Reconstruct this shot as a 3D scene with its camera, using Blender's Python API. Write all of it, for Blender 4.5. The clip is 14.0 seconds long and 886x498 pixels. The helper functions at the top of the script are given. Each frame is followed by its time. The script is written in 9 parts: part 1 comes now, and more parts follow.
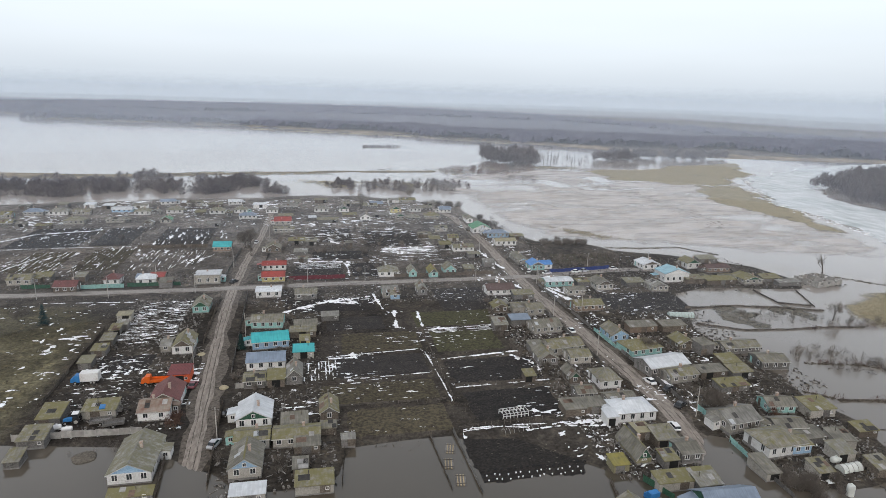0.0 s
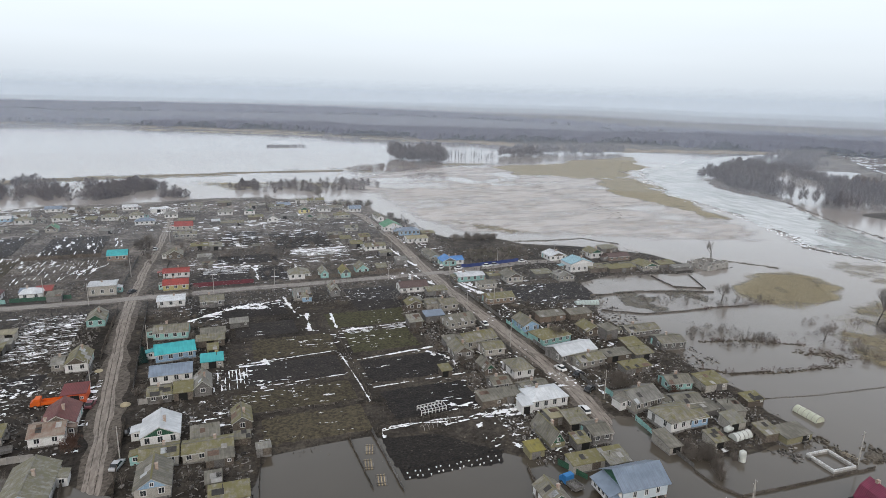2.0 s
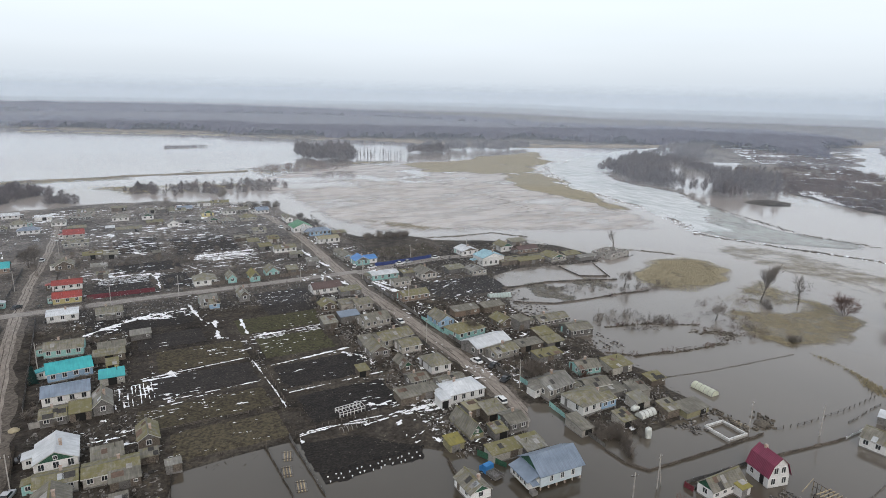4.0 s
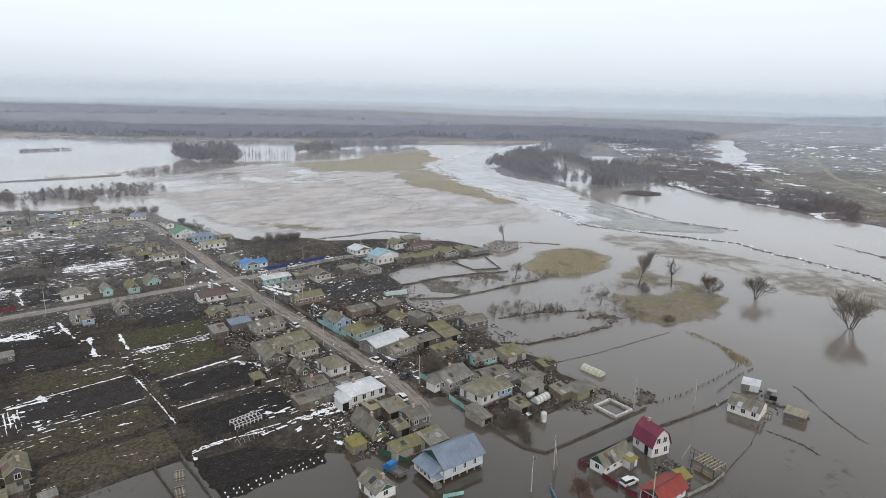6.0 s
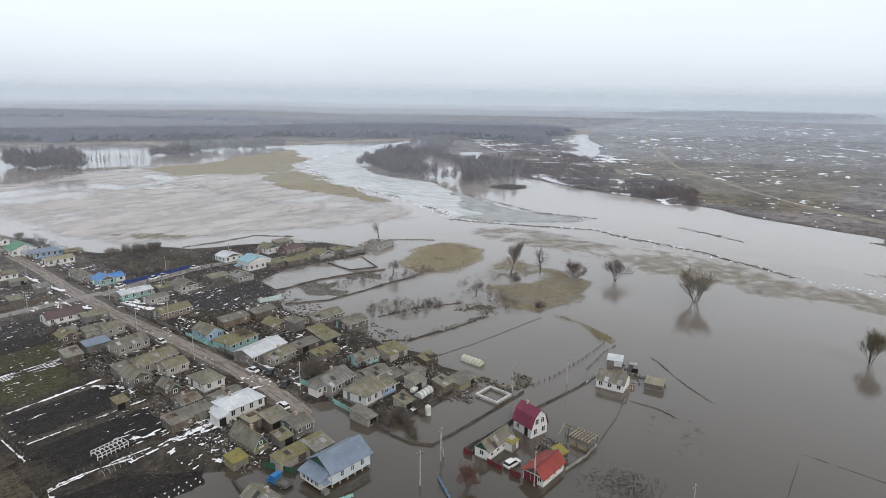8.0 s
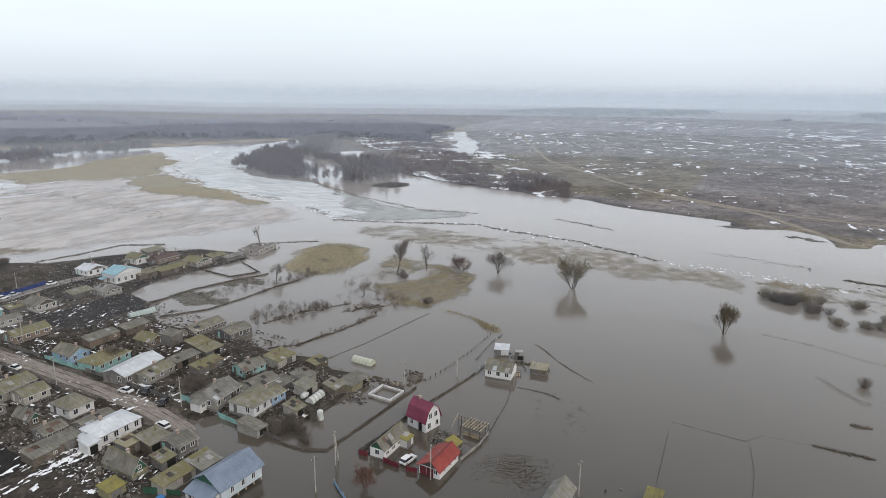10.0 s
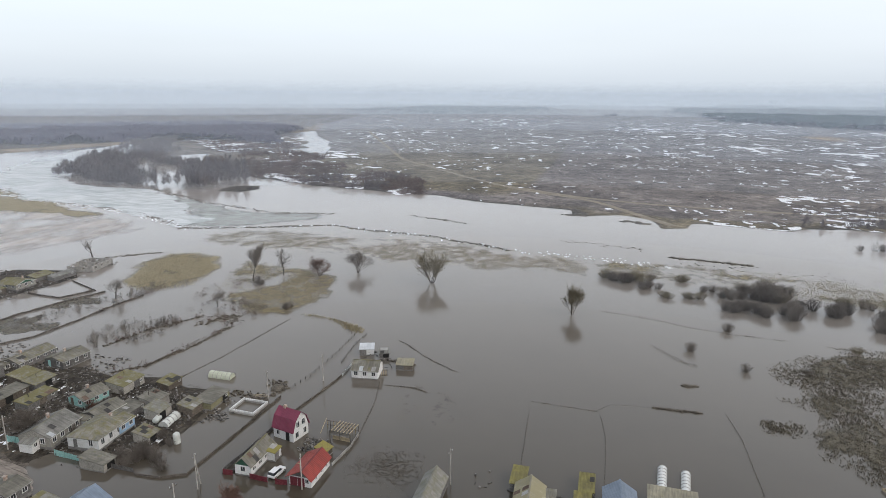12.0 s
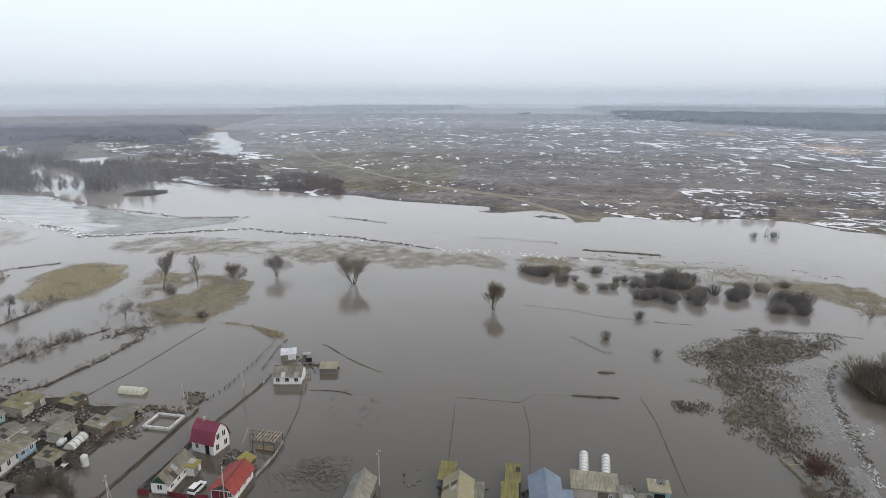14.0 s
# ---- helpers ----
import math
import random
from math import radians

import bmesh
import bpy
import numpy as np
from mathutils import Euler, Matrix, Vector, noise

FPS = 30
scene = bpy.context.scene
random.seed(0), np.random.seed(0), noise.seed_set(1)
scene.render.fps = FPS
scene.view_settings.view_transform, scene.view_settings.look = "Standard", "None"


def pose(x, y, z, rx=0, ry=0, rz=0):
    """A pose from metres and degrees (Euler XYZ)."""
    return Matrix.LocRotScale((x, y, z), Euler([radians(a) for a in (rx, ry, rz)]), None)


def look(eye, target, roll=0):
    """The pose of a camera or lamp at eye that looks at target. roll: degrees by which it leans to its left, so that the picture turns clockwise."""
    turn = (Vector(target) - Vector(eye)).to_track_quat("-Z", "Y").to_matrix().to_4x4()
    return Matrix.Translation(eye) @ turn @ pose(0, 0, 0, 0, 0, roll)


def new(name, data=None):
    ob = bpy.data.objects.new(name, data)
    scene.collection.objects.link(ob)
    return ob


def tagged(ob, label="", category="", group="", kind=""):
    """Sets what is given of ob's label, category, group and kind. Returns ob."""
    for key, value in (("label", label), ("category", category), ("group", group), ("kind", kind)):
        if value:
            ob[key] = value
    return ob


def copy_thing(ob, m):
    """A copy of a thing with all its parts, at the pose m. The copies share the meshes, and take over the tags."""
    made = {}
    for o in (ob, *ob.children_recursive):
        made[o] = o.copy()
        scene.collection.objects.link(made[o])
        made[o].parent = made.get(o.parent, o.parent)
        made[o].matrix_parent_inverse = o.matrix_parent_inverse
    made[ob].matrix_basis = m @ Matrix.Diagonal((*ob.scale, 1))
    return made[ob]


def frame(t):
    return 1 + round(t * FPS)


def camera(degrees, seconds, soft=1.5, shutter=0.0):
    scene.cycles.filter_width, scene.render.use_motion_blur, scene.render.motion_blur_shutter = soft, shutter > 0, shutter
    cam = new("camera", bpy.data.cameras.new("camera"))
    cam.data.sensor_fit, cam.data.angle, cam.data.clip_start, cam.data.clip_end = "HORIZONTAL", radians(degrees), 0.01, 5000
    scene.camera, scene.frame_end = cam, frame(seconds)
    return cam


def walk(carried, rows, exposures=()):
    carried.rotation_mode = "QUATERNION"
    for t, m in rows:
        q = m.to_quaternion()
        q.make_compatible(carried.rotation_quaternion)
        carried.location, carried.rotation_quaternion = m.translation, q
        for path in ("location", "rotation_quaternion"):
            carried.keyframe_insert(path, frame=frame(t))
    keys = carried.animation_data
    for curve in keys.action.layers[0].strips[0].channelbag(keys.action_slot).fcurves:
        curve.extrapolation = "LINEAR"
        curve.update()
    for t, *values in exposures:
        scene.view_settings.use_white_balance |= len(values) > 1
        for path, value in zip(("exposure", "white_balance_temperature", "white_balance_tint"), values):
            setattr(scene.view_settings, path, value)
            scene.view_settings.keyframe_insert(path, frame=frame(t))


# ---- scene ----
# A drone hovers 75 m over a flooded village and turns from north to east.
EYE = 75.0
cam = camera(71.01, 14.0, 0.8)
PATH = [
    (0, pose(0, 0, EYE, 75.98, -1.60, -11.86)),
    (0.5, pose(0, 0, EYE, 75.98, -1.53, -13.51)),
    (1, pose(0, 0, EYE, 75.98, -1.53, -15.64)),
    (1.5, pose(0, 0, EYE, 75.99, -1.45, -17.88)),
    (2, pose(0, 0, EYE, 76.01, -1.40, -20.27)),
    (2.5, pose(0, 0, EYE, 75.99, -1.36, -22.31)),
    (3, pose(0, 0, EYE, 75.99, -1.32, -24.39)),
    (5.5, pose(0, 0, EYE, 75.97, -1.12, -35.81)),
    (6, pose(0, 0, EYE, 76.00, -1.12, -38.66)),
    (6.5, pose(0, 0, EYE, 76.02, -1.01, -41.49)),
    (7, pose(0, 0, EYE, 76.04, -0.90, -44.56)),
    (7.5, pose(0, 0, EYE, 76.06, -0.80, -47.40)),
    (8, pose(0, 0, EYE, 76.04, -0.77, -50.52)),
    (10.5, pose(0, 0, EYE, 76.02, -0.56, -64.59)),
    (11, pose(0, 0, EYE, 76.02, -0.47, -68.18)),
    (11.5, pose(0, 0, EYE, 76.00, -0.36, -71.50)),
    (12, pose(0, 0, EYE, 76.00, -0.29, -74.84)),
    (12.5, pose(0, 0, EYE, 75.98, -0.22, -77.86)),
    (13, pose(0, 0, EYE, 75.96, -0.17, -80.81)),
    (13.5, pose(0, 0, EYE, 75.94, -0.14, -82.09)),
    (14, pose(0, 0, EYE, 75.94, -0.16, -82.39)),
]
walk(cam, PATH)

# ---- world, sun, exposure ----
SUN_HEIGHT, SUN_TURN = radians(38), radians(200)
world = bpy.data.worlds.new("overcast_sky")
scene.world = world
world.use_nodes = True
wn, wl = world.node_tree.nodes, world.node_tree.links
wn.clear()
w_out = wn.new("ShaderNodeOutputWorld")
w_sky = wn.new("ShaderNodeTexSky")
w_sky.sky_type, w_sky.sun_disc = "NISHITA", False
w_sky.sun_elevation, w_sky.sun_rotation = SUN_HEIGHT, SUN_TURN
w_sky.air_density, w_sky.dust_density, w_sky.ozone_density = 1.0, 5.0, 1.0
w_clear = wn.new("ShaderNodeBackground")
w_clear.inputs["Strength"].default_value = 0.05
wl.new(w_sky.outputs[0], w_clear.inputs["Color"])
# a closed cloud deck: slightly darker and bluer at the horizon, soft cloud variation
w_co = wn.new("ShaderNodeTexCoord")
w_sep = wn.new("ShaderNodeSeparateXYZ")
wl.new(w_co.outputs["Generated"], w_sep.inputs[0])
w_ramp = wn.new("ShaderNodeValToRGB")
e = w_ramp.color_ramp.elements
e[0].position, e[0].color = 0.0, (0.615, 0.69, 0.775, 1)
e[1].position, e[1].color = 1.0, (0.55, 0.575, 0.62, 1)
for at, c in ((0.02, (0.675, 0.745, 0.825)), (0.06, (0.745, 0.81, 0.885)), (0.13, (0.805, 0.86, 0.915)), (0.22, (0.88, 0.92, 0.95)), (0.4, (0.82, 0.85, 0.88)), (0.65, (0.67, 0.70, 0.74))):
    k = e.new(at)
    k.color = (*c, 1)
wl.new(w_sep.outputs["Z"], w_ramp.inputs[0])
w_map = wn.new("ShaderNodeMapping")
w_map.inputs["Scale"].default_value = (1.5, 1.5, 9)
wl.new(w_co.outputs["Generated"], w_map.inputs[0])
w_noise = wn.new("ShaderNodeTexNoise")
w_noise.inputs["Scale"].default_value, w_noise.inputs["Detail"].default_value = 1.3, 3
wl.new(w_map.outputs[0], w_noise.inputs["Vector"])
w_amt = wn.new("ShaderNodeMapRange")
w_amt.inputs["To Min"].default_value, w_amt.inputs["To Max"].default_value = 0.93, 1.07
wl.new(w_noise.outputs[0], w_amt.inputs[0])
w_deck = wn.new("ShaderNodeBackground")
wl.new(w_ramp.outputs[0], w_deck.inputs["Color"])
wl.new(w_amt.outputs[0], w_deck.inputs["Strength"])
w_add = wn.new("ShaderNodeAddShader")
wl.new(w_clear.outputs[0], w_add.inputs[0])
wl.new(w_deck.outputs[0], w_add.inputs[1])
wl.new(w_add.outputs[0], w_out.inputs[0])

sun = new("sun", bpy.data.lights.new("sun", "SUN"))
sun.data.energy, sun.data.angle, sun.data.color = 0.5, radians(25), (1.0, 0.97, 0.92)
sun.matrix_world = look((0, 0, 300), (math.sin(SUN_TURN) * -math.cos(SUN_HEIGHT), math.cos(SUN_TURN) * -math.cos(SUN_HEIGHT), 300 - math.sin(SUN_HEIGHT)))
scene.view_settings.exposure = 0.0

# ---- materials ----


def material(name, color, rough=0.8, second=None, scale=3.0, mix=0.5, fine=None, fine_scale=40.0, bump=0.0, bump_scale=30.0, metal=0.0,
             spread=0.0, spec=0.18, island=False, stretch=(1, 1, 1)):
    """A surface of two colours mixed by noise at two scales, with relief. spread: brightness variation from object to object."""
    m = bpy.data.materials.new(name)
    m.use_nodes = True
    n, l = m.node_tree.nodes, m.node_tree.links
    b = n["Principled BSDF"]
    b.inputs["Roughness"].default_value, b.inputs["Metallic"].default_value = rough, metal
    b.inputs["Specular IOR Level"].default_value = spec
    co = n.new("ShaderNodeTexCoord")
    mp = n.new("ShaderNodeMapping")
    mp.inputs["Scale"].default_value = stretch
    geo = n.new("ShaderNodeNewGeometry")
    l.new(geo.outputs["Position"], mp.inputs[0])
    out = n.new("ShaderNodeRGB")
    out.outputs[0].default_value = (*color, 1)
    out = out.outputs[0]
    for col, s, k in ((second, scale, mix), (fine, fine_scale, 0.5)):
        if col is None:
            continue
        t = n.new("ShaderNodeTexNoise")
        t.inputs["Scale"].default_value, t.inputs["Detail"].default_value, t.inputs["Roughness"].default_value = 1.0 / s if s > 0 else 1, 4, 0.6
        l.new(mp.outputs[0], t.inputs["Vector"])
        r = n.new("ShaderNodeMapRange")
        r.inputs["From Min"].default_value, r.inputs["From Max"].default_value = 0.5 - 0.12 - (k - 0.5) * 0.3, 0.5 + 0.12 - (k - 0.5) * 0.3
        l.new(t.outputs[0], r.inputs[0])
        x = n.new("ShaderNodeMix")
        x.data_type = "RGBA"
        x.inputs["B"].default_value = (0, 0, 0, 1)
        l.new(r.outputs[0], x.inputs["Factor"])
        l.new(out, x.inputs[6])
        x.inputs[7].default_value = (*col, 1)
        out = x.outputs[2]
    if spread:
        info = n.new("ShaderNodeObjectInfo")
        src = info.outputs["Random"]
        if island:
            src = geo.outputs["Random Per Island"]
        r = n.new("ShaderNodeMapRange")
        r.inputs["To Min"].default_value, r.inputs["To Max"].default_value = 1 - spread, 1 + spread
        l.new(src, r.inputs[0])
        h = n.new("ShaderNodeHueSaturation")
        l.new(r.outputs[0], h.inputs["Value"])
        l.new(out, h.inputs["Color"])
        out = h.outputs[0]
    l.new(out, b.inputs["Base Color"])
    if bump:
        t = n.new("ShaderNodeTexNoise")
        t.inputs["Scale"].default_value, t.inputs["Detail"].default_value = 1.0 / bump_scale, 3
        l.new(mp.outputs[0], t.inputs["Vector"])
        bp = n.new("ShaderNodeBump")
        bp.inputs["Strength"].default_value, bp.inputs["Distance"].default_value = 1.0, bump
        l.new(t.outputs[0], bp.inputs["Height"])
        l.new(bp.outputs[0], b.inputs["Normal"])
    return m


WALLS = {
    "white": material("whitewash", (0.62, 0.62, 0.61), 0.8, (0.46, 0.45, 0.43), 2.5, 0.4, (0.66, 0.66, 0.66), 0.3, spread=0.12),
    "cream": material("cream_plaster", (0.30, 0.285, 0.255), 0.85, (0.2, 0.19, 0.17), 2.0, 0.5, (0.35, 0.335, 0.305), 0.3, spread=0.2),
    "grey": material("weathered_boards", (0.125, 0.12, 0.115), 0.85, (0.07, 0.066, 0.063), 1.0, 0.5, (0.19, 0.184, 0.178), 0.25, spread=0.25),
    "brown": material("old_boards", (0.10, 0.083, 0.068), 0.85, (0.056, 0.047, 0.04), 1.0, 0.5, (0.16, 0.138, 0.116), 0.25, spread=0.25),
    "brick": material("brick_wall", (0.20, 0.148, 0.115), 0.85, (0.145, 0.108, 0.085), 1.2, 0.5, (0.25, 0.20, 0.165), 0.2, spread=0.15),
    "teal": material("turquoise_paint", (0.22, 0.42, 0.40), 0.7, (0.17, 0.33, 0.31), 1.5, 0.5, (0.3, 0.48, 0.46), 0.3, spread=0.12),
    "blue": material("pale_blue_paint", (0.24, 0.37, 0.52), 0.7, (0.19, 0.30, 0.43), 1.5, 0.5, (0.32, 0.45, 0.58), 0.3, spread=0.12),
    "yellow": material("yellow_paint", (0.46, 0.40, 0.16), 0.75, (0.36, 0.31, 0.13), 1.5, 0.5, (0.5, 0.45, 0.24), 0.3, spread=0.15),
    "orange": material("orange_paint", (0.60, 0.10, 0.035), 0.6, (0.48, 0.08, 0.03), 1.5, 0.5, (0.62, 0.14, 0.06), 0.3),
    "darkred": material("dark_red_fence_paint", (0.12, 0.022, 0.03), 0.6, (0.085, 0.016, 0.022), 1.5, 0.5, (0.15, 0.04, 0.05), 0.3),
    "olivewall": material("mossy_boards", (0.20, 0.19, 0.11), 0.85, (0.13, 0.12, 0.08), 1.2, 0.5, (0.25, 0.23, 0.15), 0.25),
    "darkgreen": material("dark_green_paint", (0.03, 0.085, 0.055), 0.6, (0.022, 0.06, 0.04), 1.0, 0.5, (0.05, 0.12, 0.08), 0.2),
}


def roof_material(name, color, second, rough=0.8, moss=None, metal=0.0, ribs=0.0, spread=0.12):
    """Sheet roofing: corrugation, sheets of uneven age, streaks down the slope, and moss, more of it on some roofs than on others."""
    m = material(name, color, rough, second, 2.4, 0.5, spread=spread, metal=metal, spec=0.2 if moss else 0.4)
    n, l = m.node_tree.nodes, m.node_tree.links
    b = n["Principled BSDF"]
    out = b.inputs["Base Color"].links[0].from_socket
    co, info, geo = n.new("ShaderNodeTexCoord"), n.new("ShaderNodeObjectInfo"), n.new("ShaderNodeNewGeometry")

    def tone(value, low, high, src):
        r = n.new("ShaderNodeMapRange")
        r.inputs["From Min"].default_value, r.inputs["From Max"].default_value = value
        r.inputs["To Min"].default_value, r.inputs["To Max"].default_value = low, high
        l.new(src, r.inputs[0])
        return r.outputs[0]

    def shade(src, amount):
        h = n.new("ShaderNodeHueSaturation")
        l.new(amount, h.inputs["Value"])
        l.new(src, h.inputs["Color"])
        return h.outputs[0]

    # sheets laid at different times
    br = n.new("ShaderNodeTexBrick")
    br.offset, br.inputs["Scale"].default_value = 0.0, 1.0
    br.inputs["Brick Width"].default_value, br.inputs["Row Height"].default_value, br.inputs["Mortar Size"].default_value = 1.1, 1.55, 0.02
    br.inputs["Color1"].default_value, br.inputs["Color2"].default_value, br.inputs["Mortar"].default_value = (0.5, 0.5, 0.5, 1), (1, 1, 1, 1), (0.32, 0.32, 0.32, 1)
    l.new(co.outputs["UV"], br.inputs["Vector"])
    out = shade(out, tone((0.3, 1.0), 0.86 if moss else 0.93, 1.12 if moss else 1.04, br.outputs["Color"]))
    # streaks down the slope
    mp = n.new("ShaderNodeMapping")
    mp.inputs["Scale"].default_value = (2.4, 0.3, 1)
    l.new(co.outputs["UV"], mp.inputs[0])
    t = n.new("ShaderNodeTexNoise")
    t.inputs["Scale"].default_value, t.inputs["Detail"].default_value = 1.0, 5
    l.new(mp.outputs[0], t.inputs["Vector"])
    out = shade(out, tone((0.3, 0.7), 0.76 if moss else 0.88, 1.24 if moss else 1.1, t.outputs[0]))
    if moss:
        t = n.new("ShaderNodeTexNoise")
        t.inputs["Scale"].default_value, t.inputs["Detail"].default_value, t.inputs["Roughness"].default_value = 0.8, 7, 0.7
        l.new(geo.outputs["Position"], t.inputs["Vector"])
        add = n.new("ShaderNodeMath")
        l.new(t.outputs[0], add.inputs[0])
        l.new(tone((0.0, 1.0), -0.2, 0.14, info.outputs["Random"]), add.inputs[1])
        x = n.new("ShaderNodeMix")
        x.data_type = "RGBA"
        l.new(tone((0.42, 0.62), 0.0, 0.9, add.outputs[0]), x.inputs["Factor"])
        l.new(out, x.inputs[6])
        x.inputs[7].default_value = (*moss, 1)
        out = x.outputs[2]
    l.new(out, b.inputs["Base Color"])
    if ribs:
        wv = n.new("ShaderNodeTexWave")
        wv.bands_direction = "X"
        wv.inputs["Scale"].default_value, wv.inputs["Distortion"].default_value = ribs, 0.0
        l.new(co.outputs["UV"], wv.inputs["Vector"])
        bp = n.new("ShaderNodeBump")
        bp.inputs["Strength"].default_value, bp.inputs["Distance"].default_value = 0.6, 0.04
        l.new(wv.outputs["Fac"], bp.inputs["Height"])
        l.new(bp.outputs[0], b.inputs["Normal"])
    return m


ROOFS = {
    "olive": roof_material("mossy_slate", (0.215, 0.205, 0.175), (0.15, 0.142, 0.12), moss=(0.155, 0.141, 0.062), ribs=1.2, spread=0.2),
    "grey": roof_material("grey_slate", (0.25, 0.245, 0.225), (0.18, 0.175, 0.16), moss=(0.16, 0.152, 0.10), ribs=1.2, spread=0.2),
    "cream": roof_material("pale_slate", (0.30, 0.28, 0.21), (0.22, 0.205, 0.16), moss=(0.26, 0.235, 0.145), ribs=1.2),
    "white": roof_material("new_zinc_roof", (0.54, 0.56, 0.58), (0.43, 0.45, 0.47), 0.45, ribs=0.9),
    "galv": roof_material("blue_grey_metal_roof", (0.19, 0.235, 0.30), (0.15, 0.19, 0.245), 0.4, ribs=0.9),
    "galvteal": roof_material("pale_teal_metal_roof", (0.25, 0.42, 0.48), (0.2, 0.34, 0.40), 0.45, ribs=0.9),
    "red": roof_material("red_metal_roof", (0.27, 0.038, 0.027), (0.20, 0.03, 0.022), 0.5, ribs=0.9),
    "crimson": roof_material("deep_red_metal_roof", (0.15, 0.026, 0.026), (0.115, 0.02, 0.02), 0.5, ribs=0.9),
    "darkred": roof_material("dark_red_roof", (0.135, 0.05, 0.045), (0.10, 0.038, 0.035), 0.6, ribs=0.9),
    "maroon": roof_material("maroon_metal_roof", (0.19, 0.028, 0.062), (0.15, 0.022, 0.05), 0.4, ribs=0.9),
    "brown": roof_material("brown_roof", (0.105, 0.068, 0.06), (0.08, 0.05, 0.045), 0.65, ribs=0.9),
    "brick": roof_material("rusty_tile_roof", (0.20, 0.115, 0.085), (0.27, 0.235, 0.195), 0.75, ribs=0.9),
    "teal": roof_material("bright_teal_roof", (0.045, 0.34, 0.36), (0.035, 0.28, 0.30), 0.5, ribs=0.9),
    "green": roof_material("green_metal_roof", (0.05, 0.20, 0.09), (0.04, 0.16, 0.07), 0.5, ribs=0.9),
    "blue": roof_material("bright_blue_roof", (0.07, 0.22, 0.50), (0.06, 0.18, 0.42), 0.5, ribs=0.9),
    "yellow": roof_material("bright_moss_roof", (0.20, 0.18, 0.07), (0.15, 0.135, 0.065), moss=(0.235, 0.205, 0.06), ribs=1.2),
}
M_FRAME = material("window_frame_white", (0.7, 0.7, 0.7), 0.5, (0.6, 0.6, 0.58), 1.0)
M_GLASS = material("window_glass", (0.025, 0.03, 0.035), 0.08, (0.05, 0.055, 0.06), 0.8, spec=0.6)
M_PLINTH = material("concrete_plinth", (0.24, 0.23, 0.22), 0.9, (0.15, 0.145, 0.14), 1.5, 0.5)
M_CHIMNEY = material("chimney_brick", (0.32, 0.22, 0.17), 0.9, (0.42, 0.38, 0.34), 0.6)
M_DARK = material("dark_opening", (0.02, 0.02, 0.02), 0.9)
M_WOOD = material("raw_timber", (0.36, 0.30, 0.20), 0.8, (0.27, 0.22, 0.15), 0.8, spread=0.2)
M_OLDWOOD = material("grey_old_timber", (0.13, 0.115, 0.10), 0.9, (0.08, 0.07, 0.062), 0.8, spread=0.3)
M_BARK = material("bark", (0.085, 0.073, 0.062), 0.9, (0.07, 0.06, 0.052), 0.6, spread=0.2)
M_TWIG = material("twigs", (0.165, 0.145, 0.128), 0.9, (0.12, 0.104, 0.09), 2.0, spread=0.25)
M_TWIG_RED = material("reddish_twigs", (0.13, 0.08, 0.062), 0.9, (0.10, 0.062, 0.05), 2.0, spread=0.2)
M_TWIG_OLIVE = material("olive_twigs", (0.18, 0.155, 0.105), 0.9, (0.13, 0.112, 0.08), 2.0, spread=0.2)
M_REED = material("dry_reeds", (0.33, 0.288, 0.195), 0.9, (0.26, 0.226, 0.152), 6.0, 0.5, (0.38, 0.335, 0.23), 1.2, spread=0.14, island=True)
M_SNOW = material("old_snow", (0.88, 0.90, 0.93), 0.7, (0.72, 0.72, 0.72), 1.6, 0.45, bump=0.08, bump_scale=1.0)
M_ICE = material("river_ice", (0.46, 0.48, 0.48), 0.4, (0.30, 0.335, 0.325), 26.0, 0.5, (0.62, 0.635, 0.64), 8.0, bump=0.05, bump_scale=2.0, stretch=(1.3, 0.5, 1))
M_DITCH_ICE = material("grey_ditch_ice", (0.15, 0.145, 0.135), 0.4, (0.095, 0.088, 0.078), 4.0, 0.5, (0.22, 0.218, 0.21), 1.0, bump=0.03, bump_scale=1.0)
M_DIRTY_ICE = material("dirty_ice", (0.33, 0.325, 0.31), 0.6, (0.19, 0.18, 0.165), 1.5, 0.5, (0.46, 0.46, 0.45), 0.5, spread=0.3, island=True)
ICE_TIP = material("thin_river_ice", (0.31, 0.315, 0.295), 0.35, (0.38, 0.415, 0.395), 14.0, 0.5, (0.22, 0.212, 0.19), 5.0, bump=0.03, bump_scale=2.0, stretch=(1.3, 0.5, 1))
M_CONCRETE = material("concrete_fence", (0.33, 0.32, 0.30), 0.9, (0.24, 0.23, 0.22), 1.2, spread=0.15)
M_POLE = material("pole_wood", (0.42, 0.40, 0.37), 0.9, (0.32, 0.30, 0.28), 1.0)
M_RUBBER = material("tyre_rubber", (0.02, 0.02, 0.021), 0.8)
M_FILM = material("greenhouse_film", (0.56, 0.58, 0.55), 0.35, (0.46, 0.48, 0.46), 1.0)
M_DEBRIS = material("flotsam", (0.09, 0.078, 0.064), 0.95, (0.06, 0.053, 0.045), 1.0, 0.5, (0.135, 0.12, 0.10), 0.5, spread=0.35, island=True)
M_JUNK = material("yard_clutter", (0.105, 0.095, 0.085), 0.85, (0.04, 0.037, 0.034), 0.5, 0.5, (0.19, 0.18, 0.17), 0.35, spread=0.8, island=True)
M_WEED = material("drowned_weeds", (0.135, 0.118, 0.098), 0.95, (0.085, 0.074, 0.063), 4.0, 0.5, (0.18, 0.16, 0.12), 1.2, spread=0.4, island=True)
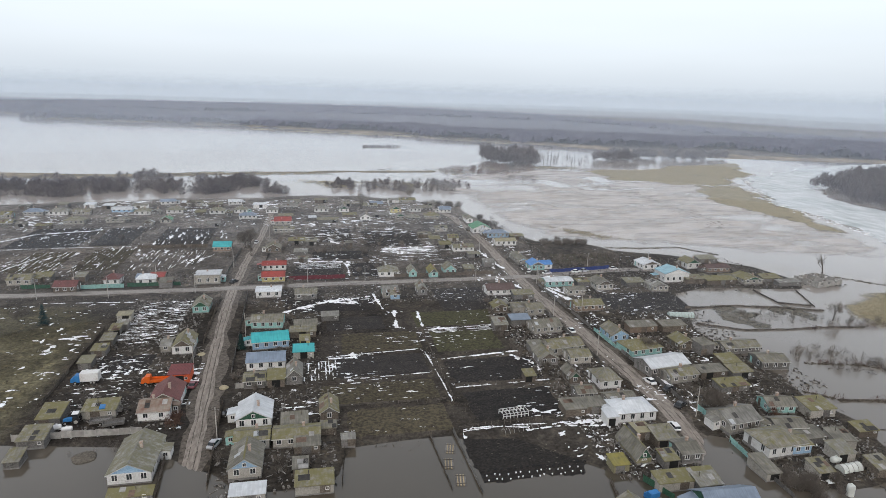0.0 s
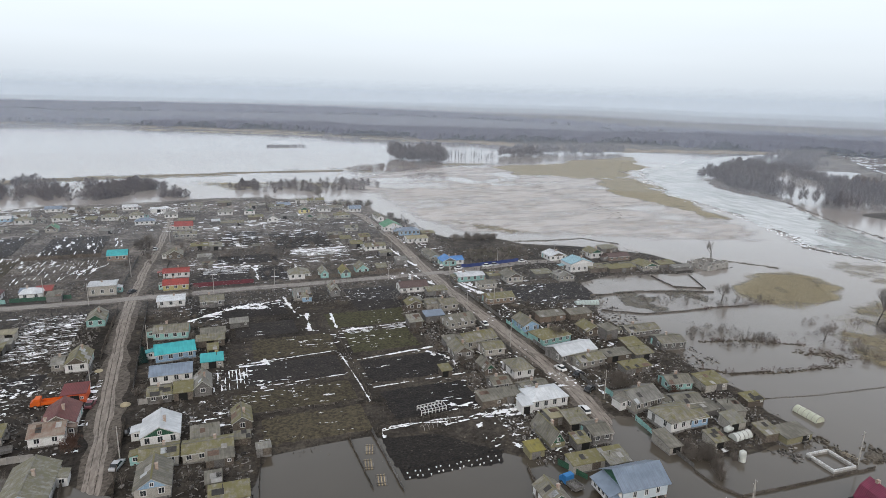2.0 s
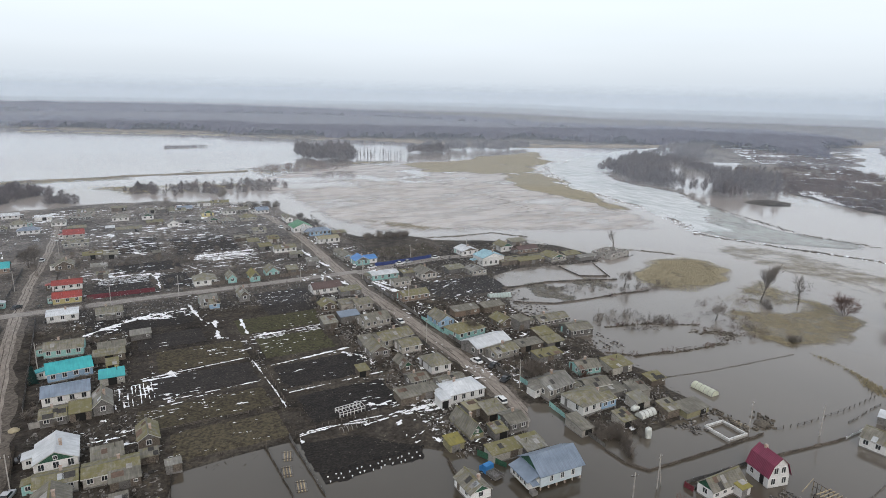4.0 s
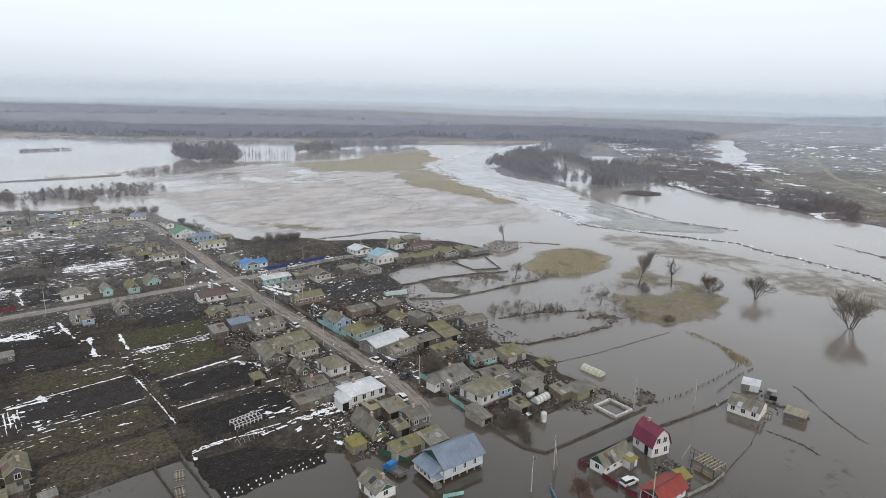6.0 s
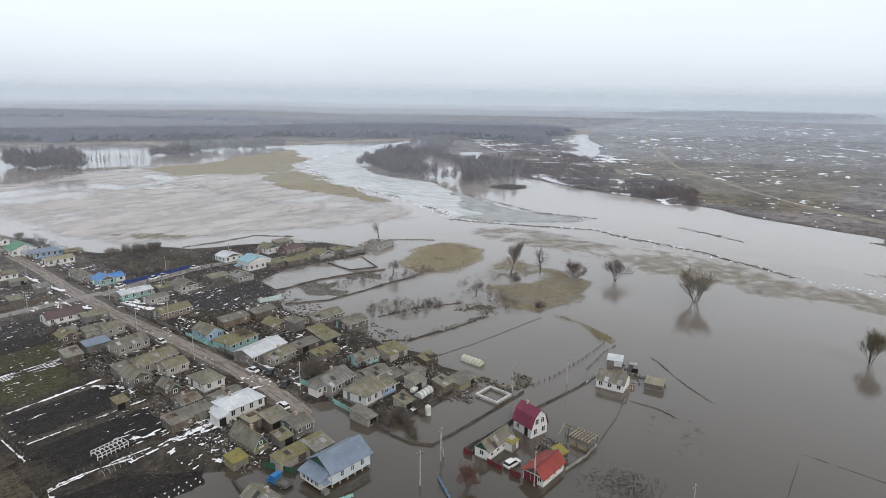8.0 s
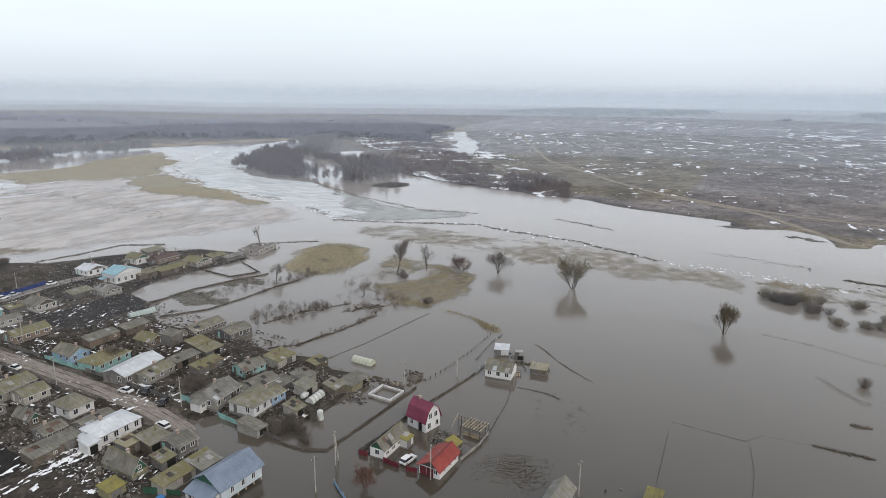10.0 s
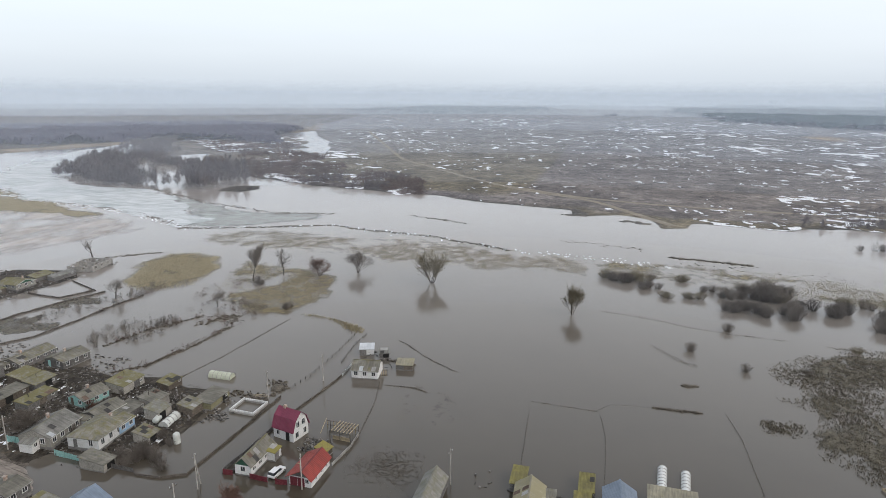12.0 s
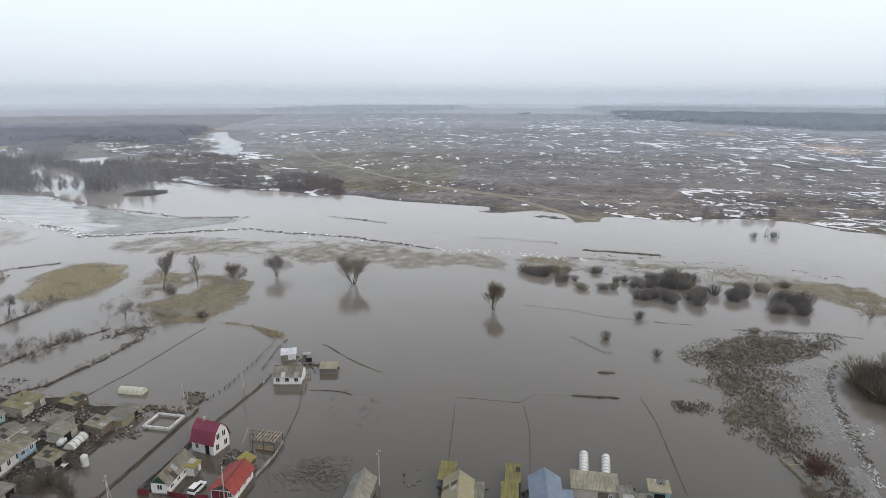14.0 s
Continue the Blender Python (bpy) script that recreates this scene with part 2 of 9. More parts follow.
MUD = material("wet_mud", (0.10, 0.088, 0.07), 0.7, (0.065, 0.057, 0.047), 3.0, 0.5, (0.15, 0.135, 0.10), 0.9, bump=0.12, bump_scale=0.7)
M_SCREEN = material("car_glass", (0.02, 0.024, 0.028), 0.1, spec=0.5)


def ground_material():
    """The land: its cover's colour, broken by straw and bare wet earth in patches, tufts and clods."""
    m = material("ground", (0.1, 0.09, 0.08), 0.95, bump=0.3, bump_scale=1.1)
    n, l = m.node_tree.nodes, m.node_tree.links
    at = n.new("ShaderNodeAttribute")
    at.attribute_name = "cover"
    geo = n.new("ShaderNodeNewGeometry")

    def noise(size, detail, lo, hi, a, b):
        t = n.new("ShaderNodeTexNoise")
        t.inputs["Scale"].default_value, t.inputs["Detail"].default_value, t.inputs["Roughness"].default_value = 1 / size, detail, 0.62
        l.new(geo.outputs["Position"], t.inputs["Vector"])
        r = n.new("ShaderNodeMapRange")
        r.inputs["From Min"].default_value, r.inputs["From Max"].default_value = lo, hi
        r.inputs["To Min"].default_value, r.inputs["To Max"].default_value = a, b
        l.new(t.outputs[0], r.inputs[0])
        return r.outputs[0]

    out = at.outputs["Color"]
    for size, detail, a, b in ((45.0, 6, 0.6, 1.4), (13.0, 5, 0.62, 1.38), (4.0, 4, 0.68, 1.32), (0.8, 3, 0.6, 1.4)):
        h = n.new("ShaderNodeHueSaturation")
        l.new(noise(size, detail, 0.33, 0.67, a, b), h.inputs["Value"])
        l.new(out, h.inputs["Color"])
        out = h.outputs[0]
    for size, detail, lo, hi, most, tint in ((2.6, 7, 0.54, 0.70, 0.75, (1.75, 1.62, 1.38)), (6.0, 7, 0.56, 0.72, 0.7, (0.42, 0.40, 0.40))):
        x = n.new("ShaderNodeMix")
        x.data_type, x.blend_type = "RGBA", "MULTIPLY"
        l.new(noise(size, detail, lo, hi, 0.0, most), x.inputs["Factor"])
        l.new(out, x.inputs[6])
        x.inputs[7].default_value = (*tint, 1)
        out = x.outputs[2]
    l.new(out, n["Principled BSDF"].inputs["Base Color"])
    return m


M_GROUND = ground_material()
M_ROAD = material("muddy_road", (0.215, 0.185, 0.158), 0.65, (0.125, 0.107, 0.092), 2.2, 0.45, (0.28, 0.245, 0.212), 1.0, bump=0.12, bump_scale=0.8, stretch=(1.6, 0.4, 1))
M_ROAD_CROSS = material("gravel_road", (0.235, 0.215, 0.198), 0.7, (0.155, 0.142, 0.13), 5.0, 0.5, (0.29, 0.268, 0.245), 1.2, bump=0.1, bump_scale=0.8, stretch=(0.4, 1.6, 1))
M_SOIL = material("ploughed_soil", (0.027, 0.0245, 0.0235), 0.85, (0.05, 0.044, 0.04), 3.0, 0.5, (0.016, 0.0145, 0.014), 0.6, bump=0.25, bump_scale=0.7, spread=0.2)
M_STUBBLE = material("weedy_garden", (0.05, 0.043, 0.03), 0.95, (0.027, 0.023, 0.018), 3.0, 0.5, (0.09, 0.077, 0.05), 0.8, bump=0.3, bump_scale=0.6, spread=0.2)
M_GRASSY = material("greening_garden", (0.048, 0.046, 0.027), 0.95, (0.028, 0.025, 0.018), 3.0, 0.5, (0.08, 0.078, 0.042), 0.8, bump=0.3, bump_scale=0.6)
M_SANDTRACK = material("sandy_track", (0.27, 0.23, 0.17), 0.9, (0.2, 0.17, 0.125), 6.0)


def water_material(name, deep, light, rough, scale, bump, ior=1.45):
    m = material(name, deep, rough, light, scale, 0.5, spec=0.5)
    n, l = m.node_tree.nodes, m.node_tree.links
    b = n["Principled BSDF"]
    b.inputs["IOR"].default_value = ior
    geo = n.new("ShaderNodeNewGeometry")
    mp = n.new("ShaderNodeMapping")
    mp.inputs["Scale"].default_value = (1.0, 2.2, 1)
    l.new(geo.outputs["Position"], mp.inputs[0])
    t = n.new("ShaderNodeTexNoise")
    t.inputs["Scale"].default_value, t.inputs["Detail"].default_value = 1.4, 3
    l.new(mp.outputs[0], t.inputs["Vector"])
    bp = n.new("ShaderNodeBump")
    bp.inputs["Strength"].default_value, bp.inputs["Distance"].default_value = 1.0, bump
    l.new(t.outputs[0], bp.inputs["Height"])
    l.new(bp.outputs[0], b.inputs["Normal"])
    return m


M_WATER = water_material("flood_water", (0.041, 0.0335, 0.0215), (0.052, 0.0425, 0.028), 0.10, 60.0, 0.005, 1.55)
# near brown, farther pale: sky reflection painted into the colour by distance from origin
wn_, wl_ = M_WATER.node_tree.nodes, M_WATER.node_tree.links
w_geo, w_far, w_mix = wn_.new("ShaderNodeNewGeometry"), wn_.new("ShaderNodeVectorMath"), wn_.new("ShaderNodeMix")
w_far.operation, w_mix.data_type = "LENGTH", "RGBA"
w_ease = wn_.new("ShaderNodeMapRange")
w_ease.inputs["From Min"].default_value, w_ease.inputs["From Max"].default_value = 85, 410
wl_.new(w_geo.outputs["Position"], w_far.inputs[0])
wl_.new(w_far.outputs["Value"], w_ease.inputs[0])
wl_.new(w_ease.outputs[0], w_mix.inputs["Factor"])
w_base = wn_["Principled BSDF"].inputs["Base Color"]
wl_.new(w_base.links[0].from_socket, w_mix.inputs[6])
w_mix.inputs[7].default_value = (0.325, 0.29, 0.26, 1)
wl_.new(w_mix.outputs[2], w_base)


def soften(m, scale, amount=1.0, stretch=(1, 1, 1), most=1.0):
    """Lets what lies half under water thin out towards its border and in streaks, by the sheet's depth value."""
    n, l = m.node_tree.nodes, m.node_tree.links
    out, b = n["Material Output"], n["Principled BSDF"]
    d = n.new("ShaderNodeAttribute")
    d.attribute_name = "depth"
    geo = n.new("ShaderNodeNewGeometry")
    mp = n.new("ShaderNodeMapping")
    mp.inputs["Scale"].default_value = stretch
    l.new(geo.outputs["Position"], mp.inputs[0])
    t = n.new("ShaderNodeTexNoise")
    t.inputs["Scale"].default_value, t.inputs["Detail"].default_value, t.inputs["Roughness"].default_value = 1 / scale, 6, 0.65
    l.new(mp.outputs[0], t.inputs["Vector"])
    r = n.new("ShaderNodeMapRange")
    r.inputs["From Min"].default_value, r.inputs["From Max"].default_value = 0.32, 0.68
    l.new(t.outputs[0], r.inputs[0])
    k = n.new("ShaderNodeMath")
    k.operation = "MULTIPLY_ADD"
    l.new(d.outputs["Fac"], k.inputs[0])
    k.inputs[1].default_value = amount
    l.new(r.outputs[0], k.inputs[2])
    f = n.new("ShaderNodeMapRange")
    f.inputs["From Min"].default_value, f.inputs["From Max"].default_value = 0.8, 1.5
    f.inputs["To Max"].default_value = most
    l.new(k.outputs[0], f.inputs[0])
    clear = n.new("ShaderNodeBsdfTransparent")
    mix = n.new("ShaderNodeMixShader")
    l.new(f.outputs[0], mix.inputs[0])
    l.new(clear.outputs[0], mix.inputs[1])
    l.new(b.outputs[0], mix.inputs[2])
    l.new(mix.outputs[0], out.inputs[0])
    return m


M_SHALLOWS = soften(material("reed_litter", (0.27, 0.234, 0.152), 0.9, (0.21, 0.182, 0.12), 7.0, 0.5, (0.31, 0.27, 0.18), 1.2, bump=0.1, bump_scale=1.2), 9.0, 1.5, (1, 1, 1), 0.97)
M_THIN_ICE = soften(ICE_TIP, 22.0, 1.1, (1, 0.5, 1))
M_MUD = soften(MUD, 4.0, 0.85)
M_MARSH = soften(material("sunken_reed_litter", (0.225, 0.19, 0.118), 0.9, (0.16, 0.135, 0.088), 7.0, 0.5, (0.26, 0.22, 0.135), 1.6, bump=0.1, bump_scale=1.2), 7.0, 0.85, (1, 1, 1), 0.85)
M_FRINGE = soften(material("drowned_grass", (0.25, 0.208, 0.138), 0.9, (0.175, 0.147, 0.10), 7.0, 0.5, (0.28, 0.235, 0.158), 1.6, bump=0.1, bump_scale=1.2), 6.0, 0.75, (1, 1, 1), 0.55)
M_WETSOIL = material("wet_soil", (0.020, 0.0165, 0.0145), 0.8, (0.036, 0.031, 0.026), 2.5, 0.5, (0.012, 0.0105, 0.0095), 0.5, bump=0.2, bump_scale=0.6, spec=0.2)
M_SLUSH = soften(material("slush_ice", (0.50, 0.455, 0.42), 0.5, (0.34, 0.288, 0.235), 22.0, 0.5, (0.56, 0.53, 0.51), 5.0, stretch=(0.5, 1.3, 1)), 24.0, 0.9, (0.5, 1.3, 1), 0.92)


def haze_material(name, glow=0.0):
    """Thin mist: lets most light through, scatters a little; thins out with height. glow: emits light instead of
    scattering it.
    """
    m = bpy.data.materials.new(name)
    m.use_nodes = True
    n, l = m.node_tree.nodes, m.node_tree.links
    n.clear()
    out = n.new("ShaderNodeOutputMaterial")
    clear = n.new("ShaderNodeBsdfTransparent")
    d = n.new("ShaderNodeBsdfDiffuse")
    d.inputs["Color"].default_value = (0.785, 0.87, 1.0, 1)
    t = n.new("ShaderNodeBsdfTranslucent")
    t.inputs["Color"].default_value = (0.785, 0.87, 1.0, 1)
    both = n.new("ShaderNodeMixShader")
    l.new(d.outputs[0], both.inputs[1])
    l.new(t.outputs[0], both.inputs[2])
    at = n.new("ShaderNodeAttribute")
    at.attribute_name = "thickness"
    mix = n.new("ShaderNodeMixShader")
    l.new(at.outputs["Fac"], mix.inputs[0])
    l.new(clear.outputs[0], mix.inputs[1])
    body = both.outputs[0]
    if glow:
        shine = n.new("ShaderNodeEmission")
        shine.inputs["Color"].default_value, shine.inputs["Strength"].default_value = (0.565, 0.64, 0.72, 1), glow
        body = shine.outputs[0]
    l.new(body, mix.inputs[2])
    l.new(mix.outputs[0], out.inputs[0])
    return m


M_HAZE = haze_material("mist")
# far shells emit their own light to brighten the horizon
M_GLOW_HAZE = haze_material("distance", 1.0)

# ---- geometry helpers ----


class Geo:
    """Collects vertices and faces of one mesh."""

    def __init__(self):
        self.v, self.f = [], []

    def face(self, *pts):
        k = len(self.v)
        self.v += [tuple(p) for p in pts]
        self.f.append(tuple(range(k, k + len(pts))))

    def box(self, x0, x1, y0, y1, z0, z1, turn=None):
        k = len(self.v)
        c = [(x, y, z) for z in (z0, z1) for x, y in ((x0, y0), (x1, y0), (x1, y1), (x0, y1))]
        if turn is not None:
            c = [tuple(turn @ Vector(p)) for p in c]
        self.v += c
        self.f += [tuple(k + i for i in q) for q in ((3, 2, 1, 0), (4, 5, 6, 7), (0, 1, 5, 4), (1, 2, 6, 5), (2, 3, 7, 6), (3, 0, 4, 7))]

    def solid(self, bottom, top):
        """A closed solid between two loops of equal length, both counter-clockwise seen from above."""
        k, n = len(self.v), len(bottom)
        self.v += [tuple(p) for p in bottom] + [tuple(p) for p in top]
        self.f.append(tuple(k + i for i in reversed(range(n))))
        self.f.append(tuple(k + n + i for i in range(n)))
        for i in range(n):
            j = (i + 1) % n
            self.f.append((k + i, k + j, k + n + j, k + n + i))

    def tube(self, a, b, ra, rb, n=3):
        a, b = Vector(a), Vector(b)
        d = b - a
        s = d.orthogonal().normalized()
        u = d.cross(s).normalized()
        k = len(self.v)
        for c, r in ((a, ra), (b, rb)):
            for i in range(n):
                w = 2 * math.pi * i / n
                self.v.append(tuple(c + (s * math.cos(w) + u * math.sin(w)) * r))
        for i in range(n):
            j = (i + 1) % n
            self.f.append((k + i, k + j, k + n + j, k + n + i))
        if n > 3:
            self.f.append(tuple(k + n + i for i in range(n)))
            self.f.append(tuple(k + i for i in reversed(range(n))))

    def mesh(self, name):
        me = bpy.data.meshes.new(name)
        me.from_pydata(self.v, [], self.f)
        return me


def part(name, geo, mat, parent=None, label="", m=None):
    """Links a Geo or a mesh as one mesh object, under a thing or a part where one is given."""
    me = geo if isinstance(geo, bpy.types.Mesh) else geo.mesh(name)
    if not me.materials:
        me.materials.append(mat)
    ob = new(name, me)
    if parent is not None:
        ob.parent = parent
    if m is not None:
        ob.matrix_basis = m
    if label:
        ob["label"] = label
    return ob


def smooth_noise(x, y, size, seed):
    """Value noise from -1 to 1 on numpy arrays."""
    x, y = np.asarray(x, float) / size + seed * 17.3, np.asarray(y, float) / size - seed * 9.7
    i, j = np.floor(x), np.floor(y)
    u, v = x - i, y - j
    u, v = u * u * (3 - 2 * u), v * v * (3 - 2 * v)

    def cell(a, b):
        s = np.sin(a * 127.1 + b * 311.7 + seed * 74.7) * 43758.5453
        return (s - np.floor(s)) * 2 - 1

    return (cell(i, j) * (1 - u) + cell(i + 1, j) * u) * (1 - v) + (cell(i, j + 1) * (1 - u) + cell(i + 1, j + 1) * u) * v


def inside(poly, x, y):
    """Signed distance to a closed polygon, positive inside, on numpy arrays."""
    x, y = np.asarray(x, float), np.asarray(y, float)
    best, odd = np.full(x.shape, 1e9), np.zeros(x.shape, bool)
    for (ax, ay), (bx, by) in zip(poly, poly[1:] + poly[:1]):
        dx, dy = bx - ax, by - ay
        t = np.clip(((x - ax) * dx + (y - ay) * dy) / (dx * dx + dy * dy), 0, 1)
        best = np.minimum(best, np.hypot(x - ax - t * dx, y - ay - t * dy))
        with np.errstate(divide="ignore", invalid="ignore"):
            odd ^= ((ay > y) != (by > y)) & (x < (bx - ax) * (y - ay) / (by - ay if by != ay else 1e-9) + ax)
    return np.where(odd, best, -best)


# ---- the lie of the land: z = 0 is the flood's level ----
VILLAGE = [(-900, 160), (-300, 140), (-66, 135), (-44, 131), (-34, 128), (-28, 122), (-20, 116), (-15, 109), (4, 109), (6, 122), (31, 123), (33, 120),
           (44, 119), (50, 112), (58, 106), (66, 98), (74, 99), (82, 106), (87, 115), (94, 112), (98, 101), (97, 92), (108, 91), (116, 92), (127, 93), (126, 104),
           (130, 112), (127, 128), (130, 139), (128, 160), (127, 175), (138, 196), (142, 212), (160, 218), (186, 215), (200, 214), (205, 224), (202, 246), (178, 270), (150, 284), (140, 300),
           (118, 306), (110, 335), (107, 362), (96, 392), (92, 420), (60, 448), (28, 462), (-30, 456), (-95, 449), (-190, 432), (-320, 440), (-900, 520)]
EAST = [(4900, 1600), (1500, 720), (1180, 592), (1020, 502), (875, 412), (742, 358), (690, 348), (600, 337), (540, 330), (510, 320), (500, 297), (487, 267), (475, 240), (465, 204), (459, 175), (438, 156), (452, 146),
        (450, 129), (435, 94), (431, 70), (425, 47), (420, 20), (401, 16), (405, -9), (396, -26), (371, -30), (376, -48), (392, -50), (395, -59), (383, -102), (391, -107), (402, -131), (392, -166), (370, -181), (362, -210), (330, -330), (200, -700), (-300, -1500), (-300, -4900), (4900, -4900)]
NORTH = [(-4900, 1500), (-1500, 1900), (-739, 1743), (-574, 1520), (-403, 1450), (-168, 1366), (60, 1195), (206, 1141), (290, 1021), (392, 923), (486, 780), (620, 735), (740, 700), (900, 680),
         (1080, 625), (1160, 590), (4900, 1300), (4900, 4900), (-4900, 4900)]
SPIT = [(504, 318), (535, 380), (575, 425), (640, 545), (760, 640), (870, 670), (1010, 640), (1010, 530), (925, 470), (838, 430), (735, 384), (640, 350), (600, 330), (505, 296)]
POOL = [(612, 520), (652, 522), (686, 494), (640, 462), (604, 448), (598, 474)]
ISLET = [(422, 296), (436, 302), (454, 302), (457, 283), (442, 273), (424, 278)]
DYKE = [(120, 612), (20, 608), (-170, 580), (-300, 600), (-300, 570), (-170, 545), (-60, 590), (20, 596), (120, 600)]
MUDBANK = [(180, -52.5), (194.5, -69), (199, -79), (198, -96.5), (190, -93.5), (181, -80.5), (174, -72.5), (162.5, -67), (156, -67.5), (144, -64), (133.7, -62.7), (131, -60), (133.6, -53.7), (140.6, -49.8),
           (147.6, -50.5), (154, -53.7), (167.5, -54)]
SANDS = [(983, -384), (1012, -419), (1009, -458), (924, -470), (834, -430), (857, -391), (895, -376)]
SANDS_FAR = [(1289, -329), (1351, -390), (1260, -406), (1178, -345)]


def land(x, y):
    """Metres to the nearest waterline, positive on land."""
    d = np.maximum(inside(VILLAGE, x, y), inside(EAST, x, y))
    d = np.maximum(d, inside(NORTH, x, y))
    far = np.clip((np.hypot(x, y) - 150) / 250, 0.25, 1.0)
    d = d + far * (smooth_noise(x, y, 38, 1) * 5 + smooth_noise(x, y, 13, 2) * 2.5)
    d = np.maximum(d, inside(SPIT, x, y) + smooth_noise(x, y, 30, 6) * 22 - 6)
    d = np.minimum(d, smooth_noise(x, y, 20, 8) * 5 - inside(POOL, x, y))
    d = np.maximum(d, inside(ISLET, x, y) * 0.6 + smooth_noise(x, y, 9, 9))
    d = np.maximum(d, inside(DYKE, x, y) + smooth_noise(x, y, 20, 7) * 4)
    return d


def height(x, y):
    d = land(x, y)
    z = np.clip(d * 0.09, -0.9, 0.5) + smooth_noise(x, y, 7, 3) * 0.04 * np.clip(d, 0, 1)
    inland = np.clip((inside(EAST, x, y) - 30) / 300, 0, 1)
    rise = np.clip((np.hypot(x, y) - 1300) / 1000, 0, 1) * np.clip(inside(NORTH, x, y) / 400, 0, 1) * np.clip((y - 1.1 * x) / 600, 0, 1)
    z = z + rise * 11
    return z + inland * (1.2 + smooth_noise(x, y, 120, 4) * 0.9)


def lines(lo, hi, step, grow=1.06, end=4850):
    mid = list(np.arange(lo, hi + 0.1, step))
    a, s = [], step
    while mid[0] - sum(a) > -end:
        s *= grow
        a.append(s)
    left = [mid[0] - sum(a[:i + 1]) for i in range(len(a))][::-1]
    a, s = [], step
    while mid[-1] + sum(a) < end:
        s *= grow
        a.append(s)
    return np.array(left + mid + [mid[-1] + sum(a[:i + 1]) for i in range(len(a))])


line_x, line_y = lines(-160, 460, 3), lines(-200, 470, 3)
gx, gy = np.meshgrid(line_x, line_y)
ny, nx = gx.shape
gz, gd = height(gx, gy), land(gx, gy)
list_x, list_y, list_z, list_d = line_x.tolist(), line_y.tolist(), gz.tolist(), gd.tolist()


def place(values, x):
    """The index of the last value not above x."""
    lo, hi = 0, len(values)
    while lo < hi:
        mid = (lo + hi) // 2
        if values[mid] <= x:
            lo = mid + 1
        else:
            hi = mid
    return lo - 1


def sample(rows, x, y):
    i = min(max(place(list_x, x), 0), nx - 2)
    j = min(max(place(list_y, y), 0), ny - 2)
    u, v = (x - list_x[i]) / (list_x[i + 1] - list_x[i]), (y - list_y[j]) / (list_y[j + 1] - list_y[j])
    return (rows[j][i] * (1 - u) + rows[j][i + 1] * u) * (1 - v) + (rows[j + 1][i] * (1 - u) + rows[j + 1][i + 1] * u) * v


def at(x, y):
    """The ground's height."""
    return sample(list_z, x, y)


def within(poly, x, y):
    odd = False
    for (ax, ay), (bx, by) in zip(poly, poly[1:] + poly[:1]):
        if (ay > y) != (by > y) and x < (bx - ax) * (y - ay) / (by - ay) + ax:
            odd = not odd
    return odd


cover = np.zeros((ny, nx, 4))
cover[..., 3] = 1


def paint(weight, color):
    w = np.clip(weight, 0, 1)[..., None]
    cover[..., :3] = cover[..., :3] * (1 - w) + np.array(color) * w


GREEN = [(-900, 232), (-104, 228), (-77, 224), (-68, 213), (-64, 160), (-65, 146), (-66, 134), (-300, 140), (-900, 165)]
cover[..., :3] = (0.058, 0.050, 0.041)
paint(0.45 + smooth_noise(gx, gy, 26, 11) * 0.9, (0.036, 0.031, 0.0265))
# paler to the north: dry grass, with some haze painted into its colour
paint((gy - 215) / 60 * (gx < 110) * (0.6 + 0.4 * smooth_noise(gx, gy, 18, 15)), (0.13, 0.117, 0.106))
paint(inside(EAST, gx, gy) / 10, (0.150, 0.132, 0.127))
paint((inside(EAST, gx, gy) > 0) * (smooth_noise(gx, gy, 60, 12) * 1.2), (0.096, 0.083, 0.081))
paint((inside(EAST, gx, gy) > 0) * (smooth_noise(gx, gy, 220, 13) * 1.0), (0.15, 0.128, 0.112))
paint((inside(EAST, gx, gy) > 2) * (18 - inside(EAST, gx, gy)) / 12 * (60 - gy) / 60, (0.125, 0.105, 0.07))
paint(inside(SPIT, gx, gy) / 10 + 0.5, (0.13, 0.112, 0.095))
paint(inside(NORTH, gx, gy) / 20, (0.10, 0.085, 0.075))
paint((inside(NORTH, gx, gy) > 0) * (inside(NORTH, gx, gy) < 60) * 0.8, (0.22, 0.175, 0.115))
# steppe greys with distance: haze painted into the cover colour
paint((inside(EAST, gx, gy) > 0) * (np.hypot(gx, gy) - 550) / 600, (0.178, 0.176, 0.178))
paint(inside(SANDS, gx, gy) / 14 + smooth_noise(gx, gy, 30, 17) * 0.5, (0.36, 0.27, 0.19))
paint(inside(SANDS_FAR, gx, gy) / 20 + smooth_noise(gx, gy, 40, 18) * 0.4, (0.36, 0.28, 0.20))
# all land beyond 2.3 km fades to pale grey, again painted-in haze
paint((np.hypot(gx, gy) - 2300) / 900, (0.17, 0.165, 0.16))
paint(inside(DYKE, gx, gy) / 6 + 0.6, (0.20, 0.168, 0.118))
paint(inside(GREEN, gx, gy) / 5, (0.080, 0.072, 0.045))
paint((inside(GREEN, gx, gy) > 0) * smooth_noise(gx, gy, 14, 14), (0.066, 0.058, 0.04))
paint(-gz * 3, (0.075, 0.065, 0.05))

me = bpy.data.meshes.new("ground")
k = np.arange(ny * nx).reshape(ny, nx)
quads = np.stack([k[:-1, :-1], k[:-1, 1:], k[1:, 1:], k[1:, :-1]], -1).reshape(-1, 4)
me.vertices.add(ny * nx)
me.vertices.foreach_set("co", np.stack([gx, gy, gz], -1).ravel())
me.loops.add(quads.size)
me.loops.foreach_set("vertex_index", quads.ravel())
me.polygons.add(len(quads))
me.polygons.foreach_set("loop_start", np.arange(0, quads.size, 4))
me.update(calc_edges=True)
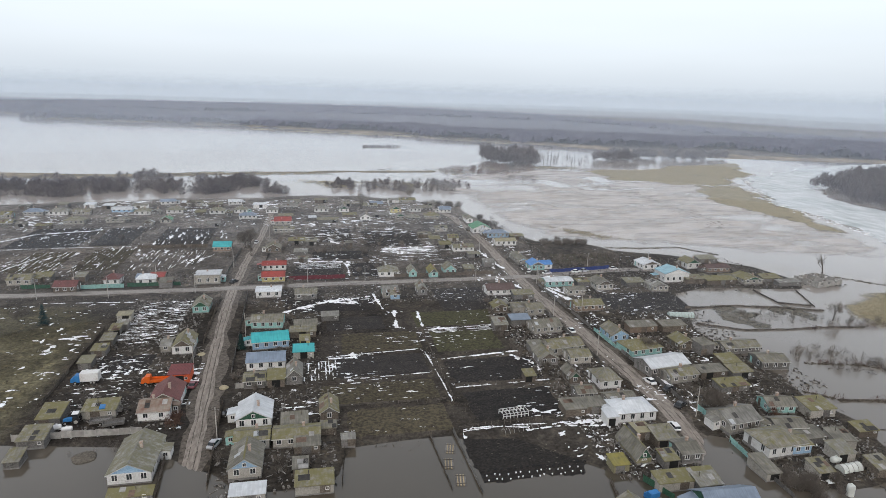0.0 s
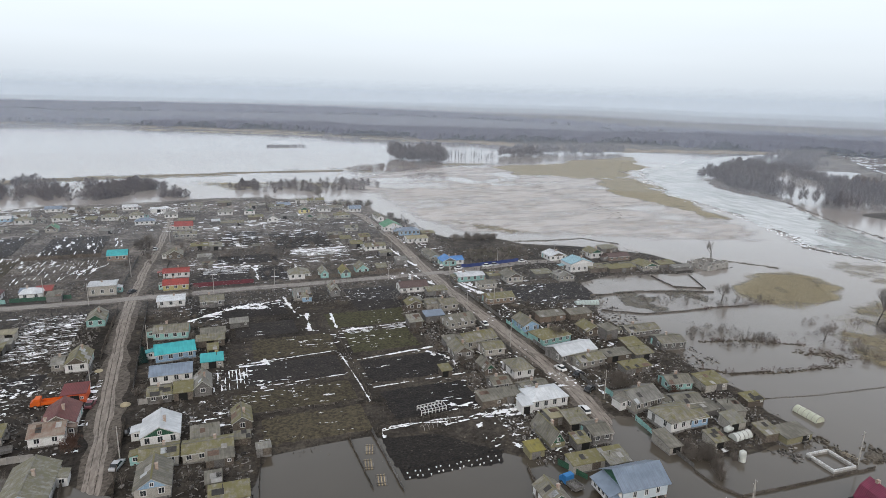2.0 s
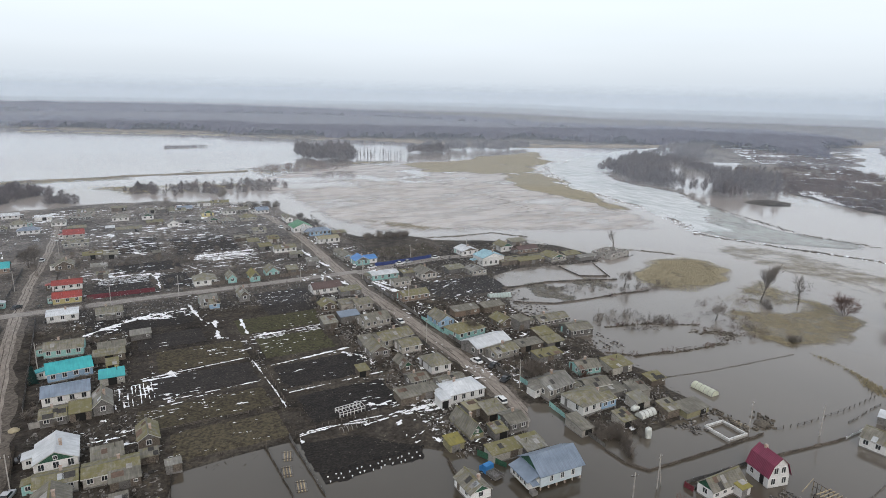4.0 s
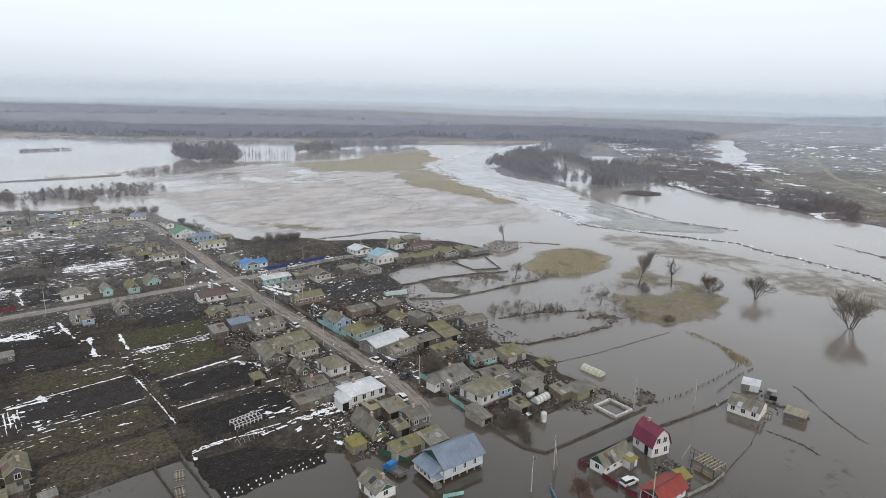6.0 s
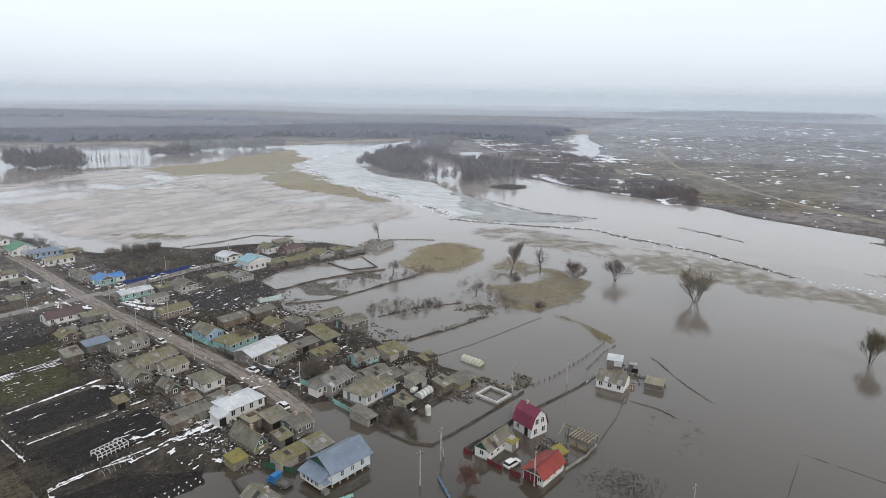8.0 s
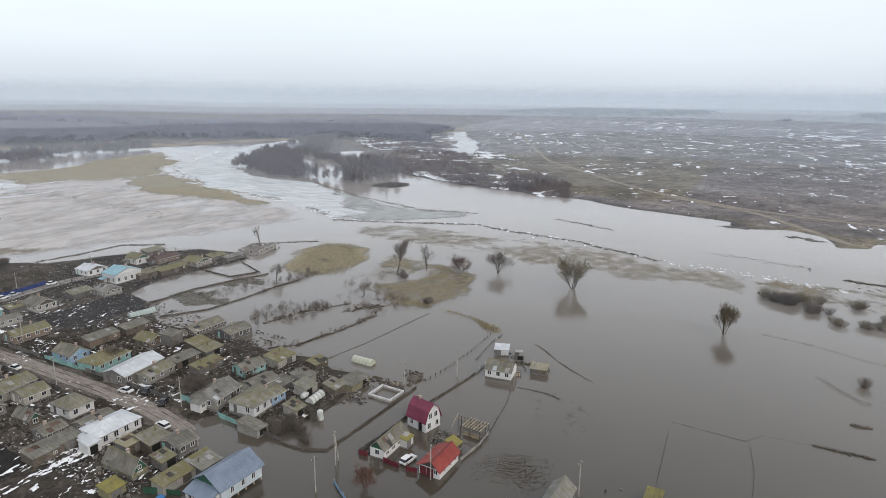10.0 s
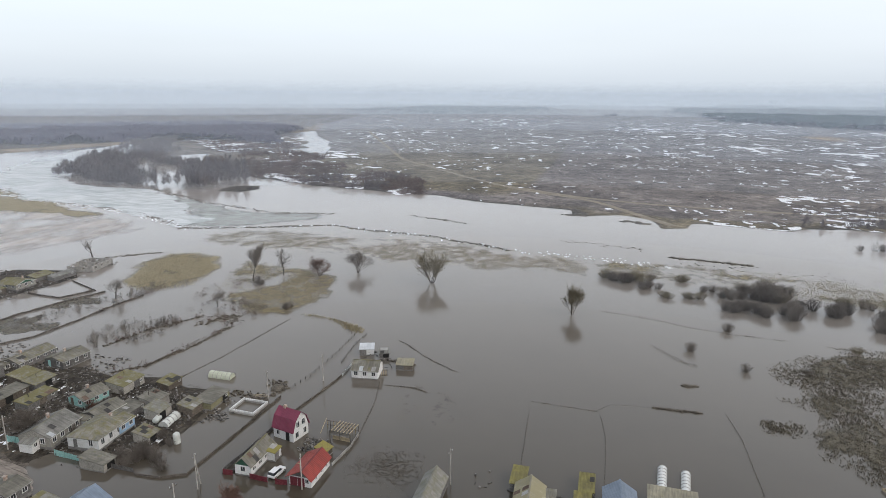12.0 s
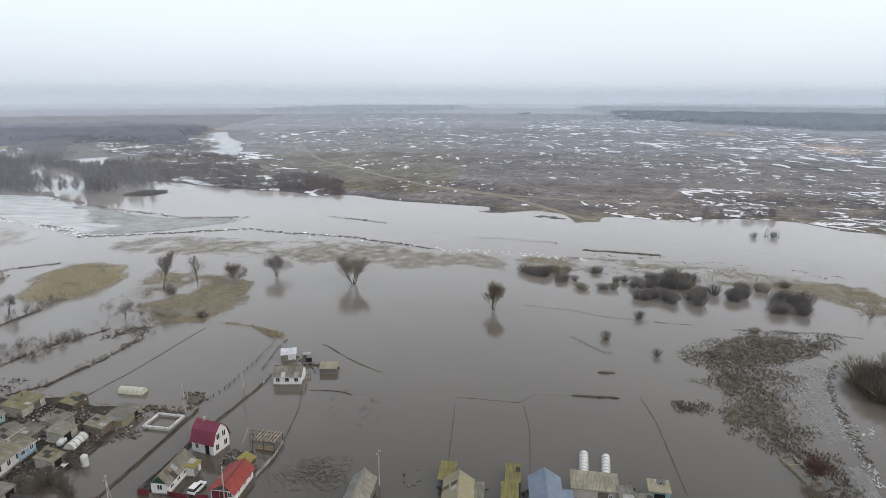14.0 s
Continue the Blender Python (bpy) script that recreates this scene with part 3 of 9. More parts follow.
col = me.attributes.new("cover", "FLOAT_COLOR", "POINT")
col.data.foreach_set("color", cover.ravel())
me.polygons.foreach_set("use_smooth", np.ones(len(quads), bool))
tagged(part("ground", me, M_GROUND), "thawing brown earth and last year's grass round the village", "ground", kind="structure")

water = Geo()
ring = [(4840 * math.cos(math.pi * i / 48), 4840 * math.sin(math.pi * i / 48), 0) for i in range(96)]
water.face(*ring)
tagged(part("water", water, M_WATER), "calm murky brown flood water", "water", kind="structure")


def sheet(name, poly, z, step, mat, wobble=0.0, seed=1, drape=False, thick=0.0, holes=0.0, hole_size=20.0, fade=0.0):
    """A ground-hugging sheet inside a polygon, with an uneven outline and a low edge."""
    xs, ys = [p[0] for p in poly], [p[1] for p in poly]
    x, y = np.meshgrid(np.arange(min(xs) - 3 * wobble, max(xs) + 3 * wobble + step, step), np.arange(min(ys) - 3 * wobble, max(ys) + 3 * wobble + step, step))
    d = inside(poly, x, y)
    if wobble:
        d = d + smooth_noise(x, y, wobble * 6, seed) * wobble * 1.4 + smooth_noise(x, y, wobble * 2, seed + 1) * wobble * 0.7
    if holes:
        d = np.minimum(d, (smooth_noise(x, y, hole_size, seed + 2) + 0.5 * smooth_noise(x, y, hole_size * 0.4, seed + 3) + holes) * hole_size * 0.5)
    # slide the border's vertices onto the outline
    keep = d > -step * 0.5
    top = np.clip(d / max(step, 1e-6), 0, 1) * thick
    zz = z + top + (height(x, y) if drape else 0)
    zz = np.where(d < 0, zz - 0.06 if drape else -0.05, zz)
    n, m = x.shape
    idx = -np.ones((n, m), int)
    ok = keep[:-1, :-1] & keep[1:, :-1] & keep[1:, 1:] & keep[:-1, 1:]
    use = np.zeros((n, m), bool)
    for a, b in ((0, 0), (1, 0), (1, 1), (0, 1)):
        use[a:n - 1 + a, b:m - 1 + b] |= ok
    idx[use] = np.arange(use.sum())
    me = bpy.data.meshes.new(name)
    v = np.stack([x[use], y[use], zz[use]], -1)
    f = np.stack([idx[:-1, :-1][ok], idx[:-1, 1:][ok], idx[1:, 1:][ok], idx[1:, :-1][ok]], -1)
    me.from_pydata(v.tolist(), [], f.tolist())
    me.polygons.foreach_set("use_smooth", np.ones(len(me.polygons), bool))
    depth = me.attributes.new("depth", "FLOAT", "POINT")
    depth.data.foreach_set("value", np.clip(d[use] / (fade or 2 * step), 0, 1))
    return part(name, me, mat)


def strip(name, pts, width, mat, lift=0.06, step=2.0, rut=0.025, wander=0.5, seed=1):
    """A road along a line: a crowned ribbon with two ruts and ragged edges."""
    rows, s = [], 0.0
    for (ax, ay), (bx, by) in zip(pts, pts[1:]):
        n = max(1, int(math.hypot(bx - ax, by - ay) / step))
        rows += [(ax + (bx - ax) * i / n, ay + (by - ay) * i / n) for i in range(n)]
    rows.append(pts[-1])
    rows = np.array(rows)
    for _ in range(6):
        rows[1:-1] = (rows[:-2] + 2 * rows[1:-1] + rows[2:]) / 4
    t = np.gradient(rows, axis=0)
    t /= np.linalg.norm(t, axis=1)[:, None]
    nrm = np.stack([-t[:, 1], t[:, 0]], 1)
    across = np.array([-1.0, -0.8, -0.55, -0.4, -0.25, 0.0, 0.25, 0.4, 0.55, 0.8, 1.0])
    dip = np.array([-0.08, 0, 0, -rut, 0, 0.02, 0, -rut, 0, 0, -0.08])
    v = []
    for i, p in enumerate(rows):
        w = width / 2 + np.array([float(smooth_noise(p[0], p[1], 5, seed)), float(smooth_noise(p[0], p[1], 5, seed + 3))]) * wander
        for a, dz in zip(across, dip):
            q = p + nrm[i] * a * (w[0] if a > 0 else w[1])
            v.append((q[0], q[1], at(q[0], q[1]) + lift + dz))
    c = len(across)
    f = [(i * c + j, (i + 1) * c + j, (i + 1) * c + j + 1, i * c + j + 1) for i in range(len(rows) - 1) for j in range(c - 1)]
    me = bpy.data.meshes.new(name)
    me.from_pydata(v, [], [tuple(reversed(q)) for q in f])
    me.polygons.foreach_set("use_smooth", np.ones(len(me.polygons), bool))
    ob = part(name, me, mat)
    return tagged(ob, kind="structure")


M_SHOULDER = material("trodden_mud", (0.085, 0.072, 0.060), 0.75, (0.042, 0.036, 0.03), 2.0, 0.5, (0.14, 0.12, 0.10), 0.8, bump=0.15, bump_scale=0.7)
for name, line, wide in (("road_shoulder_west", [(-25.2, 96), (-25.5, 125), (-28, 170), (-29.5, 205), (-30, 238), (-28.5, 282), (-25.5, 327), (-24, 395)], 7.6),
                         ("road_shoulder_main", [(83, 100), (86, 127), (86.5, 155), (85.5, 193), (84.5, 220), (85, 252), (88, 304), (86, 373)], 8.6),
                         ("road_shoulder_cross", [(-110, 238.5), (-33, 238.5), (10, 240), (52, 240), (92, 241)], 8.0)):
    tagged(strip(name, line, wide, M_SHOULDER, 0.03, 1.2, 0.03, 1.5, 9), "trodden mud along the street", "mud verge")
tagged(strip("road_west", [(-25.2, 96), (-25.5, 125), (-28, 170), (-29.5, 205), (-30, 238), (-28.5, 282), (-25.5, 327), (-24, 395)], 3.6, M_ROAD, 0.05), "rutted muddy village street with puddles", "road")
tagged(strip("road_main", [(83, 100), (86, 127), (86.5, 155), (85.5, 193), (84.5, 220), (85, 252), (88, 304), (86, 373), (78, 400)], 5.2, M_ROAD, 0.05), "muddy main street running under water", "road")
tagged(strip("road_cross", [(-300, 240), (-110, 238.5), (-33, 238.5), (10, 240), (52, 240), (92, 241)], 4.8, M_ROAD_CROSS, 0.09), "grey gravel cross street", "road")
tagged(strip("road_lane", [(90, 239), (112, 244), (137, 247), (160, 243)], 6.0, M_ROAD_CROSS, 0.06), "muddy lane beside a blue fence", "road")
for line in ([(1200, 480), (700, 240), (560, 130), (494, 68), (460, 12), (381, -38)], [(520, 95), (470, 20), (454, -29), (445, -83), (442, -200), (420, -330)], [(1300, 560), (1650, 560), (2100, 760)]):
    tagged(strip("track", line, 5.0, M_SANDTRACK, 0.12, step=6.0), "pale sandy field track", "track")

# garden plots: x0, x1, y0, y1, kind


def plot(x0, x1, y0, y1, mat, label, skew=0.0):
    poly = [(x0, y0), (x1, y0 + skew), (x1, y1 + skew), (x0, y1)]
    ob = sheet("garden_plot", poly, 0.03, 1.0, mat, 0.35, int(x0 + 3 * y0) % 50, True, 0.06)
    tagged(ob, label, "garden plot", "garden plots", "structure")


SOIL = (M_SOIL, "dark ploughed garden soil, bare and wet")
WEED = (M_STUBBLE, "garden plot under withered brown weeds")
GRASSY = (M_GRASSY, "garden plot with first green growth")
plot(-10, 22, 207, 222, *SOIL)
plot(4, 23, 189, 201, *SOIL)
plot(45, 65, 203, 229, *SOIL)
plot(33, 61, 189, 203, *GRASSY)
plot(8, 32, 171, 186, *WEED)
plot(5, 31, 155, 168, *SOIL)
plot(1, 31, 140, 151, *WEED)
plot(7, 31, 125, 137, *WEED)
plot(36, 57, 168, 184, *GRASSY)
plot(36, 62, 147, 162, *SOIL)
plot(37, 60, 127, 142, *SOIL)
plot(0, 26, 277, 292, *SOIL)
plot(16, 32, 249, 270, *SOIL)
plot(-7, 13, 248, 270, *SOIL)
plot(26, 55, 300, 335, *SOIL)
plot(1, 21, 311, 343, *SOIL)
plot(-140, -108, 311, 354, *SOIL)
plot(-104, -86, 313, 354, *SOIL)
plot(-122, -104, 269, 302, *WEED)
plot(-98, -80, 270, 306, *WEED)
plot(-76, -50, 308, 350, *SOIL)
plot(106, 140, 193, 214, *SOIL)
plot(112, 142, 258, 276, *WEED)
plot(-58, -44, 166, 178, *SOIL)

# ---- ice and slush on the water ----
tagged(sheet("river_ice", [(427, 547), (380, 470), (352, 410), (341, 351), (328, 291), (301, 244), (320, 236), (345, 262), (372, 285), (405, 335), (423, 420), (456, 487), (554, 570), (684, 610), (810, 672),
                           (822, 730), (700, 690), (575, 640)], 0.07, 4.0, M_ICE, 5.0, 21, thick=0.12), "white rotten ice sheet filling the river bend", "ice", kind="structure")
tagged(sheet("thin_ice", [(403, 340), (370, 300), (330, 260), (296, 236), (296, 218), (307, 201), (325, 184), (345, 170), (361, 172), (353, 207), (374, 271), (398, 322)], 0.03, 3.0, M_THIN_ICE, 3.0, 22, thick=0.05, fade=12.0),
       "thin grey-green ice at the tip of the sheet", "ice", kind="structure")
tagged(sheet("slush_field", [(116, 312), (150, 296), (205, 276), (250, 256), (290, 250), (322, 296), (334, 352), (350, 415), (420, 545), (380, 640), (240, 640), (112, 560), (104, 470), (108, 400)],
             0.03, 5.0, M_SLUSH, 5.0, 31, holes=0.9, hole_size=45.0, fade=16.0), "thin grey-brown slush over flooded meadow", "slush", kind="structure")

# ---- snow left lying ----


def ground_heights(x, y, rows):
    """A grid's values (heights, metres to the water) at many places at once."""
    i = np.clip(np.searchsorted(line_x, x, "right") - 1, 0, nx - 2)
    j = np.clip(np.searchsorted(line_y, y, "right") - 1, 0, ny - 2)
    u, v = (x - line_x[i]) / (line_x[i + 1] - line_x[i]), (y - line_y[j]) / (line_y[j + 1] - line_y[j])
    return (rows[j, i] * (1 - u) + rows[j, i + 1] * u) * (1 - v) + (rows[j + 1, i] * (1 - u) + rows[j + 1, i + 1] * u) * v


def ragged(x, y, size, seed, octaves=4):
    """Noise with finer and finer detail, about -1 to 1."""
    total, amount, out = 0.0, 1.0, 0.0
    for k in range(octaves):
        out = out + smooth_noise(x, y, size, seed + 7 * k) * amount
        total, amount, size = total + amount * 0.62, amount * 0.58, size * 0.47
    return out / total


def snow(name, area, step, field, label, lift=0.13, bank=0.1, shore=1.5, group=""):
    """Snow lying wherever the field is positive: a sheet with a ragged outline that thins out to its border."""
    x, y = np.meshgrid(np.arange(area[0], area[1] + step, step), np.arange(area[2], area[3] + step, step))
    d = np.minimum(field(x, y), (ground_heights(x, y, gd) - shore) * 0.3)
    gy_, gx_ = np.gradient(d, step)
    slope = np.maximum(np.hypot(gx_, gy_), 1e-3)
    full = d > 0
    ok = full[:-1, :-1] | full[1:, :-1] | full[1:, 1:] | full[:-1, 1:]
    use = np.zeros(d.shape, bool)
    for a, b in ((0, 0), (1, 0), (1, 1), (0, 1)):
        use[a:a + ok.shape[0], b:b + ok.shape[1]] |= ok
    if not use.any():
        return
    # the border's corners slide onto the outline
    move = np.where(full, 0, np.clip(-d / slope, 0, step * 0.95))
    px, py = x + gx_ / slope * move, y + gy_ / slope * move
    pz = ground_heights(px, py, gz) + lift - 0.03 + bank * np.clip(d * 2.5, 0, 1)
    idx = -np.ones(d.shape, int)
    idx[use] = np.arange(use.sum())
    me = bpy.data.meshes.new(name)
    faces = np.stack([idx[:-1, :-1][ok], idx[:-1, 1:][ok], idx[1:, 1:][ok], idx[1:, :-1][ok]], -1)
    me.from_pydata(np.stack([px[use], py[use], pz[use]], -1).tolist(), [], faces.tolist())
    me.polygons.foreach_set("use_smooth", np.ones(len(me.polygons), bool))
    return tagged(part(name, me, M_SNOW), label, "snow", group, "stuff")


def strewn(bias, long, wide, turn, seed, gather=0.0, poly=None):
    """Patches of about that length and width; bias: more negative is less snow."""
    c, q = math.cos(turn), math.sin(turn)

    def field(x, y):
        u, v = (x * c + y * q) / long, (y * c - x * q) / wide
        d = ragged(u, v, 1.0, seed) + bias
        if gather:
            d = d + 0.45 * smooth_noise(x, y, gather, seed + 3)
        if poly is not None:
            d = np.minimum(d, inside(poly, x, y) * 0.1)
        return d
    return field


def steppe_field(x, y):
    """Drifts out on the steppe, thickest some way from the river."""
    away = inside(EAST, x, y)
    rich = np.interp(away, [0, 60, 160, 300, 560, 900, 1300], [-0.90, -0.88, -0.80, -0.70, -0.72, -0.77, -0.88])
    c, q = math.cos(0.2), math.sin(0.2)
    u, v = x * c + y * q, y * c - x * q
    big = ragged(u / 2.2, v, 12, 5, 3) + 0.4 * smooth_noise(x, y, 150, 8)
    return np.minimum(big + rich, (away - 6) * 0.05)


snow("meadow_snow", (430, 1900, -720, 640), 2.6, steppe_field, "scattered drifts of old snow on the brown steppe", 0.3, 0.35)
snow("steppe_scraps", (420, 1000, -520, 420), 1.5, strewn(-0.92, 9, 5, 0.2, 25, 60), "small scraps of old snow on the brown steppe", 0.22, 0.2, 3.0)
snow("scrub_snow", (440, 1060, 170, 700), 1.8, strewn(-0.42, 12, 15, 0.8, 26, 80, [(500, 300), (690, 470), (900, 690), (1010, 690), (1150, 610), (900, 420), (600, 220), (450, 190)]), "snow lying among the riverside scrub", 0.25, 0.3, 1.0)
snow("south_scrub_snow", (370, 520, -330, -120), 1.2, strewn(-0.4, 8, 5, 1.3, 27, 30), "snow lying along the river bank", 0.2, 0.2, 1.0)
snow("field_snow", (-150, -40, 300, 356), 0.4, strewn(-0.86, 1.0, 7, 0.1, 7, 22), "streaks of snow in the garden furrows")
snow("field_snow_west", (-130, -44, 262, 302), 0.4, strewn(-0.74, 0.9, 6, -0.2, 8, 16), "streaks of snow in the garden furrows")
snow("yard_snow", (-60, -42, 186, 226), 0.3, strewn(-0.62, 2.6, 0.9, 0.0, 9, 14), "old snow between yard clutter")
snow("green_snow", (-104, -66, 150, 225), 0.3, strewn(-0.74, 2.2, 1.4, 0.0, 10, 24), "last snow on the grass")
snow("garden_snow", (-14, 64, 126, 236), 0.28, strewn(-0.92, 2.4, 0.7, 0.0, 11, 14), "snow along the garden borders")
snow("garden_snow_north", (-12, 70, 246, 352), 0.4, strewn(-0.66, 4.0, 0.9, 0.0, 12, 18), "snow along the garden borders")
snow("street_snow", (66, 100, 120, 360), 0.32, lambda x, y: np.minimum(strewn(-0.80, 1.0, 2.8, 0.0, 13, 18)(x, y), np.abs(x - 86) * 0.3 - 1.2), "dirty snow along the street")
snow("lane_snow", (96, 152, 190, 285), 0.4, strewn(-0.95, 3.0, 0.9, 0.3, 14, 20), "dirty snow in the eastern gardens")
snow("lot_snow", (54, 72, 102, 128), 0.25, strewn(-0.62, 2.0, 1.0, 0.3, 15, 9), "snow heaps beside the sheds")
snow("yard_scraps", (60, 126, 92, 190), 0.28, strewn(-0.80, 1.0, 0.7, 0.0, 16, 10), "scraps of old snow in the yards")
snow("west_snow", (-62, -30, 134, 180), 0.28, strewn(-0.70, 1.6, 0.8, 0.0, 18, 12), "snow remains in the farm yard")
snow("north_yard_snow", (-160, 95, 352, 440), 0.55, strewn(-0.66, 3.0, 1.2, 0.0, 19, 20), "snow remains between the far houses")
snow("far_snow", (-1700, 200, 2500, 3300), 14.0, strewn(-0.42, 230, 36, 0.05, 17), "far fields still under snow", 0.6, 0.6)


def furrows(x0, x1, y0, y1, pitch, along, seed, width=0.18):
    """Snow left in the furrows of a bed: rows of thin broken streaks. along: the rows' direction, x or y."""
    def field(x, y):
        a, b = (x, y) if along == "x" else (y, x)
        d = 0.55 * np.cos(6.283 * (b + 0.15 * smooth_noise(a, b, 4, seed)) / pitch) + 0.75 * ragged(a / 4.0, b / 0.8, 1.0, seed, 3) + width * 1.6 - 0.72
        return np.minimum(d, np.minimum(np.minimum(x - x0, x1 - x), np.minimum(y - y0, y1 - y)) * 0.5)
    snow("furrow_snow", (x0, x1, y0, y1), min(0.3, pitch * 0.22), field, "thin streaks of snow in garden furrows", 0.13, 0.04, 0.5, "furrow snow")


furrows(-3, 6, 154, 166, 0.95, "y", 1, 0.16)
furrows(-122, -104, 269, 302, 1.6, "y", 2, -0.04)
furrows(-98, -80, 270, 306, 1.5, "y", 3, -0.02)
furrows(-76, -48, 268, 300, 1.7, "y", 4, -0.01)
furrows(-6, 12, 262, 272, 1.2, "x", 8, 0.3)
furrows(34, 60, 286, 297, 1.4, "x", 9, 0.3)
furrows(-58, -42, 190, 206, 0.9, "x", 10, 0.12)
furrows(-58, -42, 206, 226, 1.3, "x", 11, 0.06)
furrows(36, 58, 183, 188, 1.0, "x", 14, 0.14)


def drift(pts, width, seed, rich=0.0):
    """A melting drift along a garden edge, broken and ragged."""
    xs, ys = [p[0] for p in pts], [p[1] for p in pts]

    def field(x, y):
        best = np.full(x.shape, 1e9)
        for (ax, ay), (bx, by) in zip(pts, pts[1:]):
            dx, dy = bx - ax, by - ay
            t = np.clip(((x - ax) * dx + (y - ay) * dy) / (dx * dx + dy * dy), 0, 1)
            best = np.minimum(best, np.hypot(x - ax - t * dx, y - ay - t * dy))
        best = best + width * 0.3 * smooth_noise(x, y, width * 3, seed)
        return 1.15 * np.exp(-(best / (0.5 * width)) ** 2) - 0.82 + 0.7 * rich + 0.7 * ragged(x, y, 1.1 * width, seed, 4) + 0.4 * smooth_noise(x, y, 5.0, seed + 2)
    step = max(0.2, width * 0.13)
    snow("snow_drift", (min(xs) - 2 * width, max(xs) + 2 * width, min(ys) - 2 * width, max(ys) + 2 * width), step, field, "broken drift of melting snow along a garden edge", 0.13, 0.1, 0.3, "snow drifts")


drift([(-10, 208.5), (-4, 213), (4, 217.5), (20, 222)], 1.5, 3, 0.35)
drift([(4, 216.5), (20, 219.5)], 0.8, 33)
drift([(22, 226), (24, 207)], 1.2, 4, 0.3)
drift([(32, 169), (33, 152), (33.5, 138)], 0.5, 5)
drift([(27.5, 205), (26.5, 190)], 1.2, 6, 0.3)
drift([(35.5, 203), (35, 189)], 1.4, 7, 0.3)
drift([(6, 168.8), (12, 169.4), (31, 171)], 0.6, 8, 0.1)
drift([(4, 167.5), (10, 167.5)], 1.8, 28, 0.2)
drift([(8, 153.4), (20, 154), (31, 154.6)], 0.5, 29)
drift([(33, 123.5), (46, 124), (58, 123)], 0.45, 9)
drift([(36, 144.6), (48, 145), (62, 145.6)], 0.6, 10)
drift([(36, 162.8), (60, 165.4)], 0.9, 22, 0.1)
drift([(35, 186), (58, 187.5)], 1.0, 21, 0.1)
drift([(91, 224), (96, 208), (104, 200)], 2.2, 11)
drift([(92.5, 226), (97, 214)], 1.2, 31, 0.3)
drift([(80, 286), (81.5, 262), (83, 254)], 1.6, 12, 0.2)
drift([(-140, 308), (-122, 310), (-84, 310)], 1.0, 13)
drift([(-150, 318), (-136, 340), (-108, 348)], 1.4, 14, 0.3)
drift([(28, 280), (32, 270), (31, 262)], 1.2, 15)
drift([(-2, 274), (12, 273)], 2.4, 16, 0.3)
drift([(15, 268), (15, 250)], 1.3, 17, 0.2)
drift([(33, 292), (56, 291)], 2.0, 18, 0.3)
drift([(-92, 228), (-62, 226)], 0.9, 19)
drift([(58, 122.5), (67, 123)], 2.0, 20, 0.1)
drift([(32.6, 123), (32.2, 113), (33, 104.5)], 0.9, 25)
drift([(33, 124), (39, 124.3), (48, 122.6)], 0.55, 26)
drift([(47.6, 121.3), (56.5, 122), (64.7, 120.5), (68, 120.4)], 0.9, 27, 0.1)
drift([(62, 150), (61, 158), (57, 163)], 2.2, 30)
drift([(92.2, 148), (93.5, 137)], 1.6, 32, 0.1)
drift([(401, -57), (392, -68.4), (387.5, -82.6), (386.5, -100.6), (397, -108)], 4.0, 23, 0.5)
drift([(402, -138), (388, -170), (370, -190)], 2.5, 24, 0.2)
drift([(478, 160), (460, 166), (443, 156), (452, 149)], 4.5, 34, 0.3)

# ---- mist shells between the near and the far; those beyond 2 km glow ----
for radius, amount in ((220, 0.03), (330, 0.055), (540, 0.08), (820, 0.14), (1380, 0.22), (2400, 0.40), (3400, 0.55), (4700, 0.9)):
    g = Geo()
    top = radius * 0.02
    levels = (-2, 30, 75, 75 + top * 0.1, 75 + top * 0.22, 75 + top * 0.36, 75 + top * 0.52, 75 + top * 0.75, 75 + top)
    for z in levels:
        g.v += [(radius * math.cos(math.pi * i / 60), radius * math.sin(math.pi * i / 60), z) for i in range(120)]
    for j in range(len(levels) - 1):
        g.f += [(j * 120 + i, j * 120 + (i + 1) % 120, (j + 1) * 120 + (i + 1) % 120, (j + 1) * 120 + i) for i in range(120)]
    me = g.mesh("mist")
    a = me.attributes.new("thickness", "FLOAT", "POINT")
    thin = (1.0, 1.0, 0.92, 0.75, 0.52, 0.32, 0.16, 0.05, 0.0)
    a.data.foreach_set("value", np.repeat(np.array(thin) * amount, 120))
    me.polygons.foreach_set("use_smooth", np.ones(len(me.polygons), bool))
    tagged(part("backdrop_mist", me, M_GLOW_HAZE if radius > 2000 else M_HAZE), "thin grey mist shell; the far ones glow", "mist", kind="structure")

# ---- woods ----


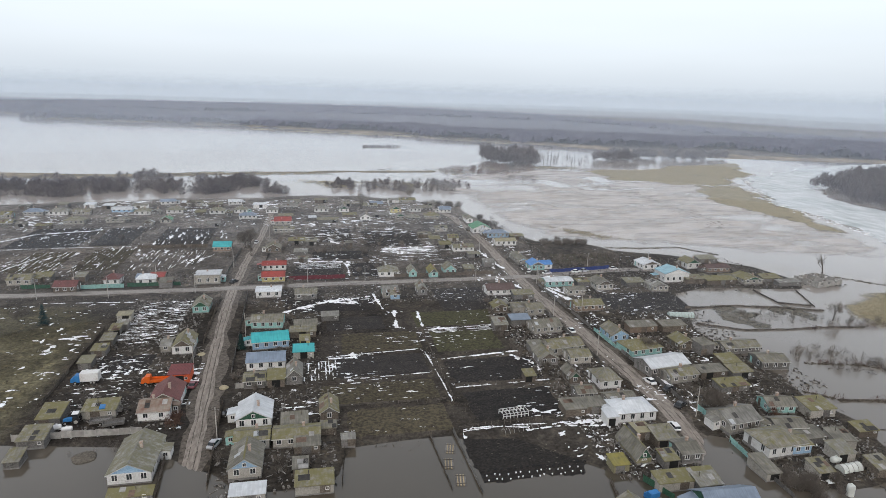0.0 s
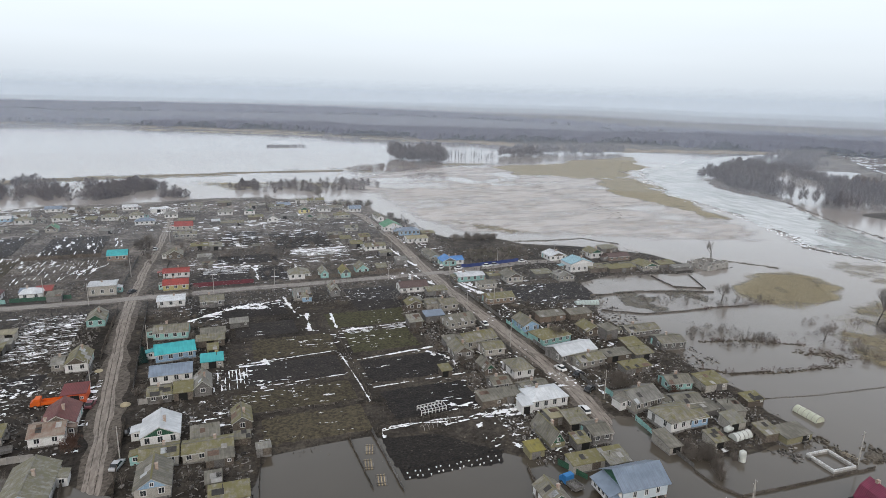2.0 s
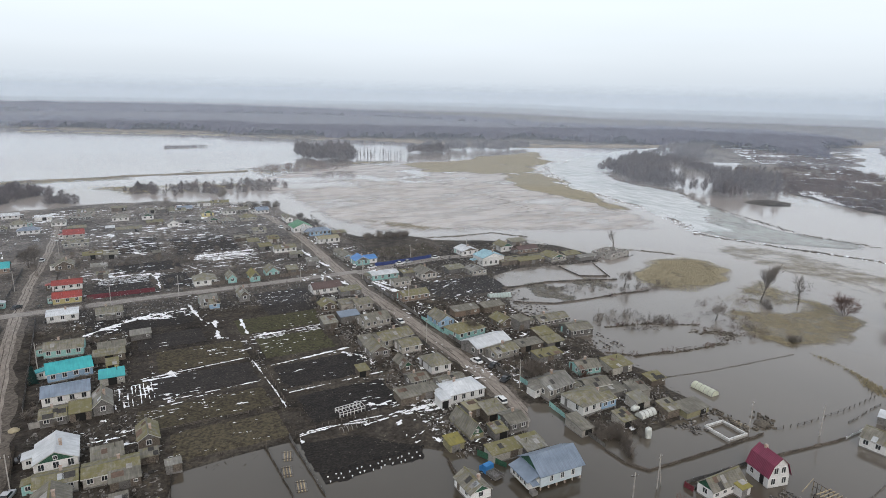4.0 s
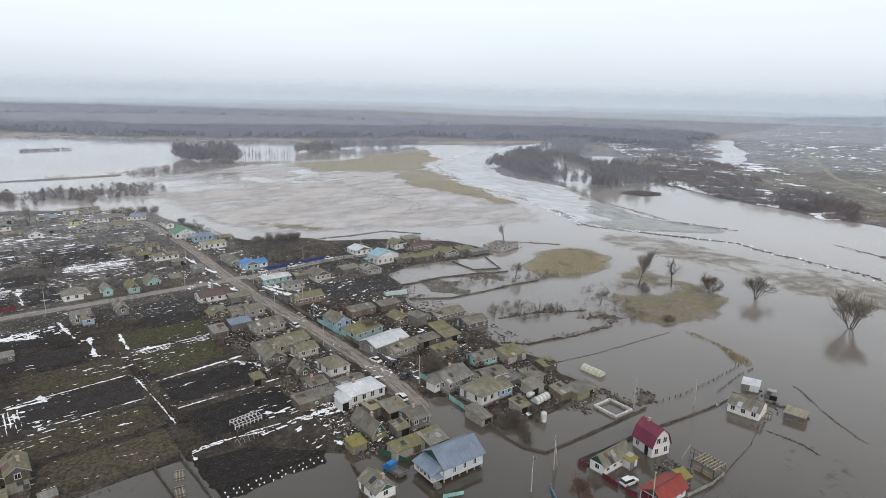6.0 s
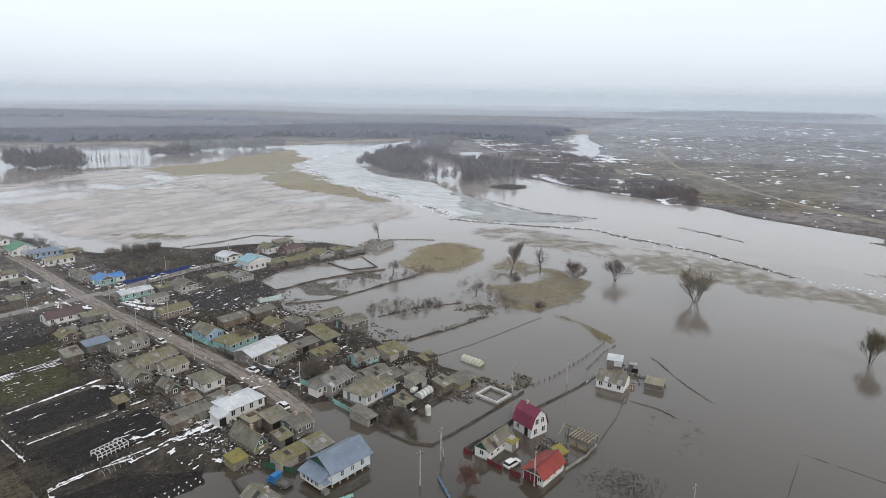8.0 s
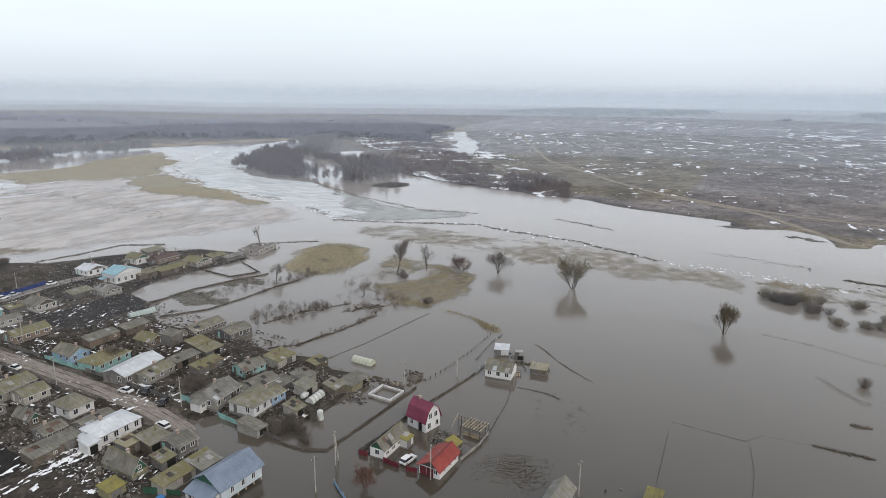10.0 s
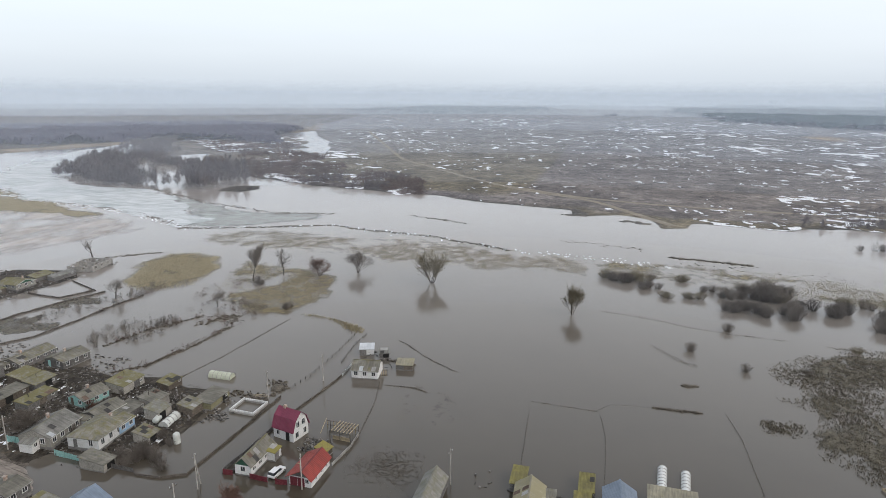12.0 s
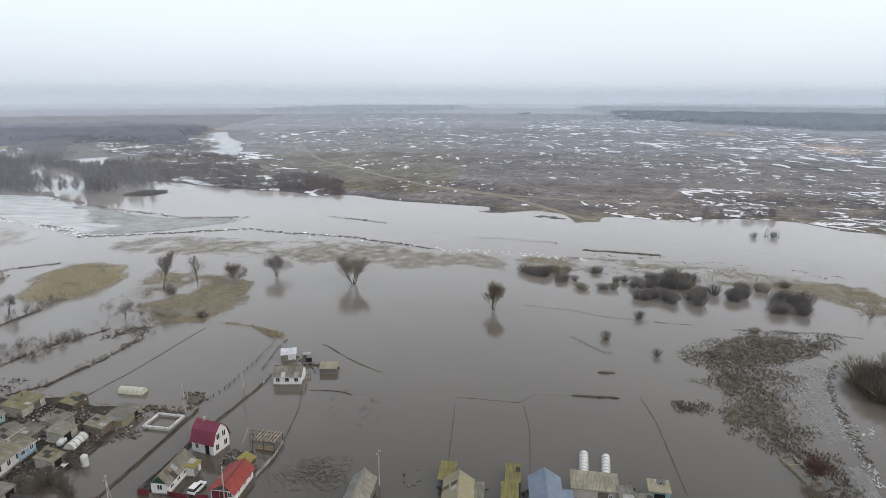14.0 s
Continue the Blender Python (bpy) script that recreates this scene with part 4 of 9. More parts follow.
def wood(name, area, count, tall, mat, label, seed, spread=4.5, tufts=6, edge=0.0, slim=0.10):
    """Bare woodland seen from afar: many upright, ragged little trees in one mesh."""
    r = random.Random(seed)
    g = Geo()
    xs, ys = np.array([p[0] for p in area]), np.array([p[1] for p in area])
    n = int(count * 3)
    x = np.array([r.uniform(xs.min(), xs.max()) for _ in range(n)])
    y = np.array([r.uniform(ys.min(), ys.max()) for _ in range(n)])
    d = inside(area, x, y)
    near = np.hypot(x, y)
    keep = (d > -edge) & (smooth_noise(x, y, 40, seed) * edge + d > 0)
    for x1, y1 in list(zip(x[keep].tolist(), y[keep].tolist()))[:count]:
        z1 = max(at(x1, y1), -0.1)
        h = tall * r.uniform(0.65, 1.15)
        for _ in range(tufts):
            a, q = r.uniform(0, 6.3), math.sqrt(r.random())
            reach = spread * 0.5 * q
            lo, hi = h * r.uniform(0.15, 0.45), h * (1 - 0.4 * q * q) * r.uniform(0.85, 1.0)
            s = max(slim * spread * r.uniform(0.4, 1.0), 0.05)
            b = r.uniform(0, 6.3)
            hx, hy = x1 + reach * math.cos(a), y1 + reach * math.sin(a)
            mx, my, mz = x1 + 0.75 * reach * math.cos(a), y1 + 0.75 * reach * math.sin(a), z1 + lo + (hi - lo) * 0.55
            k = len(g.v)
            g.v += [(x1, y1, z1 + (lo - 0.2 * h if r.random() < 0.7 else -0.3)), (mx + s * math.cos(b), my + s * math.sin(b), mz), (hx, hy, z1 + hi), (mx - s * math.cos(b), my - s * math.sin(b), mz + 0.1 * h)]
            g.f.append((k, k + 1, k + 2, k + 3))
        k = len(g.v)
        s, b = 0.012 * h + 0.03, r.uniform(0, 6.3)
        g.v += [(x1 - s * math.cos(b), y1 - s * math.sin(b), z1 - 0.4), (x1 + s * math.cos(b), y1 + s * math.sin(b), z1 - 0.4), (x1, y1, z1 + h * 0.8)]
        g.f.append((k, k + 1, k + 2))
    return tagged(part(name, g, mat), label, "woods", kind="stuff")


M_WOODS = material("leafless_woods", (0.13, 0.114, 0.122), 0.95, (0.098, 0.085, 0.092), 40.0, 0.5, (0.165, 0.145, 0.145), 10.0, spread=0.3, island=True)
M_FOREST = material("leafless_forest", (0.046, 0.041, 0.064), 0.95, (0.035, 0.031, 0.05), 90.0, 0.5, (0.056, 0.05, 0.074), 25.0, spread=0.2, island=True)
M_YOUNG = material("young_woods", (0.066, 0.059, 0.076), 0.95, (0.048, 0.043, 0.058), 110.0, 0.5, (0.078, 0.07, 0.084), 25.0, spread=0.2, island=True)
M_SCRUB = material("reddish_scrub", (0.115, 0.08, 0.074), 0.95, (0.08, 0.056, 0.053), 30.0, 0.5, (0.145, 0.108, 0.094), 8.0, spread=0.3, island=True)
M_PINES = material("pine_wood", (0.020, 0.047, 0.044), 0.95, (0.014, 0.034, 0.033), 60.0, spread=0.2, island=True)


def canopy(name, area, high, step, mat, label, seed):
    """The closed, uneven crown roof of a wide wood far away, falling to the ground at its border."""
    ob = sheet(name, area, 0.0, step, mat, step * 0.8, seed, True, 1.0)
    co = np.empty(len(ob.data.vertices) * 3)
    ob.data.vertices.foreach_get("co", co)
    co = co.reshape(-1, 3)
    r = np.random.default_rng(seed)
    d = np.clip((inside(area, co[:, 0], co[:, 1]) + step * 0.5) / step, 0, 1)
    co[:, 2] += d * high * (0.82 + 0.10 * smooth_noise(co[:, 0], co[:, 1], step * 5, seed) + r.uniform(-0.14, 0.14, len(co)))
    co[:, :2] += r.uniform(-0.3, 0.3, (len(co), 2)) * step
    ob.data.vertices.foreach_set("co", co.ravel())
    ob.data.polygons.foreach_set("use_smooth", np.zeros(len(ob.data.polygons), bool))
    return tagged(ob, label, "woods", kind="stuff")


def grove(name, area, count, tall, mat, label, seed, reach=2.2, twigs=60, edge=0.0, wide=0.09, gather=30.0, bare=0.3):
    """Airy leafless trees: a thin trunk and a cloud of fine upright twigs each."""
    r = random.Random(seed)
    g = Geo()
    xs, ys = [p[0] for p in area], [p[1] for p in area]
    n = count * 12
    x = np.array([r.uniform(min(xs) - edge, max(xs) + edge) for _ in range(n)])
    y = np.array([r.uniform(min(ys) - edge, max(ys) + edge) for _ in range(n)])
    keep = inside(area, x, y) + smooth_noise(x, y, gather, seed) * max(edge, 0.1) > 0
    keep &= smooth_noise(x, y, gather * 0.6, seed + 5) > np.array([r.uniform(-0.9, 0.5) for _ in range(n)])
    for x1, y1 in list(zip(x[keep].tolist(), y[keep].tolist()))[:count]:
        z1 = max(at(x1, y1), -0.1)
        s1 = r.uniform(0.6, 1.15)
        h, w = tall * s1, reach * s1 * r.uniform(0.8, 1.25)
        g.tube((x1, y1, z1 - 0.5), (x1 + r.gauss(0, 0.03) * h, y1 + r.gauss(0, 0.03) * h, z1 + h * 0.75), 0.005 * h + 0.02, 0.02)
        for _ in range(twigs):
            a, q, u = r.uniform(0, 6.283), math.sqrt(r.random()), r.uniform(bare, 1.0)
            bulge = math.sin(math.pi * min(0.97, 0.16 + 0.84 * (u - bare) / (1 - bare))) ** 0.7
            cx, cy, cz = x1 + w * bulge * q * math.cos(a), y1 + w * bulge * q * math.sin(a), z1 + h * u * (1 - 0.12 * q)
            long = h * r.uniform(0.10, 0.24)
            tip = (cx + 0.45 * long * q * math.cos(a), cy + 0.45 * long * q * math.sin(a), cz + long * 0.5)
            root = (cx - 0.5 * long * q * math.cos(a), cy - 0.5 * long * q * math.sin(a), cz - long * 0.5)
            b, t = r.uniform(0, 6.283), wide * r.uniform(0.5, 1.3)
            k = len(g.v)
            g.v += [(root[0] - t * math.cos(b), root[1] - t * math.sin(b), root[2]), (root[0] + t * math.cos(b), root[1] + t * math.sin(b), root[2]), tip]
            g.f.append((k, k + 1, k + 2))
    return tagged(part(name, g, mat), label, "woods", kind="stuff")


FRONT = [(-620, 1540), (-403, 1470), (-168, 1390), (60, 1270), (150, 1230), (235, 1085), (368, 985), (528, 925), (663, 905), (760, 770), (862, 720), (890, 650), (868, 570), (862, 500), (955, 545), (1060, 602), (1160, 606), (1240, 700), (1330, 900),
         (1000, 1000), (760, 1060), (500, 1130), (330, 1230), (180, 1420), (-100, 1560), (-500, 1680)]
YOUNG = [(-500, 1680), (-100, 1560), (180, 1420), (330, 1230), (500, 1130), (760, 1060), (900, 1120), (850, 1350), (700, 1650), (300, 1850), (-300, 1900)]
BACK = [(-900, 1800), (-300, 1880), (300, 1830), (690, 1620), (840, 1330), (890, 1100), (1000, 990), (1230, 900), (1180, 1010), (1000, 1180), (900, 1450), (740, 1900), (450, 2250), (-100, 2420), (-700, 2350)]
WEST = [(-2600, 2050), (-1200, 1950), (-720, 1780), (-560, 1600), (-300, 1720), (-600, 2300), (-900, 2500), (-2600, 2700)]
canopy("far_woods_front", FRONT, 13, 9, M_FOREST, "leafless wood along the far shore", 4)
canopy("young_woods", YOUNG, 6, 22, M_YOUNG, "pale young wood inside the forest", 5)
canopy("far_woods", BACK, 15, 24, M_FOREST, "wide leafless purple-grey forest", 6)
canopy("far_woods_west", WEST, 12, 30, M_FOREST, "leafless wood beyond the lake", 7)
wood("forest_edge", FRONT, 9000, 13.5, M_FOREST, "bare treetops along the forest edge", 8, 9, 8, 12, 0.07)
wood("young_treetops", YOUNG, 2500, 8, M_YOUNG, "treetops of a pale young wood", 9, 10, 6, 10)
wood("forest_treetops", BACK, 7500, 15.5, M_FOREST, "bare treetops of the wide forest", 10, 16, 5, 0.0, 0.08)
PINES = [(3300, -250), (2600, -270), (1960, -310), (1840, -385), (1670, -510), (1480, -575), (1400, -730), (1300, -1000), (1700, -2000), (3200, -2600), (4200, -1600), (4300, -700)]
canopy("pine_woods", PINES, 17, 26, M_PINES, "dark pine wood on the plain", 11)
wood("pine_treetops", PINES, 6000, 16.5, M_PINES, "dark pointed tops of the pine wood", 6, 12, 5, 20, 0.08)
canopy("pine_wood_far", [(2500, 1150), (3300, 1000), (3300, 300), (2600, 420), (2350, 620)], 15, 30, M_PINES, "far dark pine plantation", 12)
for row in ([(2240, 40), (2400, 20), (2420, -20), (2260, 10)], [(2050, -280), (2110, -290), (2120, -330), (2060, -320)]):
    wood("shelter_belt", row, 34, 9, M_FOREST, "thin row of trees on the plain", 13, 7, 6)
grove("river_woods", [(425, 352), (426, 420), (458, 490), (545, 548), (610, 575), (575, 505), (505, 452), (462, 400), (447, 352)], 300, 13, M_WOODS, "dense bare grey trees on the river point", 7, 4.0, 150, 6, 0.2, 26)
grove("river_grove", [(416, 316), (424, 336), (470, 366), (540, 412), (566, 400), (545, 356), (500, 326), (466, 300), (448, 306)], 170, 14, M_WOODS, "bare trees standing in the flood", 8, 3.0, 120, 6, 0.17, 22, 0.35)
grove("river_grove_north", [(560, 470), (620, 500), (760, 600), (900, 690), (860, 720), (720, 660), (600, 560)], 260, 11, M_WOODS, "airy bare trees along the river arm", 9, 4.2, 90, 14, 0.26, 40)
grove("river_scrub", [(500, 270), (550, 390), (640, 420), (720, 500), (840, 640), (870, 600), (850, 480), (720, 400), (690, 330), (600, 270), (520, 220)], 1000, 4.6, M_SCRUB, "reddish leafless scrub along the river", 10, 3.8, 80, 30, 0.24, 46, 0.02)
grove("bank_trees", [(474, 236), (486, 262), (530, 240), (505, 200), (480, 165), (460, 176), (464, 204)], 80, 6.5, M_WOODS, "bare trees on the river bank", 11, 3.2, 110, 6, 0.16, 20, 0.1)
grove("bank_scrub_red", [(458, 172), (476, 190), (490, 170), (476, 140), (452, 140), (446, 156)], 60, 4, M_SCRUB, "reddish leafless scrub on the river bank", 12, 3.2, 110, 6, 0.14, 16, 0.02)
grove("bank_scrub_south", [(398, -108), (412, -150), (392, -180), (372, -200), (400, -260), (470, -240), (480, -150), (440, -110)], 130, 4.5, M_WOODS, "leafless scrub on the river bank", 13, 2.8, 80, 8, 0.13, 24, 0.1)
grove("bank_scrub_tall", [(402, -112), (416, -140), (408, -165), (400, -150), (398, -125)], 26, 5.5, M_WOODS, "bare upright saplings on the river bank", 14, 2.0, 110, 2, 0.1, 14, 0.15)
grove("flooded_clump", [(196, 668), (243, 648), (262, 700), (262, 745), (210, 745)], 110, 18, M_WOODS, "clump of bare trees in the flood", 12, 5.5, 170, 6, 0.28, 30)
grove("flooded_stems", [(246, 652), (300, 636), (330, 690), (290, 730), (262, 720)], 70, 13, M_WOODS, "thin bare stems standing in water", 13, 1.0, 26, 6, 0.12, 20)
grove("flooded_belt", [(337, 701), (369, 690), (430, 735), (510, 705), (560, 760), (500, 790), (400, 790), (345, 740)], 170, 13, M_WOODS, "belt of bare trees along the far reeds", 14, 4.6, 130, 6, 0.28, 34)
grove("lake_scrub", [(-240, 480), (-225, 520), (-180, 535), (-140, 555), (-95, 548), (-100, 490), (-140, 474)], 330, 7.5, M_WOODS, "dark leafless thicket beside the lake", 15, 4.5, 120, 22, 0.26, 30, 0.05)
grove("lake_scrub_east", [(-92, 470), (-90, 545), (-66, 545), (-30, 520), (-34, 478)], 170, 7.5, M_WOODS, "dark leafless thicket beside the lake", 16, 4.5, 120, 20, 0.26, 26, 0.05)
grove("shore_scrub", [(20, 486), (110, 480), (120, 505), (70, 530), (10, 515)], 110, 6, M_WOODS, "leafless bushes on the flooded shore", 17, 3, 100, 14, 0.22, 26, 0.05)
grove("dyke_scrub", [(120, 610), (180, 575), (221, 600), (235, 655), (190, 665), (130, 625)], 90, 4.5, M_SCRUB, "brown leafless scrub by the flooded clump", 18, 4, 70, 10, 0.2, 30, 0.02)
for row in ([(163, 170.8), (179, 169.6), (200, 169), (200, 167.4), (179, 168), (163, 169)], [(143, 146), (158, 142.9), (173.5, 134), (173, 132.4), (157.6, 141.2), (143, 144.4)],
            [(128.8, 130), (135, 124.1), (150.4, 120.4), (169.3, 118.4), (169.3, 117), (150.4, 118.8), (134.8, 122.4), (128.8, 128.4)]):
    grove("fence_scrub", row, 44, 1.7, M_SCRUB, "leafless brush along a flooded garden fence", 36, 0.9, 50, 1.2, 0.035, 7, 0.0)
grove("pool_trees", [(540, 420), (575, 470), (606, 530), (650, 562), (700, 560), (655, 535), (604, 522), (594, 470), (560, 415)], 90, 9, M_WOODS, "bare trees round an icy pool", 34, 3.6, 110, 5, 0.22, 20, 0.1)
grove("pool_thicket", [(510, 372), (560, 412), (606, 444), (645, 458), (620, 425), (545, 368)], 90, 6, M_SCRUB, "reddish thicket before an icy pool", 35, 3.2, 100, 5, 0.2, 18, 0.05)
grove("marsh_scrub", [(204, 153), (217, 142), (192, 129), (179, 112), (167, 120), (180, 142)], 70, 2.0, M_SCRUB, "brown withered scrub at the marsh edge", 33, 1.6, 60, 3, 0.05, 9, 0.0)
grove("shore_thicket", [(492, 214), (470, 186), (456, 160), (462, 142), (485, 140), (512, 150), (545, 175), (567, 200), (540, 226)], 200, 5.0, M_SCRUB, "dense reddish scrub at the water's edge", 31, 3.4, 110, 8, 0.18, 22, 0.02)
grove("waterside_scrub", [(478, 240), (488, 275), (502, 312), (540, 335), (560, 305), (525, 255), (495, 222)], 190, 4.2, M_SCRUB, "reddish scrub standing in shallow water", 32, 3.2, 100, 8, 0.18, 24, 0.02)
grove("steppe_scrub", [(470, 100), (1300, 460), (1500, -300), (1000, -560), (450, -120)], 2600, 1.3, M_WOODS, "low dark shrubs scattered over the steppe", 19, 2.2, 10, 60, 0.22, 70, 0.0)
wood("lake_islet", [(72, 880), (128, 882), (128, 894), (74, 890)], 60, 3, M_WOODS, "strip of bushes out on the lake", 19, 5, 14, 3)

# ---- houses, sheds ----
WORDS = {"white": "whitewashed", "cream": "cream plastered", "grey": "weathered grey board", "brown": "dark board", "brick": "brick", "teal": "turquoise painted", "blue": "pale blue painted",
         "yellow": "yellow painted", "orange": "bright orange", "darkred": "dark red", "olivewall": "mossy board"}
TOPS = {"olive": "mossy olive slate", "grey": "grey slate", "cream": "pale slate", "white": "white metal", "galv": "blue-grey metal", "galvteal": "pale teal metal", "red": "red metal", "crimson": "deep red metal", "darkred": "dark red",
        "maroon": "maroon gambrel", "brown": "brown", "brick": "rusty red", "teal": "bright teal", "green": "green metal", "blue": "bright blue", "yellow": "bright mossy"}
pane_meshes = {}


def slab(g, a, b, c, d, t=0.12):
    """A roof slope: a thick sheet below the quad a b c d (counter-clockwise seen from above)."""
    low = [(p[0], p[1], p[2] - t) for p in (a, b, c, d)]
    g.solid(low, (a, b, c, d))


def slope_uv(me):
    uv = me.uv_layers.new(name="UVMap")
    for p in me.polygons:
        n = p.normal
        side = Vector((-n.y, n.x, 0))
        side = side.normalized() if side.length > 1e-4 else Vector((1, 0, 0))
        for li in p.loop_indices:
            co = me.vertices[me.loops[li].vertex_index].co
            uv.data[li].uv = (co.dot(side), co.dot(n.cross(side)))


def window(parent, x, y, z, w, h, turn, trim=None):
    """A window: a frame with a cross bar, and the pane set back in it. It faces -y before turning."""
    key = (round(w, 1), round(h, 1))
    if key not in pane_meshes:
        f, p, bar = Geo(), Geo(), Geo()
        b = 0.1
        ring = []
        for u, w0, w1 in ((-0.07, 0, 0), (0.02, 0, 0)):
            ring += [(-w / 2 - b, u, -b), (w / 2 + b, u, -b), (w / 2 + b, u, h + b), (-w / 2 - b, u, h + b), (-w / 2, u, 0), (w / 2, u, 0), (w / 2, u, h), (-w / 2, u, h)]
        f.v = ring
        for i in range(4):
            j = (i + 1) % 4
            f.f += [(i, j, 4 + j, 4 + i), (8 + j, 8 + i, 12 + i, 12 + j), (j, i, 8 + i, 8 + j), (4 + i, 4 + j, 12 + j, 12 + i)]
        p.box(-w / 2, w / 2, -0.02, 0.02, 0, h)
        bar.box(-0.035, 0.035, -0.05, 0.0, 0, h)
        pane_meshes[key] = (f.mesh("window"), p.mesh("pane"), bar.mesh("mullion"))
    f, p, bar = pane_meshes[key]
    ob = part("window", f, M_FRAME, parent, "", pose(x, y, z, 0, 0, turn))
    part("pane", p, M_GLASS, ob, "dark glass pane")
    part("mullion", bar, M_FRAME, ob)
    return ob


SHEETS = [material("newer_slate_sheet", (0.32, 0.315, 0.30), 0.8, (0.25, 0.245, 0.235), 0.6, spread=0.2), material("rusty_iron_sheet", (0.145, 0.10, 0.076), 0.8, (0.10, 0.072, 0.058), 0.5, spread=0.25),
          material("tar_paper", (0.045, 0.043, 0.042), 0.8, (0.065, 0.062, 0.058), 0.7, spread=0.2), material("zinc_sheet", (0.40, 0.42, 0.43), 0.5, (0.31, 0.325, 0.335), 0.8, spec=0.4)]
M_BOARD = material("painted_eave_board", (0.50, 0.50, 0.485), 0.7, (0.34, 0.33, 0.31), 0.8, spread=0.3)


def finish(ob, kind, axis, mono, x0, x1, y0, y1, eave, ridge, o, drop, wall, roof, side, r):
    """What years of use add to a house or shed: mended roof sheets, boards along the gables, a lean-to porch, a stove pipe."""
    w, d = x1 - x0, y1 - y0
    plain = roof in ("olive", "grey", "cream", "yellow", "brick")
    # a front slope as a corner, a step along the eave and a step up to the ridge
    if mono:
        k = (ridge - eave) / d
        corner, along, up = Vector((x0 - o, y0 - o, eave - o * k + 0.13)), Vector((w + 2 * o, 0, 0)), Vector((0, d + 2 * o, (d + 2 * o) * k))
    elif kind == "p":
        corner = None
    elif axis == "x":
        corner, along, up = Vector((x0 - o, y0 - o, eave - drop + 0.1)), Vector((w + 2 * o, 0, 0)), Vector((0, d / 2 + o, ridge - eave + drop))
    else:
        s = -1 if side < 0 else 1
        corner, along, up = Vector((s * (w / 2 + o), s * (d / 2 + o), eave - drop + 0.1)), Vector((0, -s * (d + 2 * o), 0)), Vector((-s * (w / 2 + o), 0, ridge - eave + drop))
    if corner is not None and plain and r.random() < 0.6:
        for _ in range(r.randint(1, 3)):
            a, b = r.uniform(0.05, 0.75), r.choice((0.02, 0.35, 0.55))
            pa, pb = min(r.choice((1.1, 1.1, 2.2)) / along.length, 0.95 - a), min(1.5 / up.length, 0.97 - b)
            q = [corner + along * (a + u * pa) + up * (b + v * pb) + Vector((0, 0, 0.035)) for u, v in ((0, 0), (1, 0), (1, 1), (0, 1))]
            g = Geo()
            slab(g, *q, 0.03)
            part("roof_sheet", g, r.choice(SHEETS[:3] if kind == "s" else SHEETS), ob)
    if kind == "h" and axis == "y":
        for s in (-1, 1):
            g = Geo()
            u, z0, z1 = s * (w / 2 + o), eave - drop + 0.02, ridge + 0.02
            q = [(u, y0 - o - 0.04, z0 - 0.18), (0, y0 - o - 0.04, z1 - 0.18), (0, y0 - o - 0.04, z1), (u, y0 - o - 0.04, z0)]
            if s > 0:
                q = q[::-1]
            g.face(*q)
            g.face(*[(p[0], p[1] + 0.035, p[2]) for p in q[::-1]])
            part("bargeboard", g, M_BOARD, ob)
    elif kind != "s":
        g = Geo()
        g.box(x0 - o, x1 + o, y0 - o - 0.04, y0 - o - 0.005, eave - drop - 0.12, eave - drop + 0.08)
        part("eave_board", g, M_BOARD, ob)
    if kind != "s" and w > 6 and r.random() < 0.55:
        # a boarded entrance porch under its own low roof
        s = -1 if side < 0 else 1
        pw, pd, ph = r.uniform(1.6, 2.4), r.uniform(2.0, 3.2), min(2.2, eave - 0.2)
        yc = y0 + d * r.uniform(0.55, 0.75)
        lo, hi = (side - pw, side) if s < 0 else (side, side + pw)
        g = Geo()
        g.box(lo, hi, yc - pd / 2, yc + pd / 2, -0.5, ph - 0.25)
        porch = part("porch", g, WALLS[r.choice([wall, "grey", "teal", "white", "brown"])], ob, "boarded entrance porch")
        g = Geo()
        za, zb = (ph - 0.2, ph + 0.25) if s < 0 else (ph + 0.25, ph - 0.2)
        slab(g, (lo - (0.2 if s < 0 else 0), yc - pd / 2 - 0.2, za), (hi + (0.2 if s > 0 else 0), yc - pd / 2 - 0.2, zb), (hi + (0.2 if s > 0 else 0), yc + pd / 2 + 0.2, zb), (lo - (0.2 if s < 0 else 0), yc + pd / 2 + 0.2, za), 0.07)
        me = g.mesh("porch_roof")
        slope_uv(me)
        part("porch_roof", me, ROOFS[roof] if r.random() < 0.6 else ROOFS["grey"], porch)
        window(ob, (lo + hi) / 2, yc - pd / 2, 0.9, 0.8, 0.8, 0)
    if kind == "s" and w > 4.5 and r.random() < 0.35:
        g = Geo()
        u, v = w * r.uniform(-0.3, 0.3), d * 0.2
        g.tube((u, v, eave - 0.1), (u, v, ridge + 0.9), 0.09, 0.09, 6)
        part("stove_pipe", g, M_OLDWOOD, ob, "rusty stove pipe")


